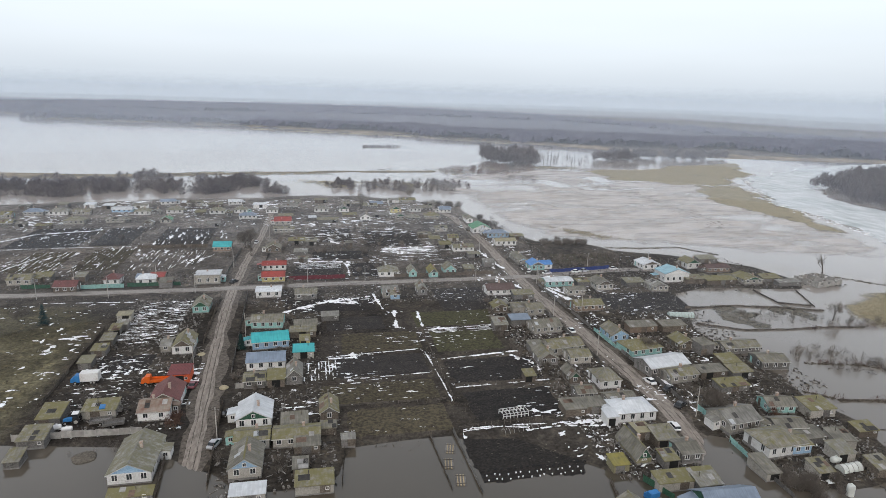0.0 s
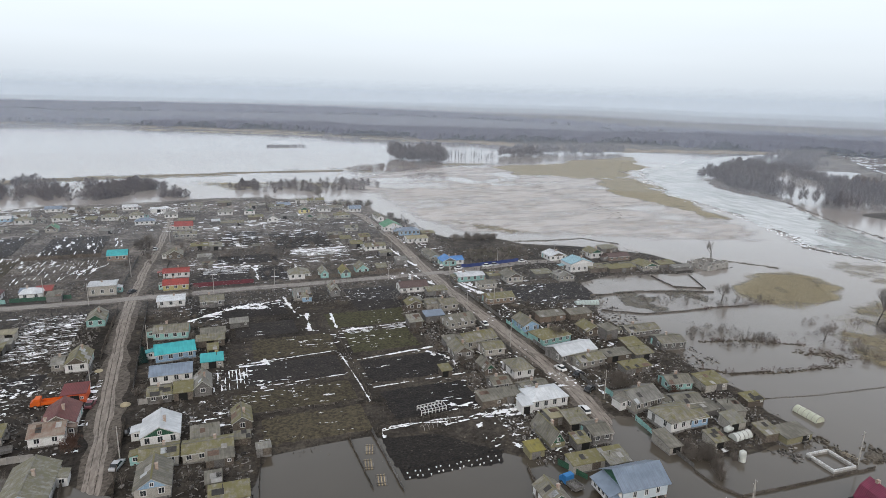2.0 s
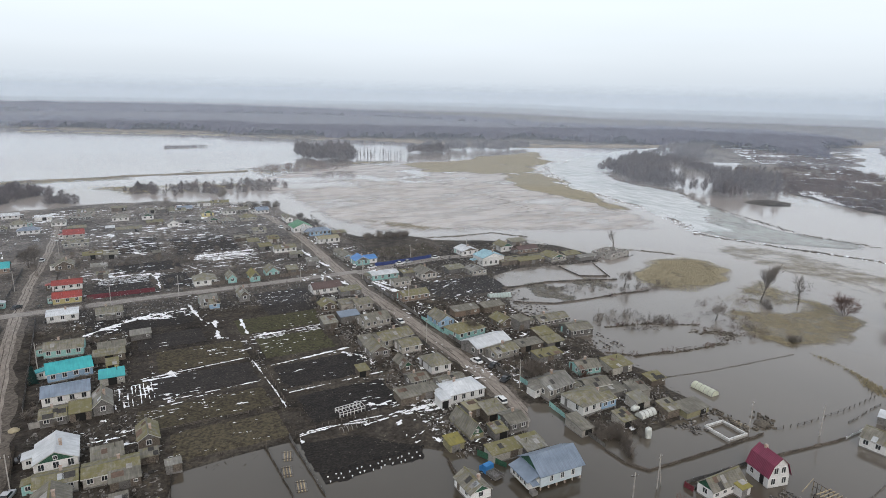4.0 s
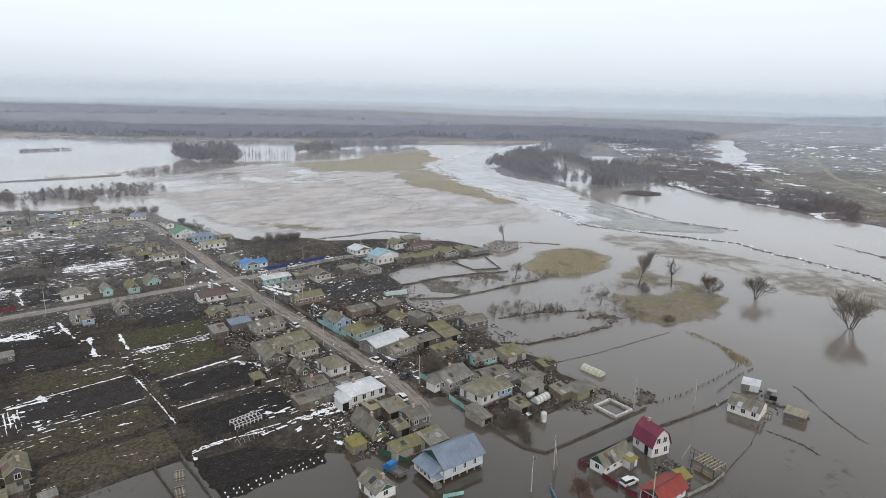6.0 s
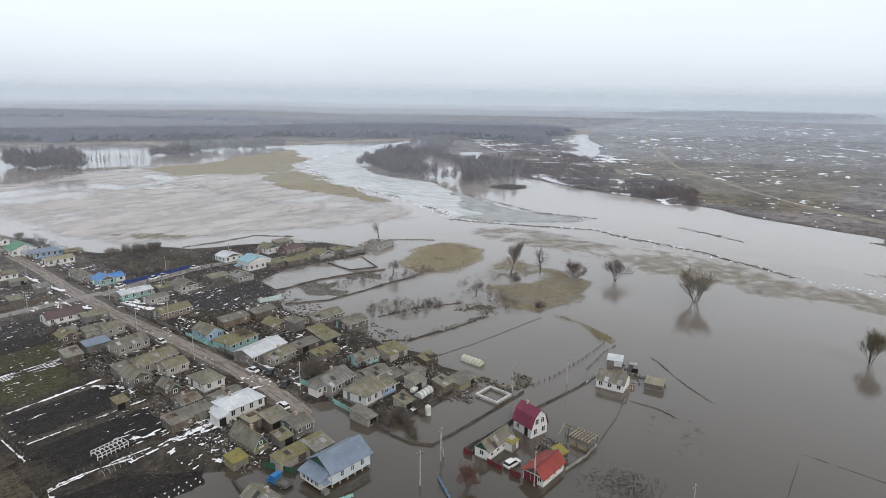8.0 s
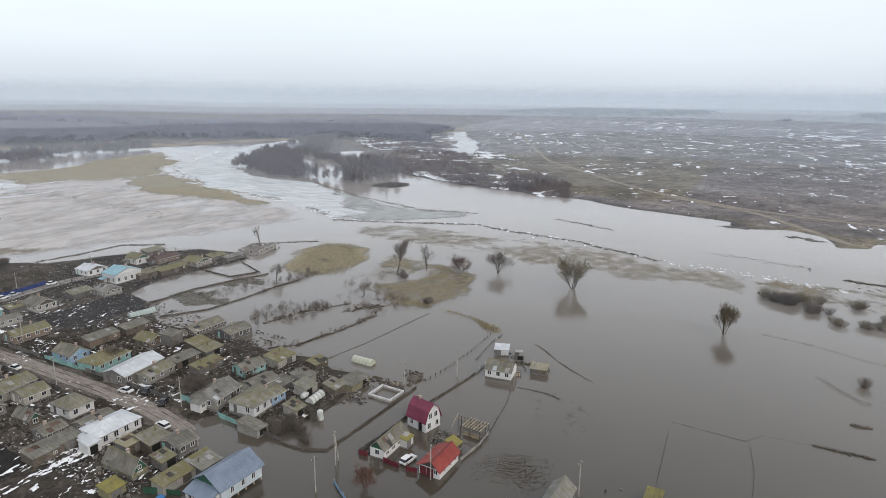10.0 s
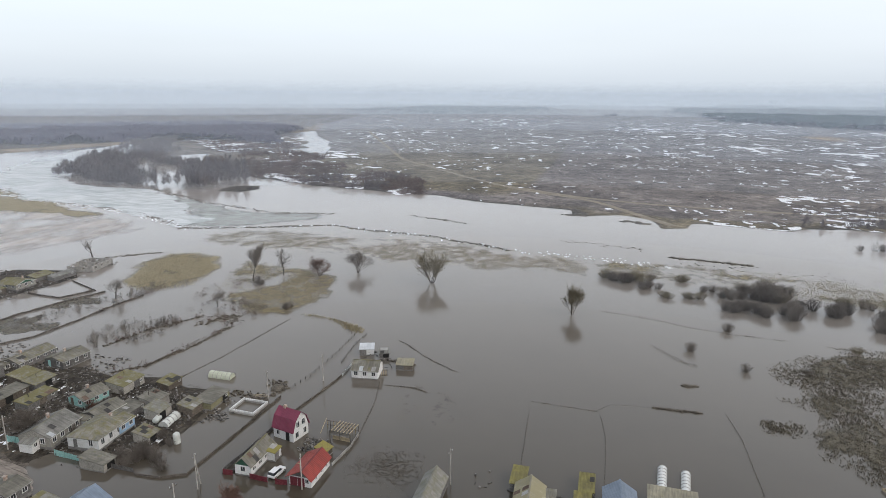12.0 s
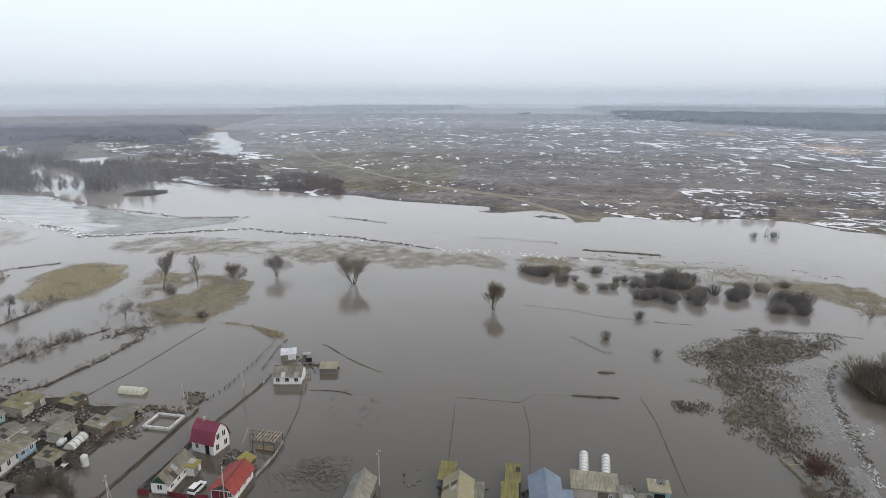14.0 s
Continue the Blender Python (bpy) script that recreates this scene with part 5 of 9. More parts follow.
def build(x, y, rot, w, d, eave, ridge, axis, kind, wall, roof, gable="", base=None, chimney=True, label="", over=0.28):
    """A house or shed: plinth, walls, roof, windows, door. w along local x, d along local y; axis: the ridge's direction. kind: h gabled house, p hipped house, s shed."""
    w, d, eave, ridge = w * 0.94, d * 0.91, eave * 0.9, ridge * 0.87
    z0 = max(at(x, y), -0.02) if base is None else base
    r = random.Random(int(x * 31 + y * 57))
    name = "shed" if kind == "s" else "house"
    ob = new(name)
    if not gable and kind == "h" and axis == "y":
        gable = r.choice([wall, wall, "grey", "brown", "darkgreen", "blue"])
    ob.matrix_basis = pose(x, y, z0, 0, 0, rot)
    text = label or (WORDS[wall] + (" shed" if kind == "s" else " village house") + " under a " + TOPS[roof] + " roof")
    tagged(ob, text, name, "village buildings")
    x0, x1, y0, y1 = -w / 2, w / 2, -d / 2, d / 2
    wet = z0 < 0.15
    if kind != "s" or wet:
        g = Geo()
        g.box(x0 - 0.06, x1 + 0.06, y0 - 0.06, y1 + 0.06, -0.8, 0.3)
        part("plinth", g, M_PLINTH, ob)
    g = Geo()
    zb = 0.3 if (kind != "s" or wet) else -0.35
    loop = [(x0, y0), (x1, y0), (x1, y1), (x0, y1)]
    mono = kind == "s" and ridge - eave < 1.05
    if mono:
        # a lean-to: high at the back
        top = [(x0, y0, eave), (x1, y0, eave), (x1, y1, ridge), (x0, y1, ridge)]
        g.solid([(a, b, zb) for a, b in loop], top)
    else:
        g.solid([(a, b, zb) for a, b in loop], [(a, b, eave) for a, b in loop])
    part("wall", g, WALLS[wall], ob)
    rg = Geo()
    o = over if kind != "s" else 0.22
    drop = o * (ridge - eave) / max((d if axis == "x" else w) / 2, 0.5)
    if mono:
        k = (ridge - eave) / d
        slab(rg, (x0 - o, y0 - o, eave - o * k + 0.13), (x1 + o, y0 - o, eave - o * k + 0.13), (x1 + o, y1 + o, ridge + o * k + 0.13), (x0 - o, y1 + o, ridge + o * k + 0.13))
    elif kind == "p":
        run = min(w, d) / 2
        drop = o * (ridge - eave) / run
        e = eave - drop + 0.1
        t = ridge + 0.1
        A, B, C, D = (x0 - o, y0 - o, e), (x1 + o, y0 - o, e), (x1 + o, y1 + o, e), (x0 - o, y1 + o, e)
        if axis == "x":
            q = max(w / 2 - run * 0.9, 0.15)
            P, Q = (-q, 0, t), (q, 0, t)
            rg.face(A, B, Q, P), rg.face(C, D, P, Q), rg.face(B, C, Q), rg.face(D, A, P)
        else:
            q = max(d / 2 - run * 0.9, 0.15)
            P, Q = (0, -q, t), (0, q, t)
            rg.face(B, C, Q, P), rg.face(D, A, P, Q), rg.face(A, B, P), rg.face(C, D, Q)
        rg.solid([(p[0], p[1], e - 0.14) for p in (A, B, C, D)], [(p[0], p[1], e - 0.01) for p in (A, B, C, D)])
    else:
        if axis == "x":
            slab(rg, (x0 - o, y0 - o, eave - drop + 0.1), (x1 + o, y0 - o, eave - drop + 0.1), (x1 + o, 0, ridge + 0.1), (x0 - o, 0, ridge + 0.1))
            slab(rg, (x1 + o, y1 + o, eave - drop + 0.1), (x0 - o, y1 + o, eave - drop + 0.1), (x0 - o, 0, ridge + 0.1), (x1 + o, 0, ridge + 0.1))
            for a, b in ((x0, x0 + 0.1), (x1 - 0.1, x1)):
                gb = Geo()
                gb.solid([(a, y0, eave), (b, y0, eave), (b, y1, eave), (a, y1, eave)], [(a, -0.05, ridge - 0.05), (b, -0.05, ridge - 0.05), (b, 0.05, ridge - 0.05), (a, 0.05, ridge - 0.05)])
                part("gable", gb, WALLS[gable or wall], ob)
        else:
            slab(rg, (x0 - o, y1 + o, eave - drop + 0.1), (x0 - o, y0 - o, eave - drop + 0.1), (0, y0 - o, ridge + 0.1), (0, y1 + o, ridge + 0.1))
            slab(rg, (x1 + o, y0 - o, eave - drop + 0.1), (x1 + o, y1 + o, eave - drop + 0.1), (0, y1 + o, ridge + 0.1), (0, y0 - o, ridge + 0.1))
            for a, b in ((y0, y0 + 0.1), (y1 - 0.1, y1)):
                gb = Geo()
                gb.solid([(x0, a, eave), (x1, a, eave), (x1, b, eave), (x0, b, eave)], [(-0.05, a, ridge - 0.05), (0.05, a, ridge - 0.05), (0.05, b, ridge - 0.05), (-0.05, b, ridge - 0.05)])
                part("gable", gb, WALLS[gable or wall], ob)
        cap = Geo()
        if axis == "x":
            cap.box(x0 - o - 0.02, x1 + o + 0.02, -0.16, 0.16, ridge + 0.06, ridge + 0.14)
        else:
            cap.box(-0.16, 0.16, y0 - o - 0.02, y1 + o + 0.02, ridge + 0.06, ridge + 0.14)
        part("ridge_cap", cap, ROOFS[roof], ob)
    me = rg.mesh("roof")
    slope_uv(me)
    part("roof", me, ROOFS[roof], ob)
    far = math.hypot(x, y) > 330
    # the two sides that face the camera's half of the village, and the street
    side = (x0, -90) if x > -30 else (x1, 90)
    if kind != "s":
        n = max(1, min(5, int(w / 2.3)))
        wh, ww, sill = min(1.35, eave - 1.3), 0.95, 1.05
        for i in range(n):
            window(ob, x0 + w * (i + 0.5) / n, y0, sill, ww, wh, 0)
        n = max(1, min(4, int(d / 2.6)))
        for i in range(n):
            yy = y0 + d * (i + 0.5) / n
            if i == n - 1 and n > 1:
                dg = Geo()
                dg.box(-0.45, 0.45, -0.06, 0.03, 0.3, 2.25)
                part("door", dg, WALLS[r.choice(["brown", "teal", "white", "grey"])], ob, "", pose(side[0], yy, 0, 0, 0, side[1]))
            else:
                window(ob, side[0], yy, sill, ww, wh, side[1])
        if eave > 4:
            for i in range(max(1, int(w / 3))):
                window(ob, x0 + w * (i + 0.5) / max(1, int(w / 3)), y0, 3.0, 0.9, 1.0, 0)
        if axis == "y" and ridge - eave > 2.0 and kind == "h":
            window(ob, 0, y0, eave + 0.35, 0.6, 0.7, 0)
        if chimney and r.random() < 0.75:
            c = Geo()
            cx, cy = (w * r.uniform(-0.25, 0.25), d * 0.12) if axis == "x" else (w * 0.12, d * r.uniform(-0.25, 0.25))
            c.box(cx - 0.27, cx + 0.27, cy - 0.27, cy + 0.27, eave + 0.3, ridge + 0.75)
            c.box(cx - 0.33, cx + 0.33, cy - 0.33, cy + 0.33, ridge + 0.75, ridge + 0.87)
            part("chimney", c, M_CHIMNEY, ob, "brick chimney")
    else:
        dg = Geo()
        dw = min(1.0, w * 0.3)
        dg.box(-dw, dw, -0.05, 0.03, zb + 0.02, min(eave - 0.1, 1.95))
        part("door", dg, r.choice([M_DARK, WALLS["brown"], WALLS["grey"]]), ob, "", pose(w * r.uniform(-0.3, 0.3), y0, 0))
        if w > 5:
            window(ob, w * 0.33, y0, 1.0, 0.6, 0.5, 0)
    finish(ob, kind, axis, mono, x0, x1, y0, y1, eave, ridge, o, drop, wall, roof, side[0], random.Random(int(x * 17 + y * 91)))
    return ob


# far north-west row
build(-167.0, 386.0, 0, 5.8, 6.7, 2.6, 4.3, "x", "h", "cream", "olive")
build(-156.2, 393.5, 0, 10.7, 6.7, 2.7, 4.66, "x", "p", "cream", "galv")
build(-143.2, 394.3, 0, 10.6, 6.7, 2.7, 4.66, "x", "p", "white", "grey")
build(-130.9, 393.5, 0, 9.8, 6.7, 2.5, 4.2, "x", "h", "cream", "olive")
build(-126.3, 367.3, 0, 10.9, 7.6, 2.6, 4.47, "x", "p", "cream", "grey")
build(-157.7, 363.8, 0, 6.0, 5.9, 2.3, 3.92, "x", "h", "grey", "olive")
build(-150.3, 360.7, 0, 5.5, 3.7, 2, 2.8, "x", "s", "grey", "olive")
build(-137.6, 355.5, 0, 7.7, 3.7, 2, 2.8, "x", "s", "brown", "olive")
build(-111.2, 400.7, 0, 11.8, 5.9, 2.3, 3.75, "x", "h", "blue", "white")
build(-97.5, 391.9, 0, 9.4, 7.6, 2.8, 5.01, "y", "p", "white", "grey")
build(-89.9, 390.5, 0, 5.1, 5.9, 2.4, 4.27, "y", "h", "grey", "grey")
build(-80.5, 395.6, 0, 9.7, 6.7, 2.7, 4.83, "x", "p", "white", "grey")
build(-106.3, 369.1, 0, 10.2, 5, 2.2, 3.39, "x", "h", "cream", "grey")
build(-79.5, 366.5, 0, 6.1, 6.7, 2.5, 4.62, "y", "h", "cream", "green")
build(-87.1, 358.6, 0, 5.6, 5, 2.2, 3.9, "y", "h", "grey", "grey")
build(-55.8, 392.3, 0, 9.2, 6.7, 2.6, 4.47, "x", "p", "white", "grey")
build(-64.9, 388.2, 0, 6.1, 4.4, 2.2, 3.22, "x", "s", "grey", "olive")
build(-52.9, 355.4, 0, 7.0, 3.7, 2, 2.8, "x", "s", "grey", "grey")
build(-73.3, 420.1, 0, 9.7, 6.7, 2.4, 4.1, "x", "h", "cream", "olive")
build(-42.4, 395.1, 0, 8.0, 6.7, 2.6, 4.47, "x", "p", "white", "grey")
build(-48.5, 384.4, 0, 3.9, 5.9, 2.4, 4.1, "y", "h", "grey", "olive")
build(-36.6, 376.3, 0, 10.4, 6.7, 2.5, 4.2, "x", "p", "white", "galv")
build(-23.9, 393.1, 0, 7.5, 6.7, 2.6, 4.47, "x", "p", "white", "grey")
build(-13.0, 405.3, 0, 9.8, 7.6, 2.6, 4.47, "x", "h", "grey", "grey")
build(-14.9, 374.2, 0, 9.1, 3.7, 2.2, 3, "x", "s", "grey", "olive")
build(6.2, 395.0, 0, 9.2, 6.7, 2.6, 4.47, "x", "p", "white", "grey")
build(20.3, 394.1, 0, 6.6, 6.7, 2.6, 4.47, "y", "h", "white", "grey")
build(37.4, 405.6, 0, 10.3, 5.9, 2.4, 3.93, "x", "h", "grey", "grey")
build(52.8, 390.7, 0, 6.9, 7.6, 2.8, 4.84, "y", "h", "yellow", "grey")
build(65.6, 392.8, 0, 8.1, 7.6, 2.8, 5.01, "y", "p", "white", "grey")
build(65.6, 425.7, 0, 11.9, 5.9, 2.4, 3.93, "x", "h", "cream", "olive")
build(31.1, 413.5, 0, 11.2, 4.4, 2.2, 3.2, "x", "s", "grey", "olive")
build(0.5, 367.6, 0, 4.7, 4.4, 2.2, 2.8, "x", "s", "grey", "white")
build(31.5, 368.2, 0, 6.3, 6.7, 2.5, 4.46, "y", "h", "white", "grey")
build(52.6, 368.5, 0, 6.5, 6.7, 2.5, 4.29, "y", "h", "cream", "grey")
build(60.3, 364.5, 0, 7.8, 6.7, 2.4, 4.1, "x", "p", "grey", "grey")
build(84.5, 388.3, 0, 7.9, 6.7, 2.6, 4.47, "x", "h", "white", "galv")
build(72.2, 368.9, 0, 9.4, 6.7, 2.5, 4.29, "x", "p", "cream", "olive")
build(9.2, 361.7, 0, 13.0, 3.7, 2, 2.8, "x", "s", "grey", "olive")
build(22.8, 376.0, 0, 9.0, 3.7, 2, 2.8, "x", "s", "brown", "olive")
build(41.9, 374.7, 0, 10.6, 3.7, 2, 2.8, "x", "s", "grey", "grey")
build(73.2, 395.5, 0, 8.9, 5.9, 2.4, 3.93, "x", "h", "grey", "olive")
# sheds and small houses behind the far row
far = random.Random(77)
for x in (-168, -150, -136, -121, -104, -91, -78, -60, -47, -33, -9, 8, 22, 44, 57, 79):
    kind = far.choice(("h", "s", "s"))
    build(x + far.uniform(-2, 2), far.uniform(412, 432) - 0.02 * abs(x), far.uniform(-6, 6), far.uniform(6, 10), far.uniform(4.5, 6.5), 2.4, 3.9 if kind == "h" else 3.0, "x", kind,
          far.choice(("cream", "grey", "white", "brown")), far.choice(("olive", "grey", "grey", "galv", "white")))
# left road, far part
build(-15.9, 357.6, 0, 9.6, 7.6, 2.7, 5, "x", "h", "cream", "red")
build(-14.6, 336.6, 0, 11.4, 6.7, 2.5, 3.77, "x", "h", "cream", "olive")
build(-41.2, 299.5, 0, 8.5, 7.6, 2.7, 4.83, "x", "h", "brick", "teal")
build(-17.8, 295.1, 0, 7.1, 7.6, 2.6, 4.98, "y", "h", "brown", "olive")
build(-15.9, 264.7, 0, 10.3, 6.7, 2.6, 3.96, "x", "h", "white", "red")
build(-15.4, 247.7, 0, 9.3, 6.7, 2.6, 4.3, "x", "h", "yellow", "red")
build(-0.4, 307.0, 0, 6.0, 5.9, 2.4, 3.2, "x", "s", "grey", "grey")
build(-7.5, 309.3, 0, 8.2, 4.4, 2.2, 3, "x", "s", "grey", "olive")
build(-5.2, 287.7, 0, 6.4, 3.7, 2, 2.8, "x", "s", "grey", "grey")
build(-40.1, 248.6, 0, 9.6, 7.6, 4.2, 4.6, "x", "h", "cream", "white")
build(-4.1, 274.3, 0, 4.2, 3, 2, 2.6, "x", "s", "grey", "grey")
build(17.9, 302.7, 0, 3.5, 3, 2, 2.6, "x", "s", "brown", "olive")
# north side of the cross street
build(-108.2, 253.8, 0, 8.6, 6.7, 2.6, 4.3, "x", "h", "cream", "olive")
build(-88.8, 242.8, 0, 8.2, 6.7, 2.7, 4.48, "x", "h", "brown", "darkred")
build(-75.3, 250.6, 0, 5.8, 6.7, 2.8, 4.67, "x", "p", "white", "darkred")
build(-62.9, 249.5, 0, 7.3, 6.7, 2.7, 4.31, "x", "p", "white", "white")
build(-59.6, 251.6, 0, 5.6, 4.4, 2.4, 3.42, "x", "s", "brick", "red")
build(-64.9, 251.9, 0, 5.2, 3.7, 2.2, 3, "x", "s", "grey", "galv")
build(-55.0, 244.3, 0, 4.9, 4.4, 2.2, 3.2, "x", "s", "grey", "olive")
build(-101.9, 257.3, 0, 6.7, 4.4, 2.2, 3.2, "x", "s", "grey", "olive")
build(-88.1, 255.7, 0, 3.9, 4.4, 2.2, 3.2, "x", "s", "grey", "grey")
build(30.9, 249.8, 0, 8.7, 7.6, 2.8, 5.01, "y", "p", "white", "grey")
build(40.8, 248.7, 0, 3.4, 7.6, 2.6, 4.47, "y", "h", "teal", "grey")
build(49.3, 247.3, 0, 3.9, 8.4, 2.6, 4.64, "y", "h", "teal", "yellow")
build(57.3, 251.0, 0, 5.2, 7.6, 2.6, 4.81, "y", "h", "teal", "olive")
build(65.9, 250.4, 0, 4.7, 4.4, 2.2, 3.2, "x", "s", "brown", "grey")
build(77.4, 259.3, 0, 5.4, 3.7, 2.2, 3.39, "y", "s", "grey", "grey")
build(72.3, 287.9, 0, 10.8, 6.7, 2.5, 3.77, "x", "h", "white", "olive")
build(74.6, 275.4, 0, 6.2, 3.7, 2, 2.6, "x", "s", "grey", "grey")
build(65.0, 294.9, 0, 6.2, 4.4, 2.2, 3.2, "x", "s", "grey", "olive")
build(72.4, 309.4, 0, 5.7, 4.4, 2.2, 3.2, "x", "s", "cream", "olive")
build(62.0, 307.2, 0, 5.9, 4.4, 2.2, 3.2, "x", "s", "grey", "olive")
build(70.3, 332.1, 0, 7.3, 5.9, 2.4, 3.76, "x", "h", "cream", "grey")
build(58.7, 318.1, 0, 7.5, 3.7, 2, 2.8, "x", "s", "brown", "olive")
# south side of the cross street
build(-16.1, 228.4, 0, 9.4, 7.6, 2.7, 3.4, "x", "h", "white", "white")
build(-2.6, 224.5, 0, 8.2, 6.7, 2.5, 3.95, "x", "h", "grey", "olive")
build(28.3, 223.0, 0, 6.0, 7.6, 2.6, 4.47, "x", "h", "cream", "grey")
build(29.7, 219.6, 0, 3.5, 5, 2.4, 3.4, "x", "h", "blue", "olive")
build(40.7, 225.1, 0, 3.7, 8.4, 2.6, 4.64, "y", "h", "grey", "grey")
build(70.5, 220.8, 0, 11.5, 7.6, 2.6, 4.47, "x", "h", "white", "brown")
build(-2.4, 221.8, 0, 3.0, 3, 2, 2.8, "y", "s", "grey", "olive")
build(5.3, 199.5, 0, 6.0, 3, 2, 2.8, "x", "s", "grey", "grey")
build(-37.5, 215.6, 0, 5.5, 9.2, 2.7, 4.83, "y", "h", "teal", "grey")
build(-14.5, 197.4, -4, 10.4, 7.6, 2.7, 4.31, "x", "h", "teal", "olive")
build(-13.0, 180.9, 6, 11.0, 8.4, 2.8, 4.67, "x", "h", "blue", "teal")
build(-13.1, 165.8, 0, 10.7, 7.6, 2.9, 4.51, "x", "h", "white", "galv")
build(-3.1, 170.9, -0, 6.1, 4.4, 2.3, 3.23, "x", "s", "cream", "teal")
build(-2.8, 179.0, 0, 3.0, 3.7, 2.2, 3, "x", "s", "yellow", "olive")
build(-3.4, 186.4, 0, 8.3, 3.7, 2.2, 3, "x", "s", "brown", "olive")
build(-2.6, 192.0, 0, 7.5, 3.7, 2.2, 3, "x", "s", "brown", "olive")
# west block
build(-37.0, 181.2, 0, 5.8, 10.1, 2.8, 5.18, "y", "h", "white", "olive")
build(-41.9, 181.9, 0, 3.0, 6.7, 2.3, 3.2, "x", "h", "cream", "grey")
build(-60.2, 208.1, 0, 4.5, 3.7, 2.4, 2.8, "x", "s", "cream", "cream")
build(-34.5, 160.8, -1, 5.6, 5.9, 2.6, 3.2, "x", "s", "orange", "crimson")
build(-36.4, 142.2, 0, 7.1, 7.6, 2.7, 4.31, "x", "h", "white", "brick")
build(-35.1, 148.1, 0, 7.1, 10.1, 2.8, 5.18, "y", "h", "white", "darkred")
build(-58.5, 142.8, 0, 5.1, 6.7, 2.2, 3.2, "x", "s", "grey", "olive")
build(-58.9, 134.1, 0, 5.6, 5.9, 2.2, 3, "x", "s", "grey", "olive")
build(-48.8, 144.3, 0, 7.6, 5.2, 2.2, 3, "x", "s", "cream", "olive")
build(-35.6, 121.9, 0, 8.4, 14.3, 2.8, 5.18, "y", "h", "white", "grey")
build(-34.1, 110.3, 0, 8.3, 2.2, 1.6, 2.2, "x", "s", "grey", "olive")
build(-59.7, 126.4, 0, 3.0, 4.4, 1.8, 2.6, "y", "s", "grey", "olive")
build(-59.6, 180.5, 0, 4.0, 4.4, 2, 2.6, "x", "s", "grey", "olive")
build(-59.6, 188.4, 0, 3.6, 5.2, 2, 2.6, "x", "s", "grey", "olive")
build(-59.8, 196.4, 0, 3.0, 5.2, 2, 2.6, "x", "s", "grey", "olive")
build(-60.6, 172.3, 0, 3.5, 4.4, 2, 2.6, "x", "s", "grey", "grey")
build(-58.7, 200.0, 0, 3.5, 3.7, 2.2, 2.8, "x", "s", "grey", "grey")
# middle block, near
build(-13.8, 135.7, 0, 8.1, 9.2, 2.9, 5.37, "y", "h", "white", "white")
build(-13.5, 125.6, -0, 7.6, 5.9, 2.7, 3.8, "x", "h", "cream", "olive")
build(-4.2, 125.4, -1, 10.4, 5.9, 2.6, 3.62, "x", "h", "cream", "olive")
build(-2.0, 121.5, 0, 5.7, 3.7, 2, 2.8, "x", "s", "brown", "olive")
build(-4.8, 131.3, 1, 6.1, 4.4, 2.1, 3, "x", "s", "brown", "olive")
build(3.0, 136.0, 0, 4.4, 7.6, 2.6, 4.3, "y", "h", "brown", "olive")
build(2.7, 128.0, 0, 3.5, 3, 1.8, 2.2, "x", "s", "brown", "olive")
build(-14.0, 117.0, 0, 6.6, 9.2, 2.7, 5.16, "y", "h", "cream", "olive")
build(-0.6, 108.2, -1, 7.6, 4.4, 2.3, 3.2, "x", "s", "cream", "olive")
build(-3.3, 113.6, 0, 3.1, 3.7, 2, 2.6, "x", "s", "brown", "olive")
build(-15.3, 154.7, 0, 5.5, 5.9, 2.4, 3.42, "x", "h", "grey", "olive")
build(-9.9, 154.3, 0, 4.6, 5.2, 2.4, 3.4, "x", "s", "brown", "olive")
build(-5.4, 156.7, 0, 4.3, 8.4, 2.6, 4.81, "y", "h", "grey", "grey")
build(-12.9, 107.1, 0, 6.8, 3.7, 2.2, 2.6, "x", "s", "cream", "white")
build(6.7, 122.4, 0, 3.0, 2.2, 2.2, 2.5, "y", "s", "grey", "grey")
# main street west side
build(76.3, 141.5, 0, 6.3, 8.4, 2.9, 4.86, "x", "p", "white", "olive")
build(67.4, 135.2, 0, 5.3, 5, 2.2, 3.2, "x", "h", "grey", "olive")
build(61.2, 127.8, 0, 5.6, 5.2, 2.2, 2.8, "x", "s", "brown", "olive")
build(66.8, 128.1, 0, 5.3, 4.4, 2.2, 2.8, "x", "s", "brown", "olive")
build(74.7, 130.3, 3, 7.9, 5, 2.3, 3.23, "x", "h", "cream", "olive")
build(74.6, 124.1, -0, 10.4, 7.6, 3, 4.7, "x", "p", "white", "white")
build(68.0, 121.6, 0, 3.0, 3.7, 2.6, 3.2, "x", "s", "white", "white")
build(61.5, 104.7, 0, 3.7, 3.7, 1.8, 2.4, "x", "s", "olivewall", "yellow")
build(68.0, 144.8, 0, 3.2, 6.7, 2.4, 4.1, "y", "h", "brown", "olive")
build(56.6, 146.5, 0, 3.1, 3.7, 2, 2.6, "x", "s", "brown", "olive")
build(65.4, 157.6, 0, 5.8, 7.6, 2.5, 4.46, "y", "h", "grey", "olive")
build(73.4, 164.1, 8, 11.6, 7.6, 2.8, 4.5, "x", "h", "cream", "olive")
build(75.0, 156.6, 0, 6.6, 6.7, 2.6, 3.96, "x", "h", "cream", "olive")
build(65.1, 164.8, 0, 4.4, 4.4, 2.2, 3, "x", "s", "grey", "olive")
build(74.0, 180.9, 6, 10.1, 7.6, 2.6, 4.47, "x", "h", "cream", "olive")
build(59.8, 184.2, 0, 4.8, 5.2, 2.3, 3.57, "x", "s", "grey", "grey")
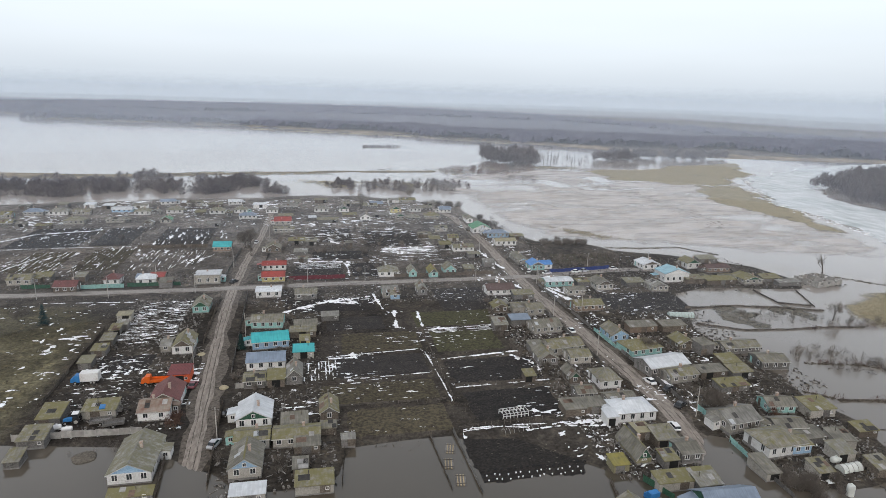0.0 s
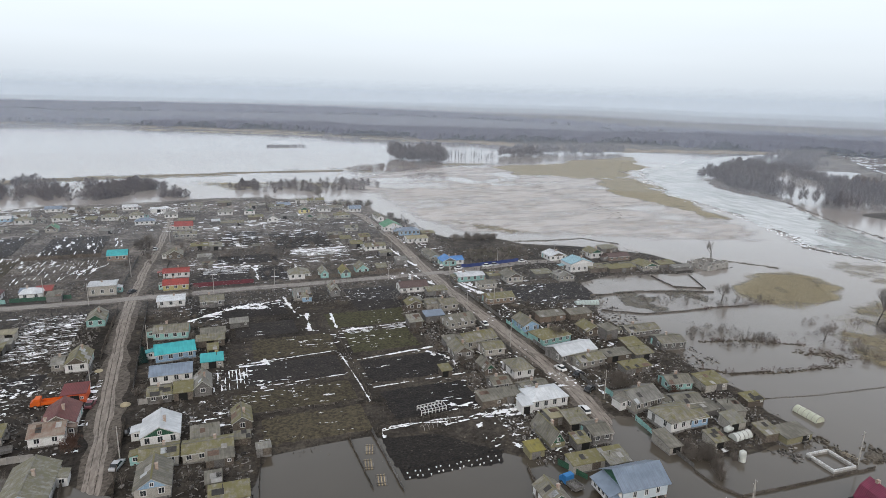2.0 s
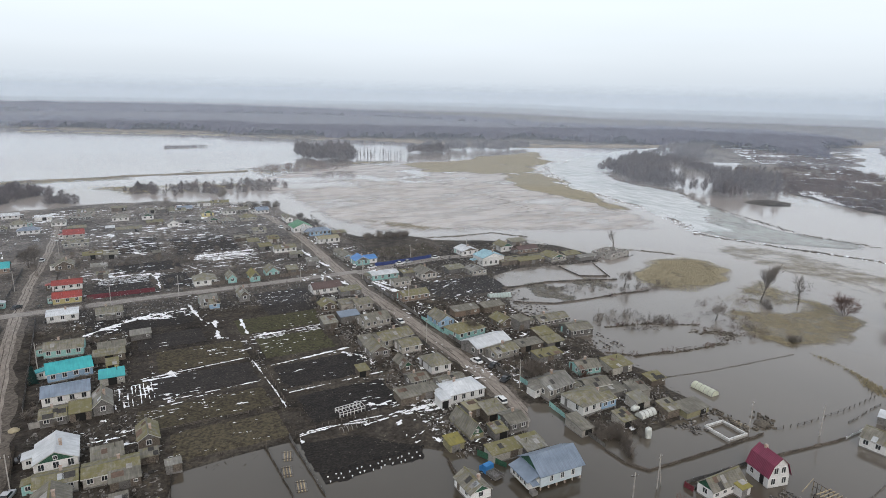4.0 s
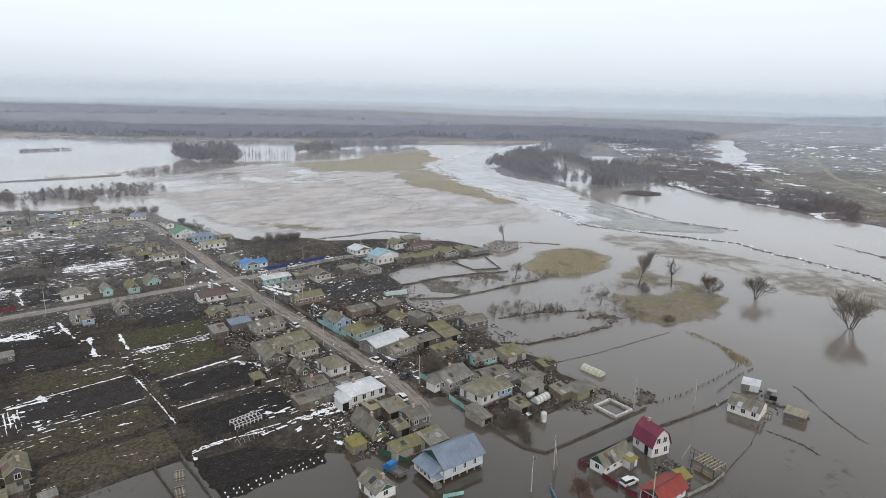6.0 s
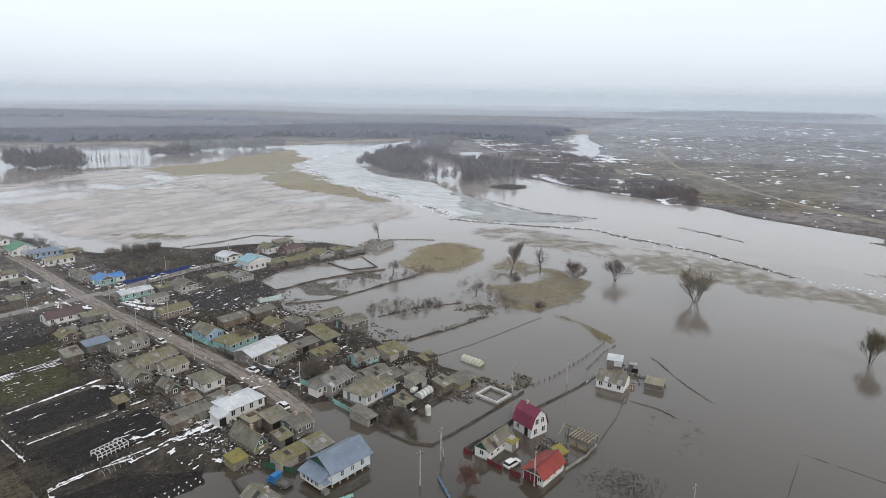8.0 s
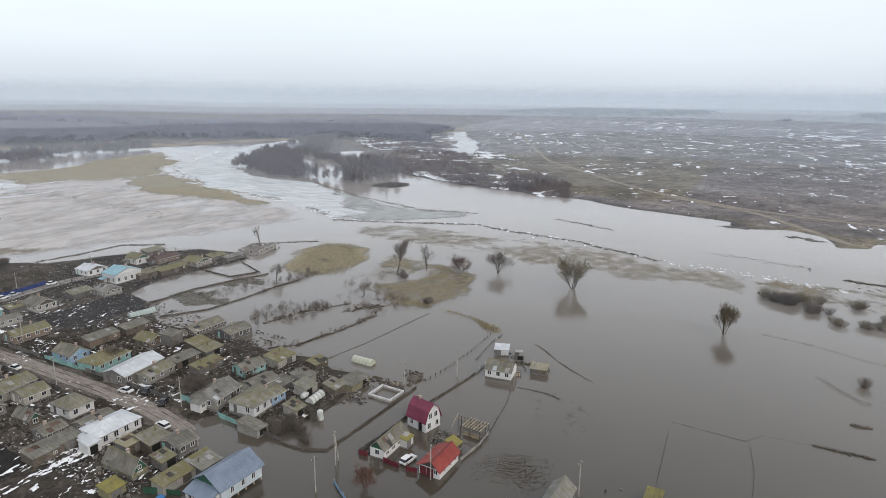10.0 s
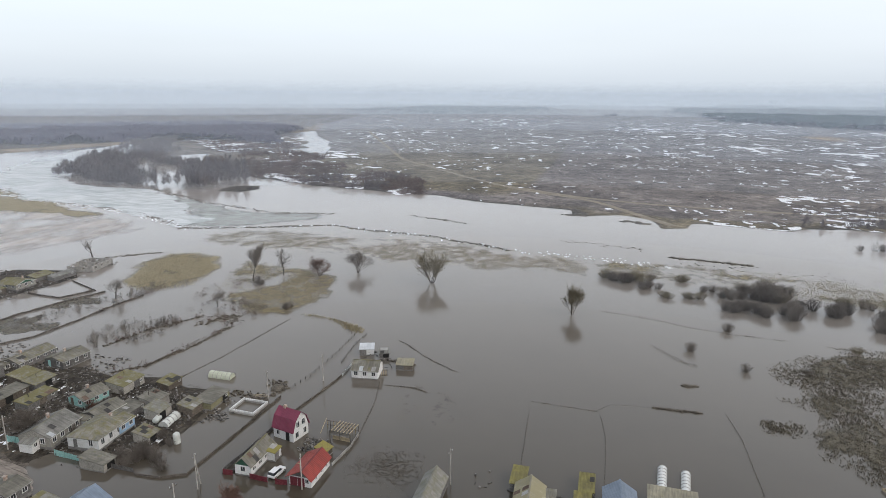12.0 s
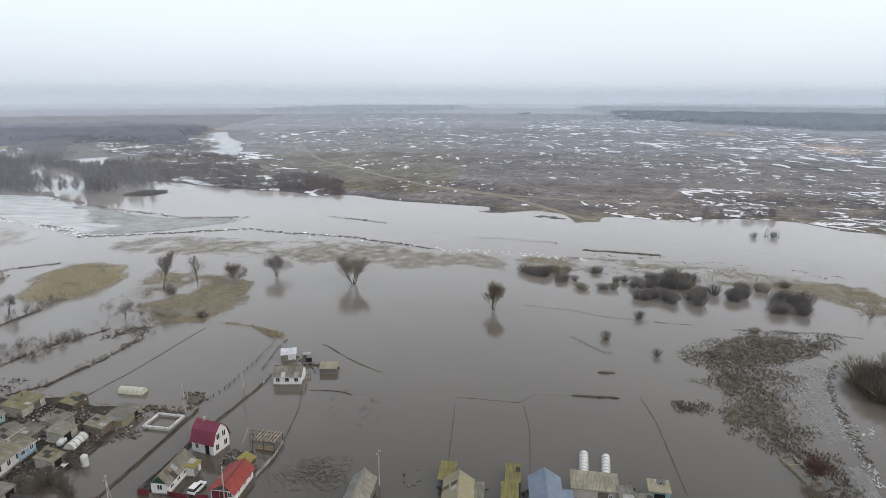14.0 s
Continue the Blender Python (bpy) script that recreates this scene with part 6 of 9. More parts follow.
build(64.7, 200.9, 0, 5.6, 5.9, 2.4, 4.1, "y", "h", "brown", "olive")
build(76.1, 197.5, 5, 6.5, 6.7, 2.5, 4.12, "x", "h", "cream", "olive")
build(72.5, 199.4, 0, 7.8, 4.4, 2.2, 3, "x", "s", "cream", "olive")
build(67.8, 187.8, 0, 7.1, 4.4, 2.2, 3, "x", "s", "grey", "galv")
build(77.9, 213.7, 0, 8.4, 4.4, 2.2, 3, "x", "s", "grey", "olive")
build(66.5, 204.6, 0, 5.0, 3.7, 2, 2.6, "x", "s", "grey", "grey")
# beyond the cross street, east side
build(92.4, 358.0, 0, 4.1, 13.4, 3, 4.02, "y", "h", "white", "grey")
build(92.2, 329.6, 0, 10.9, 11.8, 3.2, 5.92, "y", "h", "white", "green")
build(92.5, 322.2, 0, 3.7, 4.2, 2.6, 4.3, "y", "h", "white", "white")
build(98.2, 316.3, 0, 12.3, 8.4, 3, 4.53, "x", "p", "blue", "galv")
build(97.0, 298.2, 0, 11.5, 7.6, 2.9, 4, "x", "h", "white", "cream")
build(107.2, 309.5, 0, 7.6, 4.4, 2.2, 3, "x", "s", "grey", "olive")
build(172.8, 225.8, 0, 6.6, 5, 2.2, 3.22, "x", "h", "brown", "olive")
build(94.2, 266.5, 0, 5.5, 15.1, 2.2, 3.39, "y", "h", "cream", "olive")
build(97.0, 252.4, 0, 6.9, 7.6, 2.8, 4.67, "y", "h", "teal", "blue")
build(101.1, 253.5, 0, 6.9, 6.7, 2.6, 3.96, "x", "h", "white", "blue")
build(97.5, 227.7, 0, 12.1, 6.7, 2.8, 3.6, "x", "h", "teal", "white")
build(100.0, 216.3, 0, 7.6, 5.9, 2.4, 3.4, "x", "h", "cream", "olive")
build(114.1, 222.4, 0, 7.6, 9.2, 2.8, 4.84, "y", "h", "cream", "olive")
build(109.8, 226.2, 0, 9.8, 4.4, 2.2, 2.8, "x", "s", "grey", "olive")
build(97.2, 199.0, 0, 11.4, 6.7, 2.6, 4.13, "x", "h", "brick", "olive")
build(149.7, 248.5, 0, 9.2, 9.2, 2.8, 4.5, "y", "h", "white", "white")
build(170.2, 247.2, 0, 7.2, 8.4, 3.2, 5.24, "y", "h", "white", "olive")
build(150.2, 229.2, 0, 11.9, 9.2, 4.4, 6.61, "y", "h", "white", "galvteal")
build(183.9, 254.9, 0, 9.9, 5.2, 2.2, 3.2, "x", "s", "grey", "grey")
build(178.4, 239.9, 0, 12.1, 6.7, 2.4, 3.76, "x", "h", "brick", "brown")
build(168.4, 222.7, 0, 14.4, 5.2, 2, 2.8, "x", "s", "brown", "olive")
build(182.1, 222.9, 0, 9.1, 10.1, 2.4, 3.93, "y", "h", "cream", "olive")
build(159.0, 225.0, 0, 12.0, 5.2, 2.2, 3, "x", "s", "brown", "olive")
build(136.3, 217.8, 0, 7.5, 7.6, 2.4, 3.93, "y", "h", "cream", "grey")
build(129.3, 223.7, 0, 8.7, 5.2, 2.2, 3, "x", "s", "grey", "grey")
build(193.1, 222.9, 0, 9.1, 4.4, 1.8, 2.82, "y", "s", "grey", "olive")
build(197.4, 216.8, 0, 11.5, 3.7, 1.6, 2.2, "x", "s", "grey", "grey")

# main street, east side
build(94.4, 171.7, 0, 6.1, 9.2, 2.7, 4.66, "y", "h", "blue", "olive")
build(96.8, 160.0, 8, 11.6, 8.4, 2.7, 4.48, "x", "p", "teal", "olive")
build(96.7, 147.1, 8, 13.9, 8.4, 3, 4.7, "x", "h", "grey", "white")
build(98.2, 140.8, 6, 9.4, 5.9, 2.5, 3.77, "x", "h", "cream", "olive")
build(106.3, 176.1, 0, 10.4, 4.4, 2.2, 3, "x", "s", "brick", "olive")
build(117.1, 175.4, 0, 9.1, 4.4, 2.2, 3, "x", "s", "brown", "olive")
build(112.4, 161.6, 0, 6.2, 7.6, 2.4, 4.1, "y", "h", "brown", "olive")
build(116.0, 156.6, 8, 4.8, 5.2, 3.6, 4.2, "x", "s", "grey", "olive")
build(128.9, 157.6, 0, 12.9, 6.7, 2.3, 3.57, "x", "h", "grey", "olive")
build(130.8, 146.0, -5, 9.1, 7.6, 2.8, 3.99, "x", "h", "grey", "olive")
build(117.4, 146.4, 0, 6.2, 5.2, 2.2, 3.2, "x", "s", "brown", "olive")
build(115.9, 139.6, 0, 6.7, 4.4, 2.4, 3.2, "x", "s", "grey", "olive")
build(108.2, 141.2, 0, 8.7, 4.4, 2.2, 2.8, "x", "s", "brown", "olive")
build(109.0, 133.2, 0, 9.0, 4.4, 1.8, 2.4, "x", "s", "grey", "olive")
build(97.4, 116.6, 7, 9.8, 8.4, 2.8, 4.84, "x", "h", "cream", "grey")
build(113.1, 121.4, -8, 7.4, 5.9, 2.4, 3.76, "x", "h", "teal", "olive")
build(121.6, 118.1, 0, 7.7, 5.9, 2.4, 3.42, "x", "s", "cream", "olive")
build(107.7, 111.8, -5, 7.8, 5.9, 2.4, 3.59, "x", "h", "grey", "olive")
build(100.0, 105.8, 4, 10.6, 8.4, 3, 4.7, "x", "p", "white", "olive")
build(103.9, 105.0, 0, 4.9, 6.7, 2.6, 3.62, "x", "h", "blue", "olive")
build(115.9, 104.6, -8, 5.2, 5.2, 2.2, 3, "x", "s", "cream", "olive")
build(125.7, 107.9, 0, 5.5, 3.7, 1.8, 2.6, "x", "s", "brown", "olive")
build(111.5, 99.9, 0, 4.7, 4.4, 2.2, 3.2, "x", "s", "cream", "grey")
build(115.8, 94.1, 0, 4.6, 4.4, 2, 3, "x", "s", "brown", "olive")
build(121.3, 92.1, 0, 8.1, 5.2, 2, 2.6, "x", "s", "olivewall", "olive")
build(91.2, 98.1, 0, 3.5, 6.7, 2, 3, "x", "s", "cream", "olive")
build(102.2, 95.3, 0, 3.9, 4.4, 1.8, 2.8, "x", "s", "cream", "olive")
build(110.6, 107.7, 0, 6.7, 5.2, 1.6, 2, "x", "s", "grey", "olive")
# near, street's south end
build(72.1, 97.0, -1, 13.8, 3.7, 2.3, 3, "x", "s", "cream", "olive")
build(75.6, 95.1, 0, 5.3, 3.7, 2.3, 3.2, "x", "s", "grey", "grey")
build(67.3, 109.0, 0, 3.6, 10.1, 1.6, 4.49, "y", "h", "olivewall", "olive")
build(77.9, 106.4, 0, 5.1, 6.7, 2.6, 3.6, "x", "h", "grey", "olive")
build(76.0, 111.7, -3, 5.6, 5.9, 2.4, 3.2, "x", "s", "brown", "olive")
build(72.4, 103.9, 0, 3.6, 3.7, 2, 2.8, "x", "s", "grey", "olive")
build(57.0, 89.4, 0, 4.8, 6.7, 2.4, 4.1, "y", "h", "white", "olive")
build(72.3, 114.9, 0, 3.9, 4.4, 2.4, 2.6, "x", "s", "grey", "cream")
# flooded farmsteads
build(101.0, 67.5, 0, 9.8, 4.0, 2.6, 4.6, "x", "h", "white", "olive", "darkgreen", chimney=False)
build(103.7, 65.0, 0, 2.8, 2.6, 2.3, 2.8, "x", "s", "white", "yellow")
build(107.6, 55.1, -12, 2.9, 2.6, 1.7, 2.5, "x", "s", "brown", "yellow")
build(146.9, 61.0, -82, 7.7, 6.7, 2.8, 4.84, "x", "h", "white", "olive")
build(160.2, 66.4, -71, 4.3, 3.7, 2.2, 2.8, "x", "s", "white", "white")
build(159.2, 60.7, -68, 3.0, 3, 1.8, 2.4, "x", "s", "grey", "grey")
build(153.5, 52.2, -82, 4.8, 3.7, 1.8, 2.4, "x", "s", "brown", "cream")
build(97.6, 29.1, -90, 4.6, 14, 2.5, 4.7, "y", "h", "grey", "grey", chimney=False)
build(99.2, 10.4, -87, 5.9, 14, 2.7, 5.0, "y", "h", "cream", "cream", chimney=False)
build(100.5, 6.6, -87, 1.8, 10, 2.2, 2.7, "x", "s", "grey", "olive")
build(102.6, -5.9, -87, 6.2, 12.4, 2.9, 5.2, "y", "h", "white", "galv", chimney=False)
build(103.0, -9.8, -87, 2.0, 3.6, 2.3, 2.8, "x", "s", "white", "galv")
build(108.3, -15.2, -92, 9.2, 5.4, 2.5, 3.2, "x", "s", "cream", "cream")
build(105.6, -20.7, -88, 2.8, 4.0, 2.3, 2.9, "x", "s", "cream", "olive")
build(109.9, 0.4, -90, 2.9, 6.2, 1.9, 2.3, "x", "s", "grey", "yellow")
build(103.9, 0.9, -88, 3.2, 5.0, 1.9, 2.4, "x", "s", "grey", "yellow")
build(108.3, -27.2, -92, 4.0, 3.4, 2.6, 3.2, "x", "s", "teal", "cream")
build(103.5, -24.0, -88, 3.0, 4.4, 2.2, 2.8, "x", "s", "grey", "olive")
build(108.5, 13.4, -90, 3.0, 6.0, 2.1, 2.6, "x", "s", "grey", "yellow")


# the two-storey gambrel house in the flood
def gambrel_house(x, y, w, d):
    ob = tagged(new("house"), "two-storey white brick house with a maroon gambrel roof, flooded", "house", "village buildings")
    ob.matrix_basis = pose(x, y, 0.0, 0, 0, -13)
    x0, x1, y0, y1, e, k, t = -w / 2, w / 2, -d / 2, d / 2, 2.6, 4.9, 6.4
    g = Geo()
    g.box(x0, x1, y0, y1, -0.8, e)
    part("wall", g, WALLS["white"], ob)
    for a, b in ((y0, y0 + 0.12), (y1 - 0.12, y1)):
        g = Geo()
        shape = [(x0, e), (x1, e), (x1 * 0.68, k), (0.1, t), (-0.1, t), (x0 * 0.68, k)]
        front, back = [(u, a, v) for u, v in shape], [(u, b, v) for u, v in shape]
        n = len(shape)
        g.v = front + back
        g.f = [tuple(range(n)), tuple(reversed(range(n, 2 * n)))] + [(i, n + i, n + (i + 1) % n, (i + 1) % n) for i in range(n)]
        part("gable", g, WALLS["white"], ob)
    o = 0.35
    for s in (-1, 1):
        for (ua, va), (ub, vb), nm in (((x1 + 0.3, e - 0.2), (x1 * 0.68 + 0.05, k + 0.1), "lower_slope"), ((x1 * 0.68 + 0.05, k + 0.1), (0, t + 0.12), "upper_slope")):
            g = Geo()
            q = [(s * ua, y0 - o, va), (s * ua, y1 + o, va), (s * ub, y1 + o, vb), (s * ub, y0 - o, vb)]
            if s < 0:
                q = q[::-1]
            slab(g, *q)
            me = g.mesh(nm)
            slope_uv(me)
            part(nm, me, ROOFS["maroon"], ob)
    for u, v in ((-1.3, 0.7), (1.3, 0.7), (-0.9, 3.0), (0.9, 3.0)):
        window(ob, u, y0, v, 0.9, 1.3, 0)
    window(ob, x0, 1.5, 0.9, 0.8, 1.1, -90)
    g = Geo()
    g.box(-0.5, 0.5, -0.06, 0.03, 0.05, 2.1)
    part("door", g, M_DARK, ob, "dark doorway", pose(x0, -1.2, 0, 0, 0, -90))
    g = Geo()
    g.box(-0.3, 0.3, 1.0, 1.6, 4.8, 7.0)
    part("chimney", g, M_CHIMNEY, ob)


gambrel_house(113.2, 65.9, 5.0, 5.7)


def red_house():
    """The low red-roofed house of the flooded farm: its north slope runs far down over an open side."""
    ob = tagged(new("house"), "low white house under a broad red metal roof, flooded", "house", "village buildings")
    ob.matrix_basis = pose(100.0, 53.8, 0, 0, 0, -1)
    x0, x1, south, crest, north = -3.7, 4.2, -1.5, 0.2, 3.3
    g = Geo()
    g.solid([(a, b, -0.8) for a, b in ((x0, south), (x1, south), (x1, north), (x0, north))], [(x0, south, 2.1), (x1, south, 2.1), (x1, north, 2.1), (x0, north, 2.1)])
    part("wall", g, WALLS["white"], ob)
    for a, m, text in ((x0, WALLS["grey"], "weathered board gable"), (x1 - 0.1, WALLS["white"], "")):
        g = Geo()
        g.solid([(a, south, 2.1), (a + 0.1, south, 2.1), (a + 0.1, north, 2.1), (a, north, 2.1)], [(a, crest - 0.05, 3.65), (a + 0.1, crest - 0.05, 3.65), (a + 0.1, crest + 0.05, 3.65), (a, crest + 0.05, 3.65)])
        part("gable", g, m, ob, text)
    for a, b, za, zb, side in ((south - 0.4, crest, 1.85, 3.9, 1), (north + 0.5, crest, 2.1, 3.9, -1)):
        g = Geo()
        q = [(x0 - 0.7, a, za), (x1 + 0.4, a, za), (x1 + 0.4, b, zb), (x0 - 0.7, b, zb)]
        slab(g, *(q if side > 0 else q[::-1]))
        me = g.mesh("roof_slope")
        slope_uv(me)
        part("roof_slope", me, ROOFS["red"], ob)
    g = Geo()
    g.box(x0 - 0.72, x1 + 0.42, crest - 0.15, crest + 0.15, 3.84, 3.95)
    part("ridge_cap", g, ROOFS["crimson"], ob)
    for v in (0.7, 2.3):
        g = Geo()
        g.box(-0.75, 0.75, -0.07, 0.03, -0.4, 1.9)
        part("gate_leaf", g, WALLS["darkred"], ob, "dark red sheet gate", pose(x0, v, 0, 0, 0, -90))
    window(ob, x0, -0.6, 0.9, 0.7, 0.9, -90)
    for u in (-1.8, 0.6, 2.8):
        window(ob, u, south, 0.8, 0.6, 0.8, 0)
    for k, (u, v) in enumerate(((-2.2, 1.6), (-0.8, 2.3))):
        g = Geo()
        z = 3.9 - (v - crest) * 0.5
        g.box(-0.9, 0.9, -0.06, 0.06, 0.02, 0.1)
        part("plank", g, M_WOOD, ob, "", pose(u, v, z, -26, 0, 30 + 60 * k))



def ruin():
    """Roofless walls of pale blocks out in the flood, with empty window openings."""
    ob = tagged(new("ruin"), "roofless ruin of pale concrete blocks in the flood", "ruin")
    ob.matrix_basis = pose(214.5, 219.0, 0, 0, 0, 12)
    r = random.Random(5)
    for x0, y0, x1, y1 in ((-7.5, -5.5, 7.5, -5.5), (7.5, -5.5, 7.5, 5.5), (7.5, 5.5, -7.5, 5.5), (-7.5, 5.5, -7.5, -5.5), (0.5, -5.2, 0.5, 5.2)):
        long = math.hypot(x1 - x0, y1 - y0)
        n = int(long / 1.5)
        for i in range(n):
            a, b = i / n, (i + 1) / n - 0.002
            top = 2.5 + r.uniform(-0.5, 0.15)
            sill = 1.0 if i % 3 == 1 else top
            m = pose(x0, y0, 0, 0, 0, math.degrees(math.atan2(y1 - y0, x1 - x0)))
            g = Geo()
            g.box(a * long, b * long, -0.2, 0.2, -0.8, sill, m)
            if sill < top:
                g.box(a * long, b * long, -0.2, 0.2, top - 0.45, top, m)
            part("wall_panel", g, M_CONCRETE, ob)


ruin()

red_house()

# ---- fences ----
fence_meshes = {}


def fence(pts, high, mat, label, style="board", span=2.4):
    """A fence: posts and panels along a line. style: board, slab, wire or rail."""
    ob = tagged(new("fence"), label, "fence", "fences")
    ob.matrix_basis = pose(pts[0][0], pts[0][1], 0)
    r = random.Random(int(pts[0][0] * 7 + pts[0][1] * 13))
    key = (high, style, mat.name)
    if key not in fence_meshes:
        p, q = Geo(), Geo()
        q.box(-0.07, 0.07, -0.07, 0.07, -0.9, high + 0.08)
        if style == "slab":
            p.box(0.05, span - 0.05, -0.04, 0.04, 0.02, high)
        elif style == "board":
            n = 8
            prev = None
            pts2 = []
            for i in range(n):
                a = 0.04 + (span - 0.08) * i / n
                b = a + (span - 0.08) / n
                pts2 += [(a, 0.0 if i % 2 else 0.03), (b, 0.0 if i % 2 else 0.03)]
            for (a, u), (b, v) in zip(pts2, pts2[1:]):
                k = len(p.v)
                p.v += [(a, u, -0.2), (b, v, -0.2), (b, v, high), (a, u, high)]
                p.f.append((k, k + 1, k + 2, k + 3))
        else:
            for z in ((high * 0.45, high * 0.9) if style == "rail" else (high * 0.5, high * 0.95)):
                t = 0.05 if style == "rail" else 0.02
                p.box(0, span, -t * 0.6, t * 0.6, z - t, z + t)
        fence_meshes[key] = (p.mesh("panel"), q.mesh("post"))
    panel, post = fence_meshes[key]
    for (ax, ay), (bx, by) in zip(pts, pts[1:]):
        long = math.hypot(bx - ax, by - ay)
        n = max(1, round(long / span))
        turn = math.degrees(math.atan2(by - ay, bx - ax))
        for i in range(n):
            x, y = ax + (bx - ax) * i / n, ay + (by - ay) * i / n
            z = max(at(x, y), -0.35)
            m = pose(x - pts[0][0], y - pts[0][1], z + r.gauss(0, 0.04), r.gauss(0, 2.5), r.gauss(0, 1.0), turn + r.gauss(0, 1.5)) @ Matrix.Diagonal((long / n / span, 1, 1, 1))
            part("post", post, mat if style in ("board", "slab") else M_OLDWOOD, ob, "", pose(x - pts[0][0], y - pts[0][1], z, r.gauss(0, 3), r.gauss(0, 3), turn))
            if style in ("board", "slab") or r.random() < 0.8:
                part("panel", panel, mat, ob, "", m)
    return ob


GREY_FENCE = "weathered grey board fence"
fence([(130, 180), (143, 172), (159, 170.5), (172, 170.5), (188, 168.5)], 0.9, M_OLDWOOD, "dark old garden fence standing in the flood")
fence([(135, 195), (157, 195), (172, 191), (187, 185.5)], 1.0, M_OLDWOOD, "dark old garden fence standing in the flood")
fence([(177, 212), (176, 196), (186.5, 191)], 1.0, M_OLDWOOD, "grey plank fence round a flooded plot")
fence([(195, 209), (187, 190)], 0.9, M_OLDWOOD, "grey plank fence round a flooded plot")
fence([(147, 140.5), (157, 138.5), (167, 135)], 0.7, M_OLDWOOD, "row of old stakes in the flood", "wire")
fence([(134, 123), (147, 121)], 0.8, M_OLDWOOD, "dark half-sunken board fence")
fence([(150.5, 121.5), (168, 119)], 0.5, M_OLDWOOD, "fallen rails floating in the flood", "rail")
fence([(131, 109), (147, 106), (180, 102.7)], 0.3, M_OLDWOOD, "fence almost wholly under water", "rail")
fence([(133, 77), (141.5, 75.5), (157, 75), (172, 75.5), (176, 80)], 1.1, M_OLDWOOD, "leaning stakes with wire in the flood", "wire")
fence([(122.7, 70), (136, 68.2), (144, 67.2)], 0.9, M_OLDWOOD, "dark board fence in the flood")
fence([(144, 67.2), (152, 67.4)], 1.0, WALLS["white"], "whitewashed board fence in the flood")
fence([(152, 71), (166, 72.5), (176, 72)], 0.9, WALLS["grey"], "pale rail along a sunken fence", "rail")
fence([(90.6, 88.6), (91, 83), (93.4, 78.6), (104, 78), (114.2, 77.6), (128.5, 77.1)], 0.9, M_OLDWOOD, "dark woven fence standing in the flood")
fence([(143, 56), (132, 53), (120, 51.5), (106, 50)], 0.7, M_OLDWOOD, "broken fence line in the flood", "wire", 1.6)
fence([(115, 14), (138.5, 15.3)], 0.55, M_OLDWOOD, "short stakes of a sunken garden fence", "wire", 1.3)
fence([(143.5, 15.2), (142.7, -0.5), (147.5, -4), (148.3, -15)], 0.4, M_OLDWOOD, "wire fence line just above water", "rail")
fence([(148.9, -31), (138, -32.5), (110, -33)], 0.55, M_OLDWOOD, "short stakes of a sunken garden fence", "wire", 1.3)
fence([(140, -1.7), (130, -3), (110, -3)], 0.5, M_OLDWOOD, "short stakes of a sunken garden fence", "wire", 1.3)
fence([(92.9, 123.8), (93.2, 115)], 1.5, WALLS["teal"], "turquoise painted street fence")
fence([(92, 110), (91.4, 98)], 1.5, WALLS["teal"], "turquoise painted street fence leaning over water")
fence([(91.4, 97.5), (91.4, 89.5)], 1.4, WALLS["grey"], GREY_FENCE)
fence([(-64, 135.2), (-37.5, 133.8)], 1.6, M_CONCRETE, "grey concrete panel fence at the water's edge", "slab")
fence([(-20, 152.6), (-7.5, 153)], 1.5, M_CONCRETE, "pale concrete panel fence", "slab")
fence([(-9.4, 246.8), (13, 247.2)], 1.7, WALLS["darkred"], "dark red sheet metal fence on the street", "slab")
fence([(33, 246), (55, 246), (76, 246.4)], 1.5, WALLS["brown"], "dark board fence along the cross street")
fence([(-106, 246.8), (-96, 246.5)], 1.5, WALLS["darkgreen"], "dark green painted street fence")
fence([(-85, 244), (-70, 244.5)], 1.6, WALLS["teal"], "turquoise painted street fence")
fence([(-69, 245), (-50, 245)], 1.5, WALLS["darkgreen"], "dark green painted street fence")
fence([(101.4, 245.5), (116, 246.5), (131, 248.5)], 1.6, material("deep_blue_sheet", (0.03, 0.05, 0.17), 0.5, (0.025, 0.04, 0.14), 1.5), "deep blue sheet metal fence", "slab")
fence([(-32.9, 155), (-31.5, 140)], 1.7, WALLS["white"], "whitewashed board fence along the street")
fence([(-30, 110), (-31, 128)], 1.7, WALLS["brown"], "dark board fence beside the flooded street")
fence([(30.5, 124), (31.3, 101)], 1.1, WALLS["grey"], GREY_FENCE)
fence([(25, 123.5), (25.7, 103)], 0.9, M_OLDWOOD, GREY_FENCE)
fence([(6, 122.2), (4.6, 108)], 0.9, M_OLDWOOD, "dark brushwood garden fence")
fence([(35.7, 144.5), (61, 146)], 0.7, M_OLDWOOD, "low wooden garden rail", "rail")
fence([(32, 124.5), (59, 126)], 0.9, M_OLDWOOD, "low grey garden fence", "wire", 1.6)
fence([(5.5, 139), (32, 138.5)], 0.7, M_OLDWOOD, "low wooden garden rail", "rail")
fence([(34, 138), (34, 186)], 0.9, M_OLDWOOD, "stakes and wire between gardens", "wire", 2.0)
fence([(-60, 143.5), (-68, 137)], 0.9, M_OLDWOOD, "rough wire field fence", "wire")
fence([(-64, 150), (-64, 200)], 1.0, M_OLDWOOD, "rough fence between yards and meadow")
fence([(-104, 232), (-50, 231)], 0.9, M_OLDWOOD, "thin stake fence along the meadow", "wire", 2.0)
fence([(-33.5, 168), (-33.5, 180)], 1.6, WALLS["grey"], GREY_FENCE)
fence([(-32.5, 184), (-33, 226)], 1.5, WALLS["brown"], "dark board street fence")
fence([(-21, 112), (-22, 146)], 1.4, WALLS["brown"], "dark board street fence")
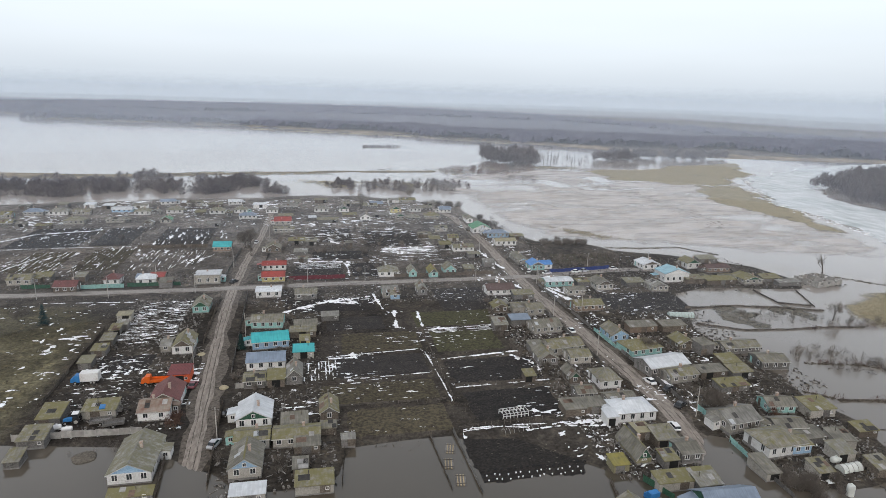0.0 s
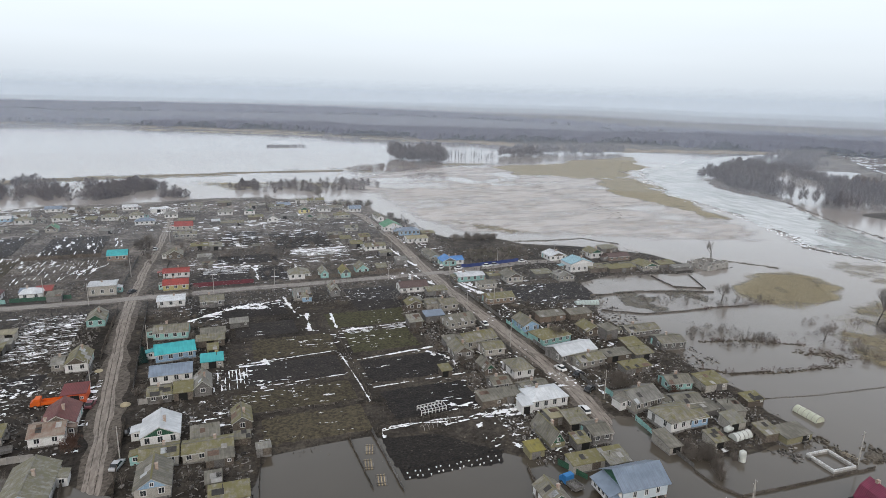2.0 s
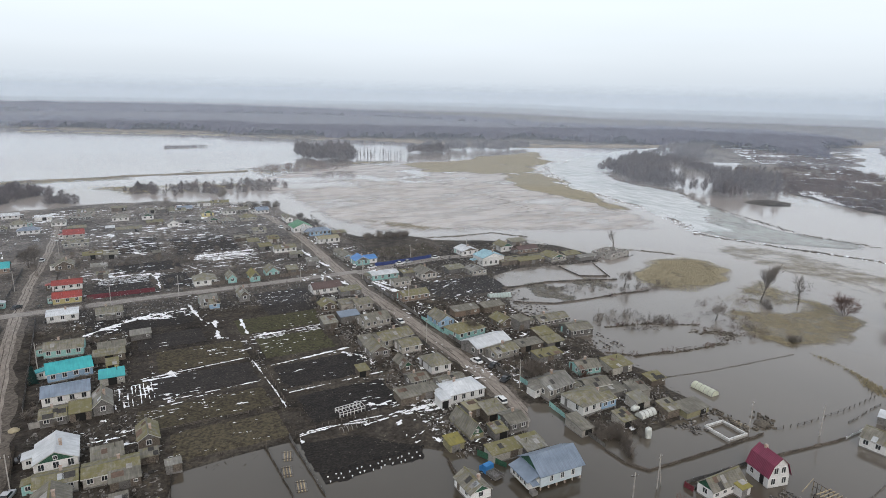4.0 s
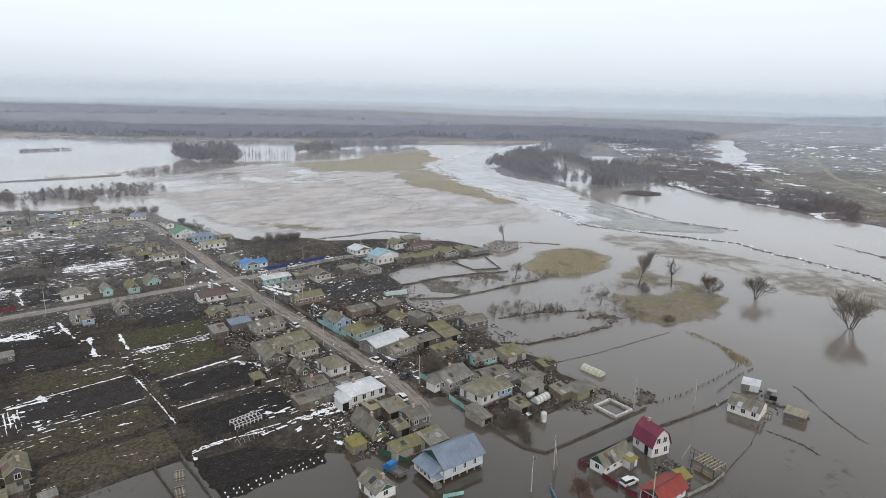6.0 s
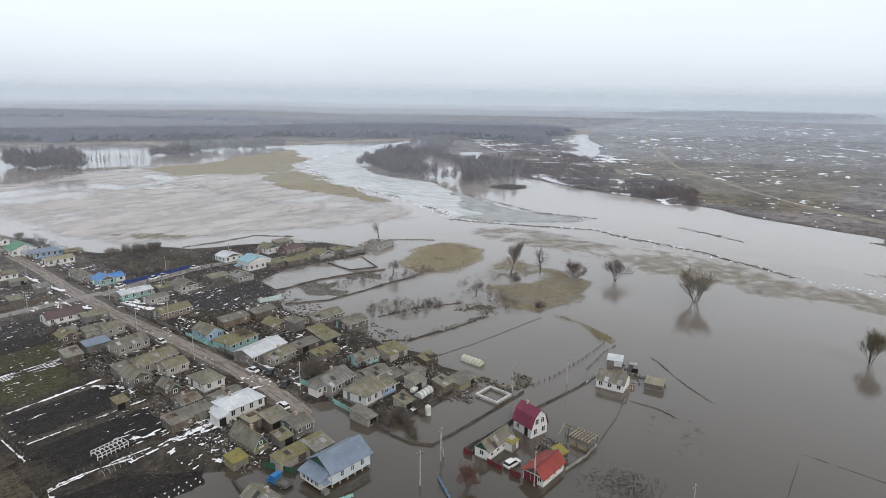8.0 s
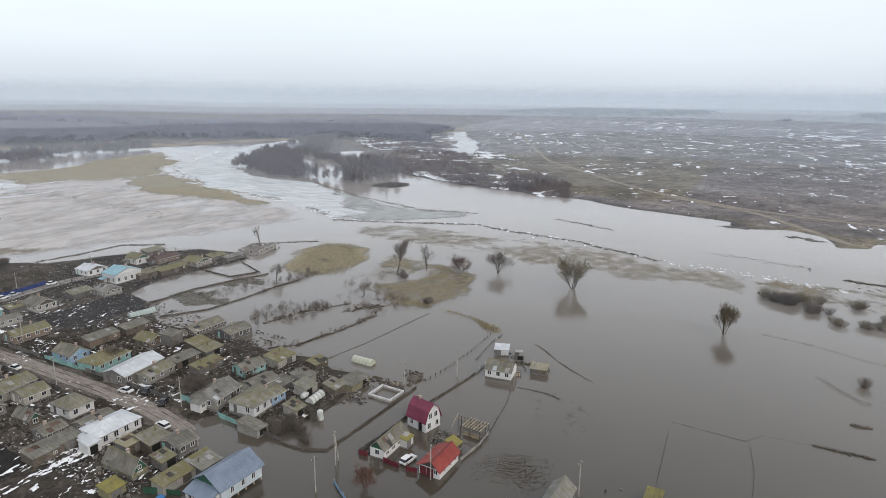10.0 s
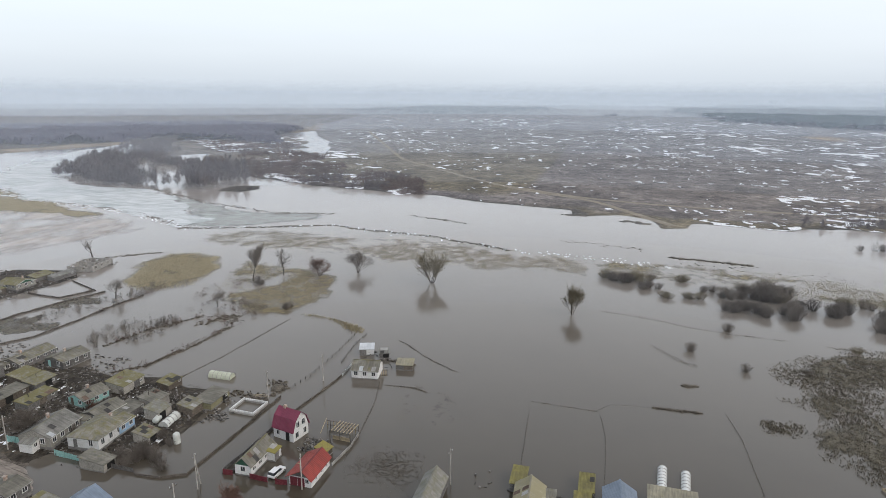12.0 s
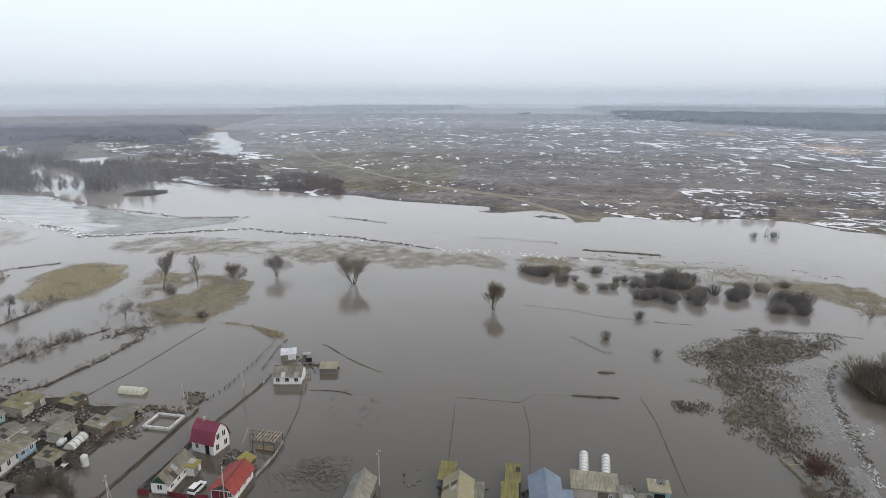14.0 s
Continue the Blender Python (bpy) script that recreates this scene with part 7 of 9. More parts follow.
fence([(-22, 162), (-24, 232)], 1.3, WALLS["grey"], GREY_FENCE)
fence([(81, 122), (81.5, 150)], 1.3, WALLS["brown"], "dark board street fence")
fence([(81, 154), (80.5, 200)], 1.3, WALLS["grey"], GREY_FENCE)
fence([(91.5, 126), (91, 160)], 1.2, WALLS["grey"], GREY_FENCE)
fence([(90.8, 163), (90.4, 178)], 1.3, WALLS["teal"], "turquoise painted street fence")
fence([(90.3, 180), (90, 196)], 1.2, WALLS["grey"], GREY_FENCE)
fence([(90, 200), (89.5, 228)], 1.3, WALLS["grey"], GREY_FENCE)
fence([(64, 246.5), (78, 247)], 1.3, WALLS["grey"], GREY_FENCE)
fence([(-20, 247), (-20, 300)], 1.3, WALLS["brown"], "dark board street fence")
fence([(-35, 247), (-33, 300)], 1.3, WALLS["grey"], GREY_FENCE)
fence([(-49, 306), (-80, 306)], 1.6, WALLS["brown"], "dark board fence between gardens")
fence([(92, 258), (95, 300)], 1.3, WALLS["grey"], GREY_FENCE)
fence([(95.7, 71.7), (95.9, 69.6)], 1.5, WALLS["darkred"], "dark red fence round a flooded yard", "slab")
fence([(95.9, 65.6), (95.7, 61.6)], 1.5, WALLS["darkred"], "dark red fence round a flooded yard", "slab")
fence([(95.6, 59.8), (95.9, 57.4)], 1.6, WALLS["darkred"], "dark red gates of a flooded yard", "slab")
fence([(96.2, 72.2), (103.8, 71.4), (114.1, 71)], 1.2, WALLS["grey"], GREY_FENCE)
fence([(104.3, 51.7), (112.3, 50.8), (117.1, 51.0)], 1.1, M_CONCRETE, "pale grey fence beside a flooded yard", "slab")
fence([(66, 80), (70, 78.5)], 1.2, WALLS["teal"], "bright turquoise fence in the flood")
fence([(85, 70), (80, 62)], 1.2, WALLS["blue"], "pale blue fence in the flood")
fence([(55.5, 89), (58, 101)], 1.3, WALLS["brown"], "dark board yard fence")
fence([(64.5, 99.5), (67.5, 93)], 1.4, WALLS["darkgreen"], "green yard gate and fence")

# ---- poles ----


def utility_pole(high=8.0, strut=False):
    ob = tagged(new("utility_pole"), "weathered wooden power pole with a short crossarm", "pole", "power poles")
    g = Geo()
    g.tube((0, 0, -0.6), (0, 0, high), 0.13, 0.10, 8)
    part("post", g, M_POLE, ob)
    g = Geo()
    g.box(-0.75, 0.75, -0.06, 0.06, high - 0.75, high - 0.62)
    part("crossarm", g, M_OLDWOOD, ob)
    for u in (-0.65, 0.0, 0.65):
        g = Geo()
        g.tube((u, 0, high - 0.62), (u, 0, high - 0.42), 0.05, 0.04, 6)
        part("insulator", g, M_FRAME, ob)
    if strut:
        g = Geo()
        g.tube((1.9, 0, -0.6), (0.1, 0, high - 1.2), 0.12, 0.09, 8)
        part("strut", g, M_POLE, ob)
    return ob


plain_pole, braced_pole = utility_pole(), utility_pole(8.0, True)
plain_pole.matrix_basis = pose(-95.7, 233.2, at(-95.7, 233.2))
braced_pole.matrix_basis = pose(89.7, 230.4, at(89.7, 230.4), 0, 0, 30)
for x, y, kind in ((-72.1, 232.1, 0), (-43.1, 235.1, 0), (-86.8, 243.9, 0), (-2, 235.7, 0), (20.3, 238.2, 0), (65.5, 236.6, 0), (80.9, 287.7, 0), (119.6, 247.1, 0), (149.1, 247, 0), (94, 195.6, 0),
                   (82.5, 158.7, 0), (-20.6, 186.9, 0), (90.5, 120.9, 0), (81, 71.3, 0), (90.1, 73.6, 1), (139.9, 70.9, 0), (104.9, 26.5, 0), (-32.2, 166, 0), (-21.2, 128, 0), (95.5, 54, 0), (126.5, 79.5, 0),
                   (-33, 268, 0), (-21, 320, 0), (81, 190, 0), (-58.8, 246, 0)):
    copy_thing(braced_pole if kind else plain_pole, pose(x, y, max(at(x, y), -0.2), 0, 0, 20 * math.sin(x)))

# ---- trees and bushes ----


def grow(g, r, base, way, long, thick, level, tips, fan, gnarl, low=0.45, rise=0.22):
    """One limb and, from it, the next ones."""
    steps = 3 if level == 0 else 2
    p, d = Vector(base), Vector(way).normalized()
    joints = [p.copy()]
    for i in range(steps):
        d = (d + Vector((r.gauss(0, gnarl), r.gauss(0, gnarl), r.gauss(0.05, gnarl * 0.6)))).normalized()
        q = p + d * long / steps
        a = thick * (1 - 0.55 * i / steps)
        b = thick * (1 - 0.55 * (i + 1) / steps)
        g[min(level, 1)].tube(p, q, a, b, 5 if level == 0 else 3)
        p = q
        joints.append(p.copy())
    if level >= len(tips):
        return
    for i in range(tips[level]):
        k = r.uniform(0.35, 1.0) if level else r.uniform(low, 1.0)
        j = min(int(k * steps), steps - 1)
        f = k * steps - j
        at_ = joints[j].lerp(joints[j + 1], f)
        w = r.uniform(0, 6.3)
        side = d.orthogonal().normalized()
        side = Matrix.Rotation(w, 3, d) @ side
        v = (d * r.uniform(0.5, 1.0) + side * fan * r.uniform(0.6, 1.2) + Vector((0, 0, rise))).normalized()
        more = 1.0 if level or low > 0.4 else 1.75 - 0.75 * k
        grow(g, r, at_, v, long * r.uniform(0.45, 0.68) * more, max(thick * 0.42, 0.02), level + 1, tips, fan, gnarl, 0.45, rise)


def bare_tree(x, y, high, seed, fan=0.8, stems=1, tips=(7, 5, 5, 3), mat=None, label="tall bare tree standing in flood water", gnarl=0.14, trunk=0.34, low=0.45, lean=0.2, rise=0.22):
    r = random.Random(seed)
    ob = tagged(new("tree"), label, "tree", "bare trees")
    ob.matrix_basis = pose(x, y, max(at(x, y), -0.25))
    g = (Geo(), Geo())
    for s in range(stems):
        tilt = 0.0 if stems == 1 else lean
        a = 6.28 * s / stems + r.uniform(-0.4, 0.4)
        grow(g, r, (0.2 * math.cos(a) * (stems > 1), 0.2 * math.sin(a) * (stems > 1), -0.4), (tilt * math.cos(a), tilt * math.sin(a), 1), high * r.uniform(0.46, 0.54), high * 0.02 * trunk / 0.34 / (1 + 0.25 * (stems - 1)), 0, tips, fan, gnarl, low, rise)
    part("trunk", g[0], M_BARK, ob)
    part("crown", g[1], mat or M_TWIG, ob)
    return ob


bare_tree(216.4, 139.4, 15, 1, 0.42, 1, (14, 7, 5, 4), label="tall bare tree over dry reeds", low=0.2, rise=0.4)
bare_tree(227, 131.2, 13.5, 2, 0.6, 1, (10, 5, 4, 3), label="gaunt leaning dead tree", gnarl=0.24)
bare_tree(230.4, 116.2, 9, 3, 0.75, 4, (8, 6, 5, 4), label="round bare willow standing in flood water", low=0.08, trunk=0.5, lean=0.4, mat=M_TWIG_RED)
bare_tree(238.8, 102.3, 11.0, 4, 0.6, 3, (9, 6, 5, 4), label="dense bare willow standing in flood water", low=0.1, lean=0.22, rise=0.3)
bare_tree(233.7, 67.7, 13.5, 5, 0.55, 5, (8, 6, 5, 4), label="broad fan-shaped bare willow in flood water", mat=M_TWIG_OLIVE, low=0.16, trunk=0.5, lean=0.42, rise=0.28)
bare_tree(211.1, 9.8, 10.5, 6, 0.5, 4, (8, 6, 5, 4), label="upright bare willow in flood water", mat=M_TWIG_OLIVE, low=0.1, lean=0.28, rise=0.3)
bare_tree(183.6, 133.7, 8.5, 7, 1.1, 2, label="spreading bare tree among reeds")
bare_tree(181.7, 176.1, 9.5, 8, 1.15, 2, label="spreading bare tree at a flooded fence")
bare_tree(224.5, 227.5, 11.5, 9, 0.7, 1, (6, 4, 4, 2), label="dark pollarded tree beside a flooded ruin", trunk=0.6)
bare_tree(95.6, 121.5, 7.5, 10, 0.9, 4, (9, 6, 5, 4), label="dark twiggy tree in a front garden")
bare_tree(-31.4, 303, 10, 11, 0.9, 5, (7, 5, 5, 3), label="big dark bare tree beside the street")
bare_tree(-30, 312, 9, 12, 0.9, 4, label="big dark bare tree beside the street")
bare_tree(32, 402, 13, 13, 0.7, 2, label="tall bare tree at the village edge")
bare_tree(71, 440, 12, 14, 0.9, 4, label="broad bare tree at the village edge")
bare_tree(-31, 134, 5.5, 15, 1.0, 5, mat=M_TWIG_RED, label="reddish bare shrub tree by the street")
bare_tree(86.5, 63.5, 6.5, 16, 1.0, 5, mat=M_TWIG_RED, label="reddish bare shrub tree in the flood")
bare_tree(98.5, 158.5, 6.5, 17, 1.0, 4, label="bare garden tree between houses")
bare_tree(118.5, -59.5, 6.5, 18, 1.0, 6, mat=M_TWIG_RED, label="reddish bare willow in the flood")
bare_tree(-90, 208, 7, 19, 0.8, 3, label="thin bare tree on the meadow")
bare_tree(-71, 399, 9, 20, 0.9, 3, label="bare grey garden tree")


def bush(seed, mat, label, stems=70, wide=2.2, high=3.2, thick=0.027):
    """A leafless shrub: curved stems from one root, forking into twigs."""
    r = random.Random(seed)
    g = Geo()
    for _ in range(stems):
        a, lean = r.uniform(0, 6.3), r.random() ** 0.6
        h = high * r.uniform(0.55, 1.0) * (1 - 0.35 * lean * lean)
        bx, by = 0.35 * wide * lean * math.cos(a), 0.35 * wide * lean * math.sin(a)
        mx, my, tx, ty = 0.65 * wide * lean * math.cos(a), 0.65 * wide * lean * math.sin(a), wide * lean * math.cos(a), wide * lean * math.sin(a)
        g.tube((bx, by, -0.3), (mx, my, h * 0.55), thick, thick * 0.8)
        g.tube((mx, my, h * 0.55), (tx, ty, h), thick * 0.8, thick * 0.35)
        for _ in range(3):
            q = r.uniform(0.3, 0.9)
            px, py, pz = mx + (tx - mx) * q, my + (ty - my) * q, h * (0.55 + 0.45 * q)
            g.tube((px, py, pz), (px + r.gauss(0, 0.4), py + r.gauss(0, 0.4), pz + r.uniform(0.2, 0.7)), thick * 0.5, thick * 0.3)
    return tagged(part("bush", g, mat), label, "bush", "bushes")


bushes = [bush(31, M_TWIG, "dark leafless willow bush in flood water", 110), bush(32, M_TWIG, "small dark leafless bush in flood water", 80, 1.8, 2.8), bush(33, M_TWIG_OLIVE, "olive-brown leafless bush in flood water", 100, 2.4, 2.4),
          bush(34, M_TWIG_RED, "small reddish leafless bush by houses", 80, 1.7, 2.6),
          bush(35, M_TWIG, "thin upright leafless saplings at a fence", 13, 1.3, 3.6, 0.022), bush(36, M_TWIG, "sparse grey leafless garden shrub", 26, 1.4, 2.4, 0.02)]
spots = [(188.5, -26.9), (177.2, -40.2), (200, -75), (110, 118), (156, 150), (-20, 120)]
for b, (x, y) in zip(bushes, spots):
    b.matrix_basis = pose(x, y, max(at(x, y), -0.15))


def thicket(cx, cy, rx, ry, n, kinds, seed, size=(0.8, 1.6), join=False):
    """Bushes strewn over an oval: each a thing of its own, or, between the houses, joined scrub."""
    r = random.Random(seed)
    v, f = [], []
    for _ in range(n):
        a, q = r.uniform(0, 6.3), math.sqrt(r.random())
        x, y = cx + rx * q * math.cos(a), cy + ry * q * math.sin(a)
        s = r.uniform(*size)
        m = pose(x, y, max(at(x, y), -0.15), 0, 0, r.uniform(0, 360)) @ Matrix.Diagonal((s, s, s * r.uniform(0.75, 1.15), 1))
        b = bushes[r.choice(kinds)]
        if not join:
            copy_thing(b, m)
            continue
        co = np.empty(len(b.data.vertices) * 3)
        b.data.vertices.foreach_get("co", co)
        w = np.array(m)
        co = co.reshape(-1, 3) @ w[:3, :3].T + w[:3, 3]
        k = sum(len(p) for p in v)
        ids = np.empty(len(b.data.loops), int)
        b.data.loops.foreach_get("vertex_index", ids)
        f.append(ids.reshape(-1, 4) + k)
        v.append(co)
    if join:
        me = bpy.data.meshes.new("scrub")
        me.from_pydata(np.concatenate(v).tolist(), [], np.concatenate(f).tolist())
        tagged(part("scrub", me, M_TWIG_RED if kinds[-1] == 3 and len(kinds) < 3 else M_TWIG), "leafless garden scrub between houses and fences", "scrub", "scrub", "stuff")


# the willow thickets out in the flood
for cx, cy, rx, ry, n, kinds, size in ((262.5, 0, 1.5, 1.5, 2, (2,), (0.9, 1.2)), (257, -7, 3, 4, 7, (0, 0, 1), (0.9, 1.4)), (250.5, -18, 2, 5, 6, (0, 1), (0.8, 1.3)), (262, -16, 3, 4, 4, (2, 2, 0), (0.9, 1.4)), (264, -33, 2, 3, 2, (2,), (0.9, 1.2)),
                                       (240, -23, 1.5, 2, 2, (2,), (0.8, 1.0)), (241, -34, 1.5, 3, 3, (2,), (0.8, 1.1)), (252, -40, 2, 3, 3, (0, 2), (0.8, 1.1)), (247, -47, 3, 4, 5, (0, 1), (0.9, 1.3)),
                                       (252, -61, 7, 9, 22, (0, 0, 1, 2), (1.0, 1.8)), (232, -49, 3, 7, 8, (0, 0, 1), (0.8, 1.3)), (229, -60, 4, 8, 10, (0, 0, 1), (0.9, 1.5)), (240, -70, 4, 4, 5, (0, 1), (0.9, 1.3)),
                                       (236, -81, 4, 4, 7, (0, 0, 1), (0.9, 1.5)), (248, -86, 2, 2, 2, (2,), (0.9, 1.2)), (246, -93, 2, 2, 3, (1, 4), (0.9, 1.3)), (232, -97, 5, 7, 13, (0, 0, 1), (0.9, 1.6)), (222, -94, 4, 5, 7, (0, 0, 1), (0.9, 1.5)),
                                       (252, -103, 1.5, 2, 2, (2,), (0.8, 1.1)), (209, -41, 0.8, 0.8, 1, (0,), (0.8, 0.9)), (221, -119, 2, 3, 4, (4, 1), (0.7, 1.1)), (346, -128, 3, 8, 7, (4, 4, 1), (1.0, 1.5)), (214, -125, 1.5, 2, 2, (2,), (0.6, 0.8))):
    thicket(cx, cy, rx, ry, n, kinds, int(abs(cx * 7 + cy)), (size[0] * 1.2, size[1] * 1.3))
# the great willow at the ice drift
thicket(161, -95, 10, 7, 26, (0, 2, 2, 4), 15, (1.4, 2.6))
thicket(182, -112, 9, 7, 12, (4, 2), 16, (1.0, 1.9))
thicket(180, -56, 2, 2, 3, (4, 5), 17, (0.7, 1.0))
# among the reeds and along the fences
thicket(185, 118, 8, 7, 12, (4, 5), 18, (0.6, 1.1), True)
thicket(213, 135, 2.5, 2.5, 5, (5, 1), 19, (0.9, 1.3), True)
thicket(189, 109, 2.5, 2, 5, (5, 1), 20, (0.9, 1.2), True)
thicket(160, 140, 11, 5, 44, (4, 5), 21, (0.5, 1.0), True)
thicket(152, 150, 12, 6, 44, (4, 5), 22, (0.5, 1.0), True)
thicket(165, 182, 16, 9, 46, (4, 5), 23, (0.4, 0.9), True)
thicket(190, 172, 14, 4, 34, (4, 5), 24, (0.5, 1.0), True)
thicket(98, 92, 6, 5, 18, (3, 1, 3), 25, (0.6, 1.2), True)
thicket(94, 86, 2, 3, 4, (5, 1), 26, (0.8, 1.3), True)
thicket(172, 216, 18, 5, 12, (4, 5), 27, (0.5, 1.0), True)
thicket(130, 296, 14, 5, 30, (5, 1), 28, (0.8, 1.5), True)
thicket(104, 350, 6, 22, 18, (5, 1), 29, (0.8, 1.6), True)
thicket(88, 410, 12, 10, 16, (5, 1), 30, (1.0, 1.8), True)
thicket(60, 236, 24, 3, 8, (4, 5), 51, (0.4, 0.8), True)
thicket(-45, 128, 14, 5, 8, (4, 5), 52, (0.4, 0.7), True)
thicket(-2, 116, 8, 3, 10, (4, 5), 53, (0.5, 0.9), True)
thicket(20, 230, 40, 4, 14, (4, 5), 54, (0.4, 0.9), True)
thicket(65, 175, 7, 45, 82, (5, 1), 55, (0.4, 1.0), True)
thicket(108, 150, 14, 50, 108, (5, 1), 56, (0.4, 1.0), True)
thicket(-15, 200, 9, 60, 72, (5, 1), 57, (0.4, 0.9), True)
thicket(-45, 200, 10, 40, 22, (4, 5), 58, (0.4, 0.9), True)
thicket(20, 300, 50, 50, 108, (5, 1), 59, (0.5, 1.1), True)
thicket(-90, 300, 55, 60, 50, (5, 1), 60, (0.5, 1.1), True)
thicket(125, 262, 20, 14, 54, (5, 1), 61, (0.5, 1.1), True)


def spruce(x, y, high):
    ob = tagged(new("spruce_tree"), "dark lone spruce on the meadow edge", "tree")
    ob.matrix_basis = pose(x, y, at(x, y))
    g = Geo()
    g.tube((0, 0, -0.3), (0, 0, high * 0.95), 0.13, 0.02, 6)
    part("trunk", g, M_BARK, ob)
    g, r = Geo(), random.Random(3)
    for i in range(420):
        z = high * r.uniform(0.08, 1.0)
        reach = (1 - z / high) * high * 0.28 + 0.15
        a = r.uniform(0, 6.3)
        q = reach * r.uniform(0.4, 1.0)
        c = Vector((q * math.cos(a), q * math.sin(a), z - 0.25 * q))
        w = Vector((-math.sin(a), math.cos(a), 0)) * r.uniform(0.12, 0.3)
        g.face((0.2 * q * math.cos(a), 0.2 * q * math.sin(a), z), c - w, c + Vector((math.cos(a), math.sin(a), -0.3)) * 0.3, c + w)
    part("crown", g, M_PINES, ob)


spruce(-83.7, 206.7, 7.0)
spruce(-21, 178, 5.0)

# ---- reeds ----


def reeds(name, area, count, high, width, label, seed, mat_step=3.0, holes=0.45, wobble=2.5, gaps=9.0, sunk=0.0):
    gaps = max(gaps, 3 * sunk)
    tagged(sheet(name + "_litter", area, 0.05 if sunk else 0.02, mat_step, (M_FRINGE if high < 0.35 else M_MARSH) if sunk else M_SHALLOWS, wobble, seed, thick=0.03, holes=holes, hole_size=gaps, fade=sunk or 8.0), "matted dry reed litter on the water", "reeds", kind="stuff")
    r = random.Random(seed)
    g = Geo()
    xs, ys = [p[0] for p in area], [p[1] for p in area]
    spots = np.random.default_rng(seed).uniform((min(xs), min(ys), 0, -0.35), (max(xs), max(ys), 1, 0.35), (count * 8, 4))
    x, y, u, v = spots.T
    keep = inside(area, x, y) + smooth_noise(x, y, wobble * 5, seed) * wobble > u * (sunk or 6.0)
    keep &= smooth_noise(x, y, 14, seed) + holes > v + 0.25
    for x, y in spots[keep][:count, :2].tolist():
        for _ in range(3):
            h, a, w = high * r.uniform(0.5, 1.1), r.uniform(0, 6.3), width * r.uniform(0.5, 1.2)
            px, py = x + r.gauss(0, width), y + r.gauss(0, width)
            lx, ly = r.gauss(0, 0.25) * h, r.gauss(0, 0.25) * h
            g.face((px - w * math.cos(a), py - w * math.sin(a), -0.05), (px + w * math.cos(a), py + w * math.sin(a), -0.05), (px + lx, py + ly, h))
    tagged(part(name, g, M_REED), label, "reeds", kind="stuff")


reeds("reed_bed", [(204, 195), (227, 205), (246, 202), (251, 190), (249, 177), (229, 161), (204, 157), (190, 169), (191, 183)], 12000, 0.6, 0.04, "dense dry golden reed bed", 41, 1.0, 1.5, 5.0)
tagged(sheet("drowned_field", [(146, 199), (168, 201), (188, 190), (176, 177), (150, 176), (139, 182)], 0.0, 1.0, M_MUD, 3.0, 75, thick=0.05, holes=0.15, hole_size=9.0, fade=2.0), "muddy stubble showing through the flood", "mud", kind="structure")
reeds("reed_marsh", [(203, 150), (223, 157), (243, 158), (242, 140), (230, 112), (212, 103), (198, 102), (185, 108), (186, 120), (192, 131), (198, 140)], 3500, 0.45, 0.04, "sparse dry reeds in shallow flood", 42, 1.0, 0.55, 6.0, 11.0, sunk=8.0)
reeds("reed_fringe", [(276, 205), (298, 193), (305, 158), (311, 124), (314, 98), (311, 70), (303, 44), (290, 8), (264, 10), (266, 40), (252, 85), (251, 97), (266, 123), (268, 155)], 2500, 0.3, 0.05, "thin dry reeds along the river's edge", 43, 1.5, 0.9, 7.0, 12.0, sunk=9.0)
reeds("reed_edge", [(183.5, 103), (187, 97), (184.5, 86), (178.5, 76), (174.5, 74), (176.2, 79), (181, 88), (183.2, 95)], 1500, 0.8, 0.08, "dry reeds along a sunken path", 44, 0.8, 0.35, 2.0, 4.0)
reeds("reed_strip", [(352, 528), (392, 505), (376, 462), (350, 385), (329, 330), (318, 308), (304, 318), (298, 364), (309, 440)], 1400, 0.35, 0.2, "dry reeds along the river ice", 45, 3.0, 1.2, 6.0, 20.0)
reeds("reed_island", [(129, 352), (154, 338), (172, 309), (180, 300), (160, 300), (140, 322)], 150, 0.4, 0.3, "strip of dry reeds in slush", 46, 3.0, 0.6, sunk=8.0)
reeds("reed_shore", [(-20, 556), (40, 540), (80, 548), (110, 508), (70, 488), (10, 495)], 200, 0.5, 0.4, "dry reeds on the flooded shore", 47, 4.0, 0.4, 4.0, sunk=14.0)
reeds("reed_meadow", [(285, 610), (366, 640), (448, 672), (520, 690), (470, 600), (432, 556), (380, 515), (330, 515), (274, 546)], 2200, 0.5, 0.3, "wide dry reed meadow", 48, 4.0, 1.3, 9.0, 26.0)
reeds("reed_far", [(-120, 1290), (60, 1190), (206, 1130), (290, 1015), (330, 960), (300, 960), (180, 1085), (40, 1150), (-120, 1240)], 200, 0.8, 1.2, "pale dry reeds along the far shore", 49, 12.0, 0.7, 8.0)
reeds("reed_north", [(110, 560), (200, 610), (300, 620), (300, 660), (180, 650), (60, 625)], 200, 0.4, 0.4, "dry reeds across the flooded meadow", 50, 6.0, 0.35, 6.0, sunk=20.0)
reeds("reed_lake", [(-300, 568), (-170, 545), (-90, 560), (20, 580), (20, 610), (-90, 604), (-170, 580), (-300, 600)], 300, 0.4, 0.4, "dry reeds along the lake dyke", 57, 6.0, 0.7, 4.0, sunk=12.0)
reeds("reed_south", [(290, 4), (293, -46), (281, -93), (265, -133), (251, -140), (223, -126), (240, -111), (255, -63), (272, 0)], 5000, 0.45, 0.06, "thin dry grass standing in flood", 58, 1.5, 0.5, 6.0, 14.0, sunk=10.0)

# ---- flotsam and ice floes ----


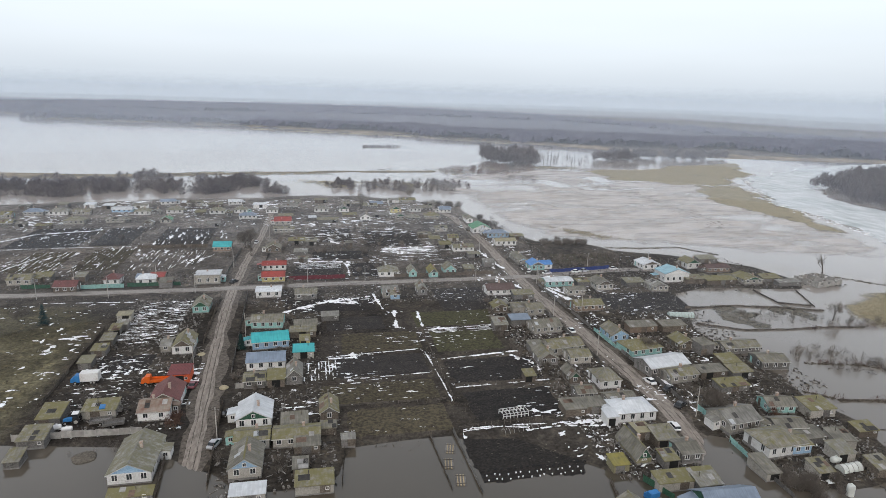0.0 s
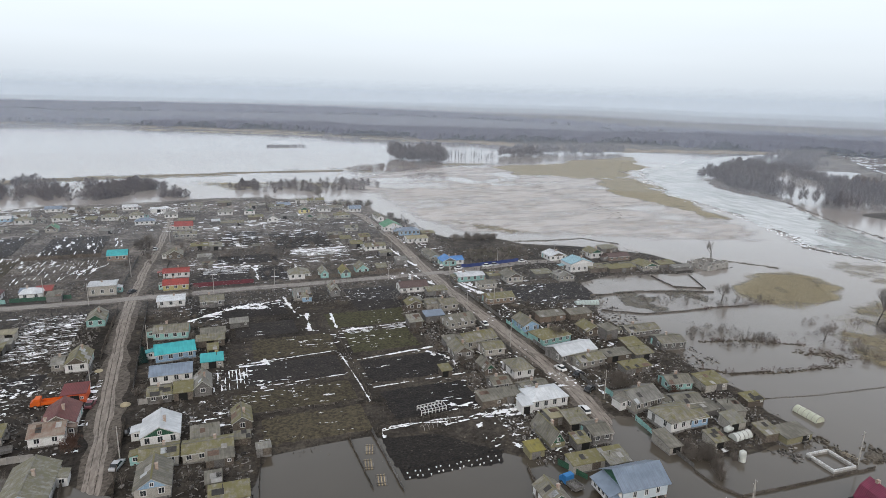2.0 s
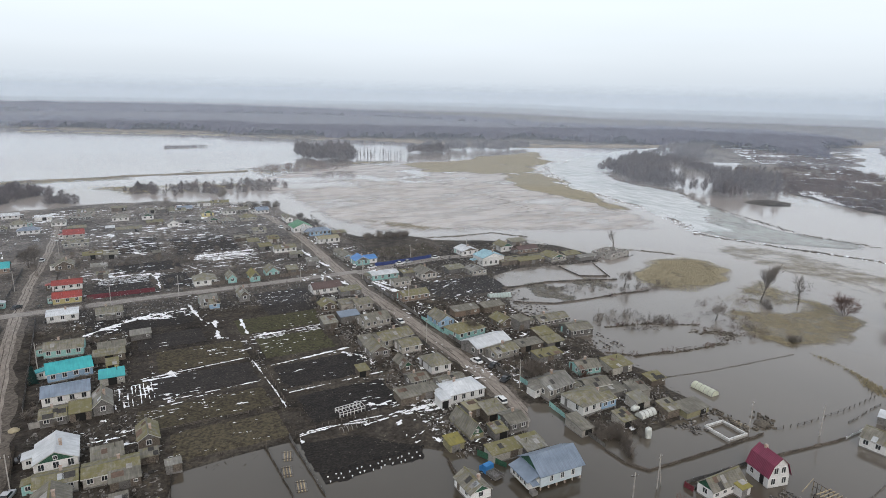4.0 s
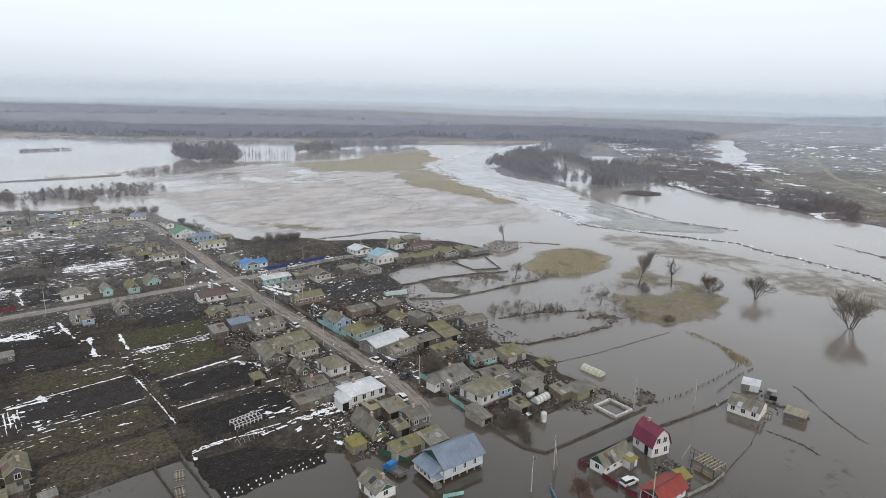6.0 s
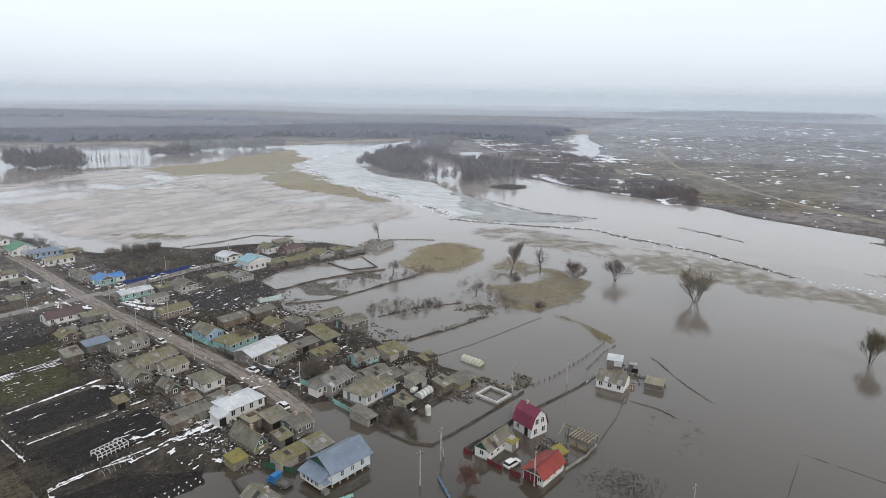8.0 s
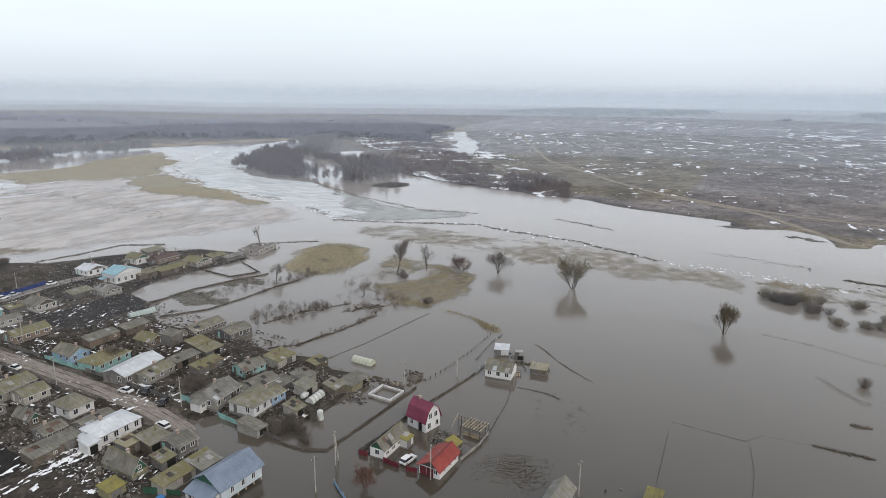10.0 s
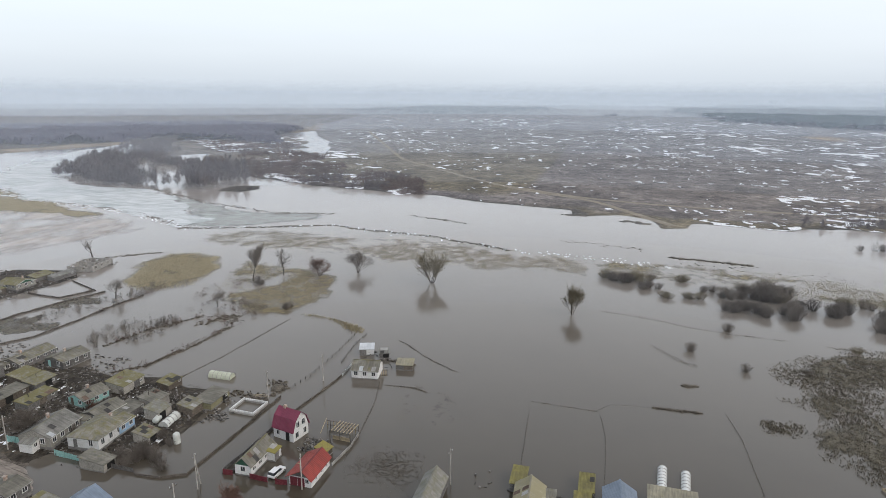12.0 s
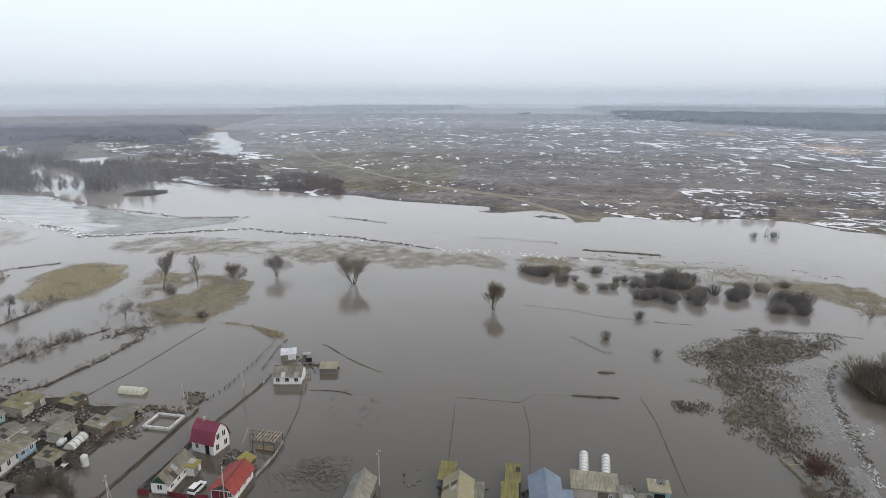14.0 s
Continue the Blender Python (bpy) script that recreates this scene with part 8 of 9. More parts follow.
def floats(name, pts, n, spread, size, mat, label, category, seed, thick=0.12):
    """Small flat pieces lying along a line on the water."""
    r = random.Random(seed)
    g = Geo()
    legs = list(zip(pts, pts[1:]))
    lens = [math.hypot(b[0] - a[0], b[1] - a[1]) for a, b in legs]
    for _ in range(n):
        (a, b) = r.choices(legs, lens)[0]
        t = r.random()
        x, y = a[0] + (b[0] - a[0]) * t + r.gauss(0, spread), a[1] + (b[1] - a[1]) * t + r.gauss(0, spread)
        s = size * r.uniform(0.3, 1.0) ** 1.3
        along = math.atan2(b[1] - a[1], b[0] - a[0]) + r.gauss(0, 0.5)
        m = r.randint(5, 7)
        k = [((1.6 * s * r.uniform(0.7, 1.2)) * math.cos(6.283 * i / m), (0.7 * s * r.uniform(0.7, 1.2)) * math.sin(6.283 * i / m)) for i in range(m)]
        c, q = math.cos(along), math.sin(along)
        loop = [(x + u * c - v * q, y + u * q + v * c) for u, v in k]
        z = max(at(x, y), 0.0)
        top = z + thick * r.uniform(0.3, 1.0)
        g.solid([(u, v, z - 0.1) for u, v in loop], [(x + (u - x) * 0.85, y + (v - y) * 0.85, top) for u, v in loop])
    tagged(part(name, g, mat), label, category, kind="stuff")


ICE_EDGE = [(427, 547), (380, 470), (352, 410), (341, 351), (328, 291), (301, 240), (298, 228)]
floats("ice_edge_debris", ICE_EDGE, 420, 1.6, 0.8, M_DEBRIS, "dark debris along the ice edge", "debris", 1, 0.3)
floats("ice_edge_floes", ICE_EDGE, 360, 2.4, 1.2, M_SNOW, "broken white floes along the ice edge", "ice", 2, 0.3)
NEAR_EDGE = [(294, 236), (313, 188), (328, 155), (321, 132), (316, 92), (303, 60), (297, 46)]
floats("bank_debris", NEAR_EDGE, 420, 1.0, 0.7, M_DEBRIS, "dark driftwood line along the river", "debris", 3, 0.4)
floats("bank_floes", NEAR_EDGE + [(290, 10), (285, -30)], 110, 1.6, 0.9, M_SNOW, "white floes along the river edge", "ice", 4, 0.3)
floats("ice_rim", [(455, 425), (410, 341), (374, 271), (353, 207), (361, 172)], 420, 1.3, 0.8, M_DEBRIS, "dark debris rim of the river ice", "debris", 5, 0.3)
floats("driftwood", [(304, -30), (302, -48), (299, -64)], 110, 0.7, 1.1, M_DEBRIS, "long raft of driftwood", "debris", 6, 0.4)
floats("driftwood_north", [(369, 120), (362, 100), (355, 82)], 60, 1.2, 0.8, M_DEBRIS, "raft of driftwood in the river", "debris", 7, 0.4)
floats("drift_mud", [(400, 24), (403, 14)], 40, 2.2, 2.4, M_DEBRIS, "low mud islets by the bank", "debris", 8, 0.3)
floats("drift_mud_south", [(390, -10), (384, -24)], 26, 1.8, 2.2, M_DEBRIS, "low mud islets by the bank", "debris", 9, 0.3)
floats("slush_debris", [(230, 560), (262, 470), (262, 400), (246, 330)], 160, 5.0, 1.5, M_DEBRIS, "scattered dark wisps on the slush", "debris", 10, 0.15)
floats("river_floes", [(326, 22), (322, 2), (318, -18)], 40, 1.6, 0.8, M_DEBRIS, "scattered drifting debris", "debris", 11, 0.2)
floats("river_floes_south", [(296, -30), (290, -90), (270, -135)], 60, 2.6, 0.6, M_DEBRIS, "scattered drifting debris", "debris", 35, 0.2)
floats("river_floes_white", [(299, 40), (294, 0), (286, -40)], 30, 1.4, 0.6, M_SNOW, "scattered small ice floes", "ice", 12, 0.2)
floats("fence_drift", [(148.3, -14), (148.5, -25)], 260, 0.25, 0.28, M_DEBRIS, "flotsam caught on a sunken fence", "debris", 13, 0.3)
floats("drift_line", [(217.5, -0.6), (214.7, -15.7), (208.5, -29.8), (206, -43.5), (204.7, -57)], 170, 0.35, 0.26, M_DEBRIS, "thin line of floating debris", "debris", 14, 0.08)
floats("drift_line_south", [(202.8, -69), (200.8, -79.7), (202.8, -94), (200, -108)], 170, 0.4, 0.3, M_DEBRIS, "thin line of floating debris", "debris", 36, 0.1)
floats("drift_curve", [(189.4, -16.1), (185, -18.4), (179.1, -23.8), (176.7, -27.6)], 130, 0.7, 0.2, M_DEBRIS, "curved line of floating debris", "debris", 15, 0.1)
tagged(sheet("wet_bed", [(31.6, 124), (48, 122), (60, 121), (63, 109), (56, 104.7), (53, 103.5), (33, 104.4), (31.6, 111)], 0.0, 0.8, M_WETSOIL, 0.5, 73, thick=0.09, holes=0.35, hole_size=8.0), "dark garden soil awash in shallow water", "soil", kind="structure")
floats("fence_line_drift", [(128.8, 129.3), (135, 123.3), (150.4, 119.6), (169.3, 117.7)], 300, 0.4, 0.32, M_DEBRIS, "dark flotsam along a drowned garden fence", "debris", 37, 0.3)
floats("fence_line_drift_north", [(143.2, 145.2), (157.8, 142.1), (173.5, 133.2)], 200, 0.4, 0.32, M_DEBRIS, "dark flotsam along a drowned garden fence", "debris", 38, 0.3)
floats("basin_drift", [(135, 84), (134, 78.5), (127, 81), (127.5, 90.3), (122.2, 91)], 150, 0.9, 0.45, M_DEBRIS, "muddy clutter round a concrete basin", "debris", 39, 0.45)
floats("shed_drift", [(157.5, 58), (155.5, 50)], 70, 0.8, 0.4, M_DEBRIS, "dark clutter afloat beside sheds", "debris", 40, 0.35)
floats("garden_mud", [(36, 118), (44, 113), (52, 109), (44, 110)], 160, 2.5, 0.25, M_DEBRIS, "muddy clods in a flooded garden bed", "mud", 30, 0.12)
floats("drift_log", [(163, -22), (163.4, -26)], 26, 0.25, 0.7, M_DEBRIS, "dark floating log and brush", "debris", 16, 0.4)
floats("drift_house", [(172, 60), (160, 46), (155, 38)], 120, 0.2, 0.2, M_DEBRIS, "debris line off a flooded farm", "debris", 17, 0.25)
floats("drift_house_south", [(142, 54), (142.5, 47), (141, 42)], 80, 0.2, 0.2, M_DEBRIS, "debris line off a flooded farm", "debris", 18, 0.25)
M_SUNKEN = soften(material("weeds_under_water", (0.055, 0.047, 0.033), 0.6, (0.035, 0.03, 0.022), 3.0, 0.5, (0.075, 0.064, 0.045), 0.8), 3.5, 0.75, (1, 1, 1), 0.5)
for area in ([(141, 48), (128, 47), (121, 41), (123, 33), (131, 30), (142, 36), (145, 43)], [(106, 49.5), (112, 45), (113, 38), (107, 33), (99, 34), (98, 42), (100, 48)]):
    tagged(sheet("sunken_weeds", area, 0.01, 0.5, M_SUNKEN, 1.6, 81, thick=0.01, holes=0.35, hole_size=4.0, fade=4.0), "dark weeds showing through shallow water", "weeds", kind="stuff")
floats("sunken_stalks", [(106, 45), (108, 38), (103, 36)], 900, 2.6, 0.13, M_DEBRIS, "weeds showing just above the water", "weeds", 20, 0.2)
floats("sunken_fence", [(131, 109), (147, 106), (180, 102.7)], 420, 0.22, 0.2, M_DEBRIS, "top of a fence just breaking the water", "debris", 41, 0.08)
floats("reed_drift", [(166, 130), (178, 122), (170, 119)], 200, 1.2, 0.4, M_DEBRIS, "brush caught at the reeds", "debris", 21, 0.3)
floats("ruin_drift", [(228, 226), (240, 214), (246, 206)], 60, 0.7, 0.9, M_DEBRIS, "floating planks off a ruin", "debris", 22, 0.3)
floats("east_drift", [(200, 268), (188, 285), (166, 285), (150, 288)], 160, 0.6, 0.8, M_DEBRIS, "driftwood along the village edge", "debris", 23, 0.3)
tagged(sheet("mud_bank", MUDBANK, 0.0, 0.8, M_MUD, 2.2, 71, thick=0.1, holes=0.5, hole_size=5.0, fade=1.6), "half-drowned bank of brown mud and weeds", "mud", kind="structure")
tagged(sheet("mud_islet", [(148.4, -39), (147.5, -46), (142.5, -44), (144, -39)], 0.0, 0.5, M_MUD, 1.0, 72, thick=0.08, holes=0.1, hole_size=2.5), "small half-drowned islet of mud", "mud", kind="structure")


def weeds(name, area, count, high, width, label, seed, edge=2.5, gaps=4.0, mat=None):
    """Withered stalks and clods on half-drowned ground, denser in the middle."""
    r = random.Random(seed)
    g = Geo()
    xs, ys = [p[0] for p in area], [p[1] for p in area]
    x = np.array([r.uniform(min(xs) - edge, max(xs) + edge) for _ in range(count * 5)])
    y = np.array([r.uniform(min(ys) - edge, max(ys) + edge) for _ in range(count * 5)])
    keep = inside(area, x, y) + smooth_noise(x, y, gaps, seed) * edge > np.array([r.uniform(-edge, edge) for _ in range(count * 5)])
    for px, py in list(zip(x[keep].tolist(), y[keep].tolist()))[:count]:
        for _ in range(4):
            h, a, w = high * r.uniform(0.2, 1.1) ** 1.5, r.uniform(0, 6.3), width * r.uniform(0.4, 1.3)
            qx, qy = px + r.gauss(0, width * 1.5), py + r.gauss(0, width * 1.5)
            z = max(at(qx, qy) + 0.05, 0.0)
            g.face((qx - w * math.cos(a), qy - w * math.sin(a), z - 0.1), (qx + w * math.cos(a), qy + w * math.sin(a), z - 0.1), (qx + r.gauss(0, 0.5) * h, qy + r.gauss(0, 0.5) * h, z + h))
    tagged(part(name, g, mat or M_WEED), label, "weeds", kind="stuff")


weeds("bank_weeds", MUDBANK, 9000, 0.5, 0.11, "brown withered weeds on a half-drowned bank", 24, 5.0, 6.0)
weeds("garden_weeds", [(-14, 124), (62, 124), (64, 236), (-14, 236)], 4500, 0.35, 0.1, "withered stalks over the winter gardens", 31, 6.0, 7.0, M_DEBRIS)
weeds("garden_weeds_north", [(-14, 246), (66, 246), (60, 352), (-14, 352)], 5000, 0.4, 0.17, "withered stalks over the winter gardens", 32, 6.0, 9.0, M_DEBRIS)
weeds("garden_weeds_west", [(-140, 262), (-42, 250), (-42, 352), (-150, 352)], 4500, 0.4, 0.2, "withered stalks over the winter gardens", 33, 6.0, 9.0, M_DEBRIS)
weeds("garden_weeds_east", [(92, 100), (126, 100), (128, 180), (142, 210), (200, 218), (196, 250), (140, 284), (96, 284)], 5000, 0.4, 0.15, "withered stalks in the eastern yards", 34, 4.0, 8.0, M_DEBRIS)
weeds("meadow_weeds", [(-110, 136), (-62, 134), (-62, 226), (-110, 226)], 4000, 0.25, 0.12, "withered grass tufts on the meadow", 39, 4.0, 8.0, M_DEBRIS)
weeds("islet_weeds", [(148.4, -39), (147.5, -46), (142.5, -44), (144, -39)], 260, 0.5, 0.17, "brown withered weeds on a small islet", 26, 1.5)
weeds("shore_weeds", [(132, -58), (126, -60), (119, -62), (112, -58), (104, -57), (100, -64), (113, -65), (128, -66)], 700, 0.5, 0.2, "muddy weeds along the ditch", 27)
tagged(sheet("ditch_ice", [(172.5, -76.6), (156.7, -72.5), (142, -69), (130, -68.7), (113.5, -65.5), (96, -64), (96, -70), (114.2, -70.6), (120, -71.2), (130.6, -73.6), (145.7, -77), (161, -81.2), (172, -87.5), (181.6, -100), (178.7, -93.4)],
             0.02, 1.0, M_DITCH_ICE, 0.8, 61, thick=0.06, holes=0.5, hole_size=6.0), "grey drift ice in a flooded ditch", "ice", kind="structure")
floats("ditch_floes", [(172.5, -77), (175, -83), (164, -77), (157.4, -71), (150.7, -72.7), (140, -69.5)], 110, 0.9, 0.38, M_DIRTY_ICE, "dirty white floes along a flooded ditch", "ice", 28, 0.2)
floats("ditch_floes_far", [(178, -88.6), (168, -82.5), (157.6, -79), (145.6, -76.3), (137.7, -74.6), (120, -72), (104, -70.5)], 240, 0.6, 0.42, M_DIRTY_ICE, "dirty white floes along a flooded ditch", "ice", 29, 0.2)
floats("ditch_debris", [(178, -89.6), (168, -83.5), (157.6, -80), (145.6, -77.3), (137.7, -75.6), (125, -73)], 260, 0.6, 0.4, M_DEBRIS, "dark debris along a flooded ditch", "debris", 37, 0.2)
floats("ditch_slabs", [(142.3, -77.3), (141, -80), (136, -80)], 14, 0.8, 0.7, M_DIRTY_ICE, "flat dirty ice slabs in the ditch", "ice", 38, 0.15)

# ---- yards: clutter ----


def clutter(area, n, seed, size=1.0, label="boards, junk and firewood lying in a yard"):
    """Odds and ends too small to name one by one."""
    r = random.Random(seed)
    g = Geo()
    x0, x1, y0, y1 = area
    for _ in range(n):
        x, y = r.uniform(x0, x1), r.uniform(y0, y1)
        kind = r.random()
        if kind < 0.5:
            sx, sy, sz = r.uniform(0.5, 1.6) * size, r.uniform(0.06, 0.16) * size, r.uniform(0.05, 0.2)
        elif kind < 0.85:
            sx, sy, sz = r.uniform(0.15, 0.5) * size, r.uniform(0.15, 0.5) * size, r.uniform(0.15, 0.6)
        else:
            sx, sy, sz = r.uniform(0.5, 1.1) * size, r.uniform(0.4, 0.8) * size, r.uniform(0.03, 0.3)
        m = pose(x, y, max(at(x, y), -0.02), r.gauss(0, 5), r.gauss(0, 5), r.uniform(0, 180))
        g.box(-sx, sx, -sy, sy, -0.1, sz, m)
    tagged(part("yard_clutter", g, M_JUNK), label, "clutter", "yard clutter", "stuff")


for i, (area, n) in enumerate((((60, 80, 100, 135), 420), ((60, 80, 135, 185), 420), ((60, 82, 185, 222), 300), ((92, 124, 92, 130), 520), ((92, 138, 130, 190), 620), ((92, 140, 190, 250), 420),
                               ((-20, 4, 108, 150), 320), ((-20, 2, 152, 210), 320), ((-62, -32, 136, 182), 320), ((-62, -36, 182, 228), 520), ((-12, 30, 246, 275), 120), ((56, 82, 250, 340), 360),
                               ((90, 112, 250, 345), 320), ((135, 200, 215, 262), 420), ((-110, -40, 246, 262), 260), ((-160, 90, 352, 440), 900), ((-14, 60, 292, 352), 260), ((-22, 60, 214, 236), 300),
                               ((140, 150, 225, 240), 60), ((107, 113, 55.5, 61.5), 40), ((152, 162, 53, 66), 14), ((114, 118, 84, 89), 26), ((102, 107, -4, -1.5), 22), ((103, 112, 4, 24), 10), ((96, 104, 69.5, 71), 14), ((112, 126, 87, 97), 26), ((-110, -40, 262, 352), 200), ((176, 226, 212, 226), 130),
                               ((106, 113, -24, -19), 8))):
    clutter(area, int(n * 2.2), 100 + i, 0.5)

# ---- the blue-roofed house on stilts with its veranda ----


def stilt_house(x, y):
    ob = tagged(new("house"), "white board house on stilts under a blue-grey metal roof", "house", "village buildings")
    ob.matrix_basis = pose(x, y, 0, 0, 0, -2)
    w, d, e, t, b = 10.0, 7.4, 3.5, 5.8, 0.7
    g = Geo()
    g.box(-w / 2, w / 2, -d / 2, d / 2, b, e)
    part("wall", g, material("bluish_white_boards", (0.50, 0.56, 0.60), 0.6, (0.42, 0.48, 0.52), 1.2), ob)
    for u in (-1, 1):
        g = Geo()
        a = u * w / 2
        lo, hi = min(a, a - u * 0.1), max(a, a - u * 0.1)
        g.solid([(lo, -d / 2, e), (hi, -d / 2, e), (hi, d / 2, e), (lo, d / 2, e)], [(lo, -0.05, t - 0.1), (hi, -0.05, t - 0.1), (hi, 0.05, t - 0.1), (lo, 0.05, t - 0.1)])
        part("gable", g, WALLS["darkgreen"], ob, "dark green boarded gable")
    for s in (-1, 1):
        g = Geo()
        q = [(-w / 2 - 0.5, s * (d / 2 + 0.5), e - 0.25), (w / 2 + 0.5, s * (d / 2 + 0.5), e - 0.25), (w / 2 + 0.5, 0, t), (-w / 2 - 0.5, 0, t)]
        slab(g, *(q if s < 0 else q[::-1]))
        me = g.mesh("roof_slope")
        slope_uv(me)
        part("roof_slope", me, ROOFS["galv"], ob)
    # veranda on the street side
    g = Geo()
    g.box(-w / 2 - 2.6, -w / 2, -d / 2 + 0.4, d / 2 - 0.6, b, 2.5)
    part("veranda_wall", g, WALLS["white"], ob)
    g = Geo()
    slab(g, (-w / 2 - 3.0, -d / 2 + 0.1, 2.45), (-w / 2 + 0.1, -d / 2 + 0.1, 3.5), (-w / 2 + 0.1, d / 2 - 0.3, 3.5), (-w / 2 - 3.0, d / 2 - 0.3, 2.45))
    part("veranda_roof", g, ROOFS["galv"], ob)
    for i in range(4):
        window(ob, -w / 2 - 2.6, -d / 2 + 1.4 + i * 1.35, 1.2, 0.8, 0.9, -90)
    for i in range(3):
        window(ob, -w / 2 + 2.6 + i * 2.6, -d / 2, 1.5, 0.7, 1.2, 0)
    for i in range(6):
        for v in (-d / 2 + 0.15, d / 2 - 0.15):
            g = Geo()
            u = -w / 2 + 0.15 + (w - 0.3) * i / 5
            g.box(u - 0.12, u + 0.12, v - 0.12, v + 0.12, -0.8, b)
            part("stilt", g, M_CHIMNEY, ob)
    g = Geo()
    g.box(-w / 2 - 2.4, -w / 2 - 1.2, -d / 2 - 0.9, -d / 2 + 0.4, -0.6, 0.75)
    part("step", g, M_PLINTH, ob)
    g = Geo()
    slab(g, (-w / 2 - 2.6, -d / 2 - 1.1, 2.3), (-w / 2 - 1.0, -d / 2 - 1.1, 2.3), (-w / 2 - 1.0, -d / 2 + 0.4, 2.6), (-w / 2 - 2.6, -d / 2 + 0.4, 2.6), 0.06)
    part("porch_roof", g, ROOFS["galv"], ob)


stilt_house(74.2, 87.2)

# ---- vehicles ----


def wheel(parent, x, y, r, w):
    g = Geo()
    n = 14
    for s, q in ((-w / 2, r * 0.92), (-w / 2 * 0.7, r), (w / 2 * 0.7, r), (w / 2, r * 0.92)):
        g.v += [(q * math.cos(6.283 * i / n), s, q * math.sin(6.283 * i / n)) for i in range(n)]
    for j in range(3):
        g.f += [(j * n + i, j * n + (i + 1) % n, (j + 1) * n + (i + 1) % n, (j + 1) * n + i) for i in range(n)]
    g.f += [tuple(range(n)), tuple(reversed(range(3 * n, 4 * n)))]
    ob = part("wheel", g, M_RUBBER, parent, "", pose(x, y, r))
    h = Geo()
    h.tube((0, -w / 2 - 0.02, 0), (0, w / 2 + 0.02, 0), r * 0.55, r * 0.55, 10)
    part("rim", h, M_CONCRETE, ob, "steel rim")


def loft(g, rows):
    """Joins cross-sections (lists of equal length) into a closed hull."""
    n, k = len(rows[0]), len(g.v)
    for row in rows:
        g.v += row
    for j in range(len(rows) - 1):
        g.f += [(k + j * n + i, k + j * n + (i + 1) % n, k + (j + 1) * n + (i + 1) % n, k + (j + 1) * n + i) for i in range(n)]
    g.f += [tuple(k + i for i in reversed(range(n))), tuple(k + (len(rows) - 1) * n + i for i in range(n))]


def car(x, y, turn, paint, label, z=None, van=False):
    ob = tagged(new("car"), label, "car", "parked cars")
    ob.matrix_basis = pose(x, y, at(x, y) if z is None else z, 0, 0, turn)
    g = Geo()
    rows = []
    for u, lo, hi, w in ((-2.05, 0.45, 0.72, 0.70), (-1.95, 0.3, 0.86, 0.80), (-1.0, 0.25, 0.93, 0.84), (0.4, 0.25, 0.93, 0.84), (1.2, 0.25, 0.86, 0.83), (1.9, 0.3, 0.74, 0.78), (2.05, 0.42, 0.66, 0.70)):
        rows.append([(u, -w, lo), (u, w, lo), (u, w, hi * 0.8), (u, w * 0.93, hi), (u, -w * 0.93, hi), (u, -w, hi * 0.8)])
    loft(g, rows)
    part("body", g, paint, ob)
    g = Geo()
    a, b, c, d = (-1.9, -1.65, 0.25, 0.95) if van else (-1.45, -0.95, 0.25, 0.95)
    loft(g, [[(u, -w, z0), (u, w, z0), (u, w * 0.86, z1), (u, -w * 0.86, z1)] for u, z0, z1, w in ((a, 0.9, 0.95, 0.76), (b, 0.9, 1.42, 0.78), (c, 0.9, 1.44, 0.78), (d, 0.88, 0.93, 0.76))])
    part("window_band", g, M_SCREEN, ob, "dark car windows")
    g = Geo()
    g.box(b - 0.05, c + 0.05, -0.66, 0.66, 1.4, 1.47)
    part("roof_panel", g, paint, ob)
    for u in (-1.3, 1.3):
        for v in (-0.78, 0.78):
            wheel(ob, u, v, 0.3, 0.2)
    for v in (-0.55, 0.55):
        g = Geo()
        g.box(1.98, 2.07, v - 0.14, v + 0.14, 0.55, 0.68)
        part("headlight", g, M_FRAME, ob)
    return ob


CAR_WHITE = material("white_car_paint", (0.72, 0.72, 0.72), 0.25, (0.66, 0.66, 0.66), 1.0, spec=0.5)
CAR_DARK = material("dark_car_paint", (0.03, 0.03, 0.033), 0.25, (0.05, 0.05, 0.05), 1.0, spec=0.5)
CAR_RED = material("dull_red_car_paint", (0.20, 0.06, 0.07), 0.3, (0.16, 0.05, 0.06), 1.0, spec=0.5)
CAR_GREY = material("silver_car_paint", (0.42, 0.43, 0.45), 0.25, (0.36, 0.37, 0.39), 1.0, spec=0.5)
CAR_BLUE = material("blue_machine_paint", (0.04, 0.18, 0.42), 0.4, (0.03, 0.14, 0.33), 0.8)
CAR_ORANGE = material("orange_truck_paint", (0.62, 0.12, 0.02), 0.4, (0.5, 0.1, 0.02), 0.8)
car(98.6, 61.2, -8, CAR_WHITE, "white station wagon in a flooded yard", 0.0, True)
car(-30.6, 155.4, 80, CAR_RED, "dull red saloon car by the street")
car(88.7, 139.5, 100, CAR_WHITE, "white saloon car on the main street")
car(91.5, 134.5, 20, CAR_DARK, "dark saloon car on the verge")
car(89.5, 126.0, 30, CAR_DARK, "dark muddy car on the verge")
car(82.0, 116.8, 85, CAR_WHITE, "white jeep on the street by the water", None, True)
car(82.3, 177.9, 95, CAR_WHITE, "white car on the main street")
car(-19.5, 139.0, 10, CAR_DARK, "dark muddy car beside a garden")
car(92.8, 247.8, 60, CAR_WHITE, "white jeep outside the blue house", None, True)
car(99.2, 243.4, 10, CAR_WHITE, "white car outside the blue house")
car(113.0, 244.2, 8, CAR_WHITE, "white car along the blue fence")
car(117.2, 244.8, 8, CAR_GREY, "silver car along the blue fence")
car(132.3, 247.0, 8, CAR_WHITE, "white car on the muddy lane")
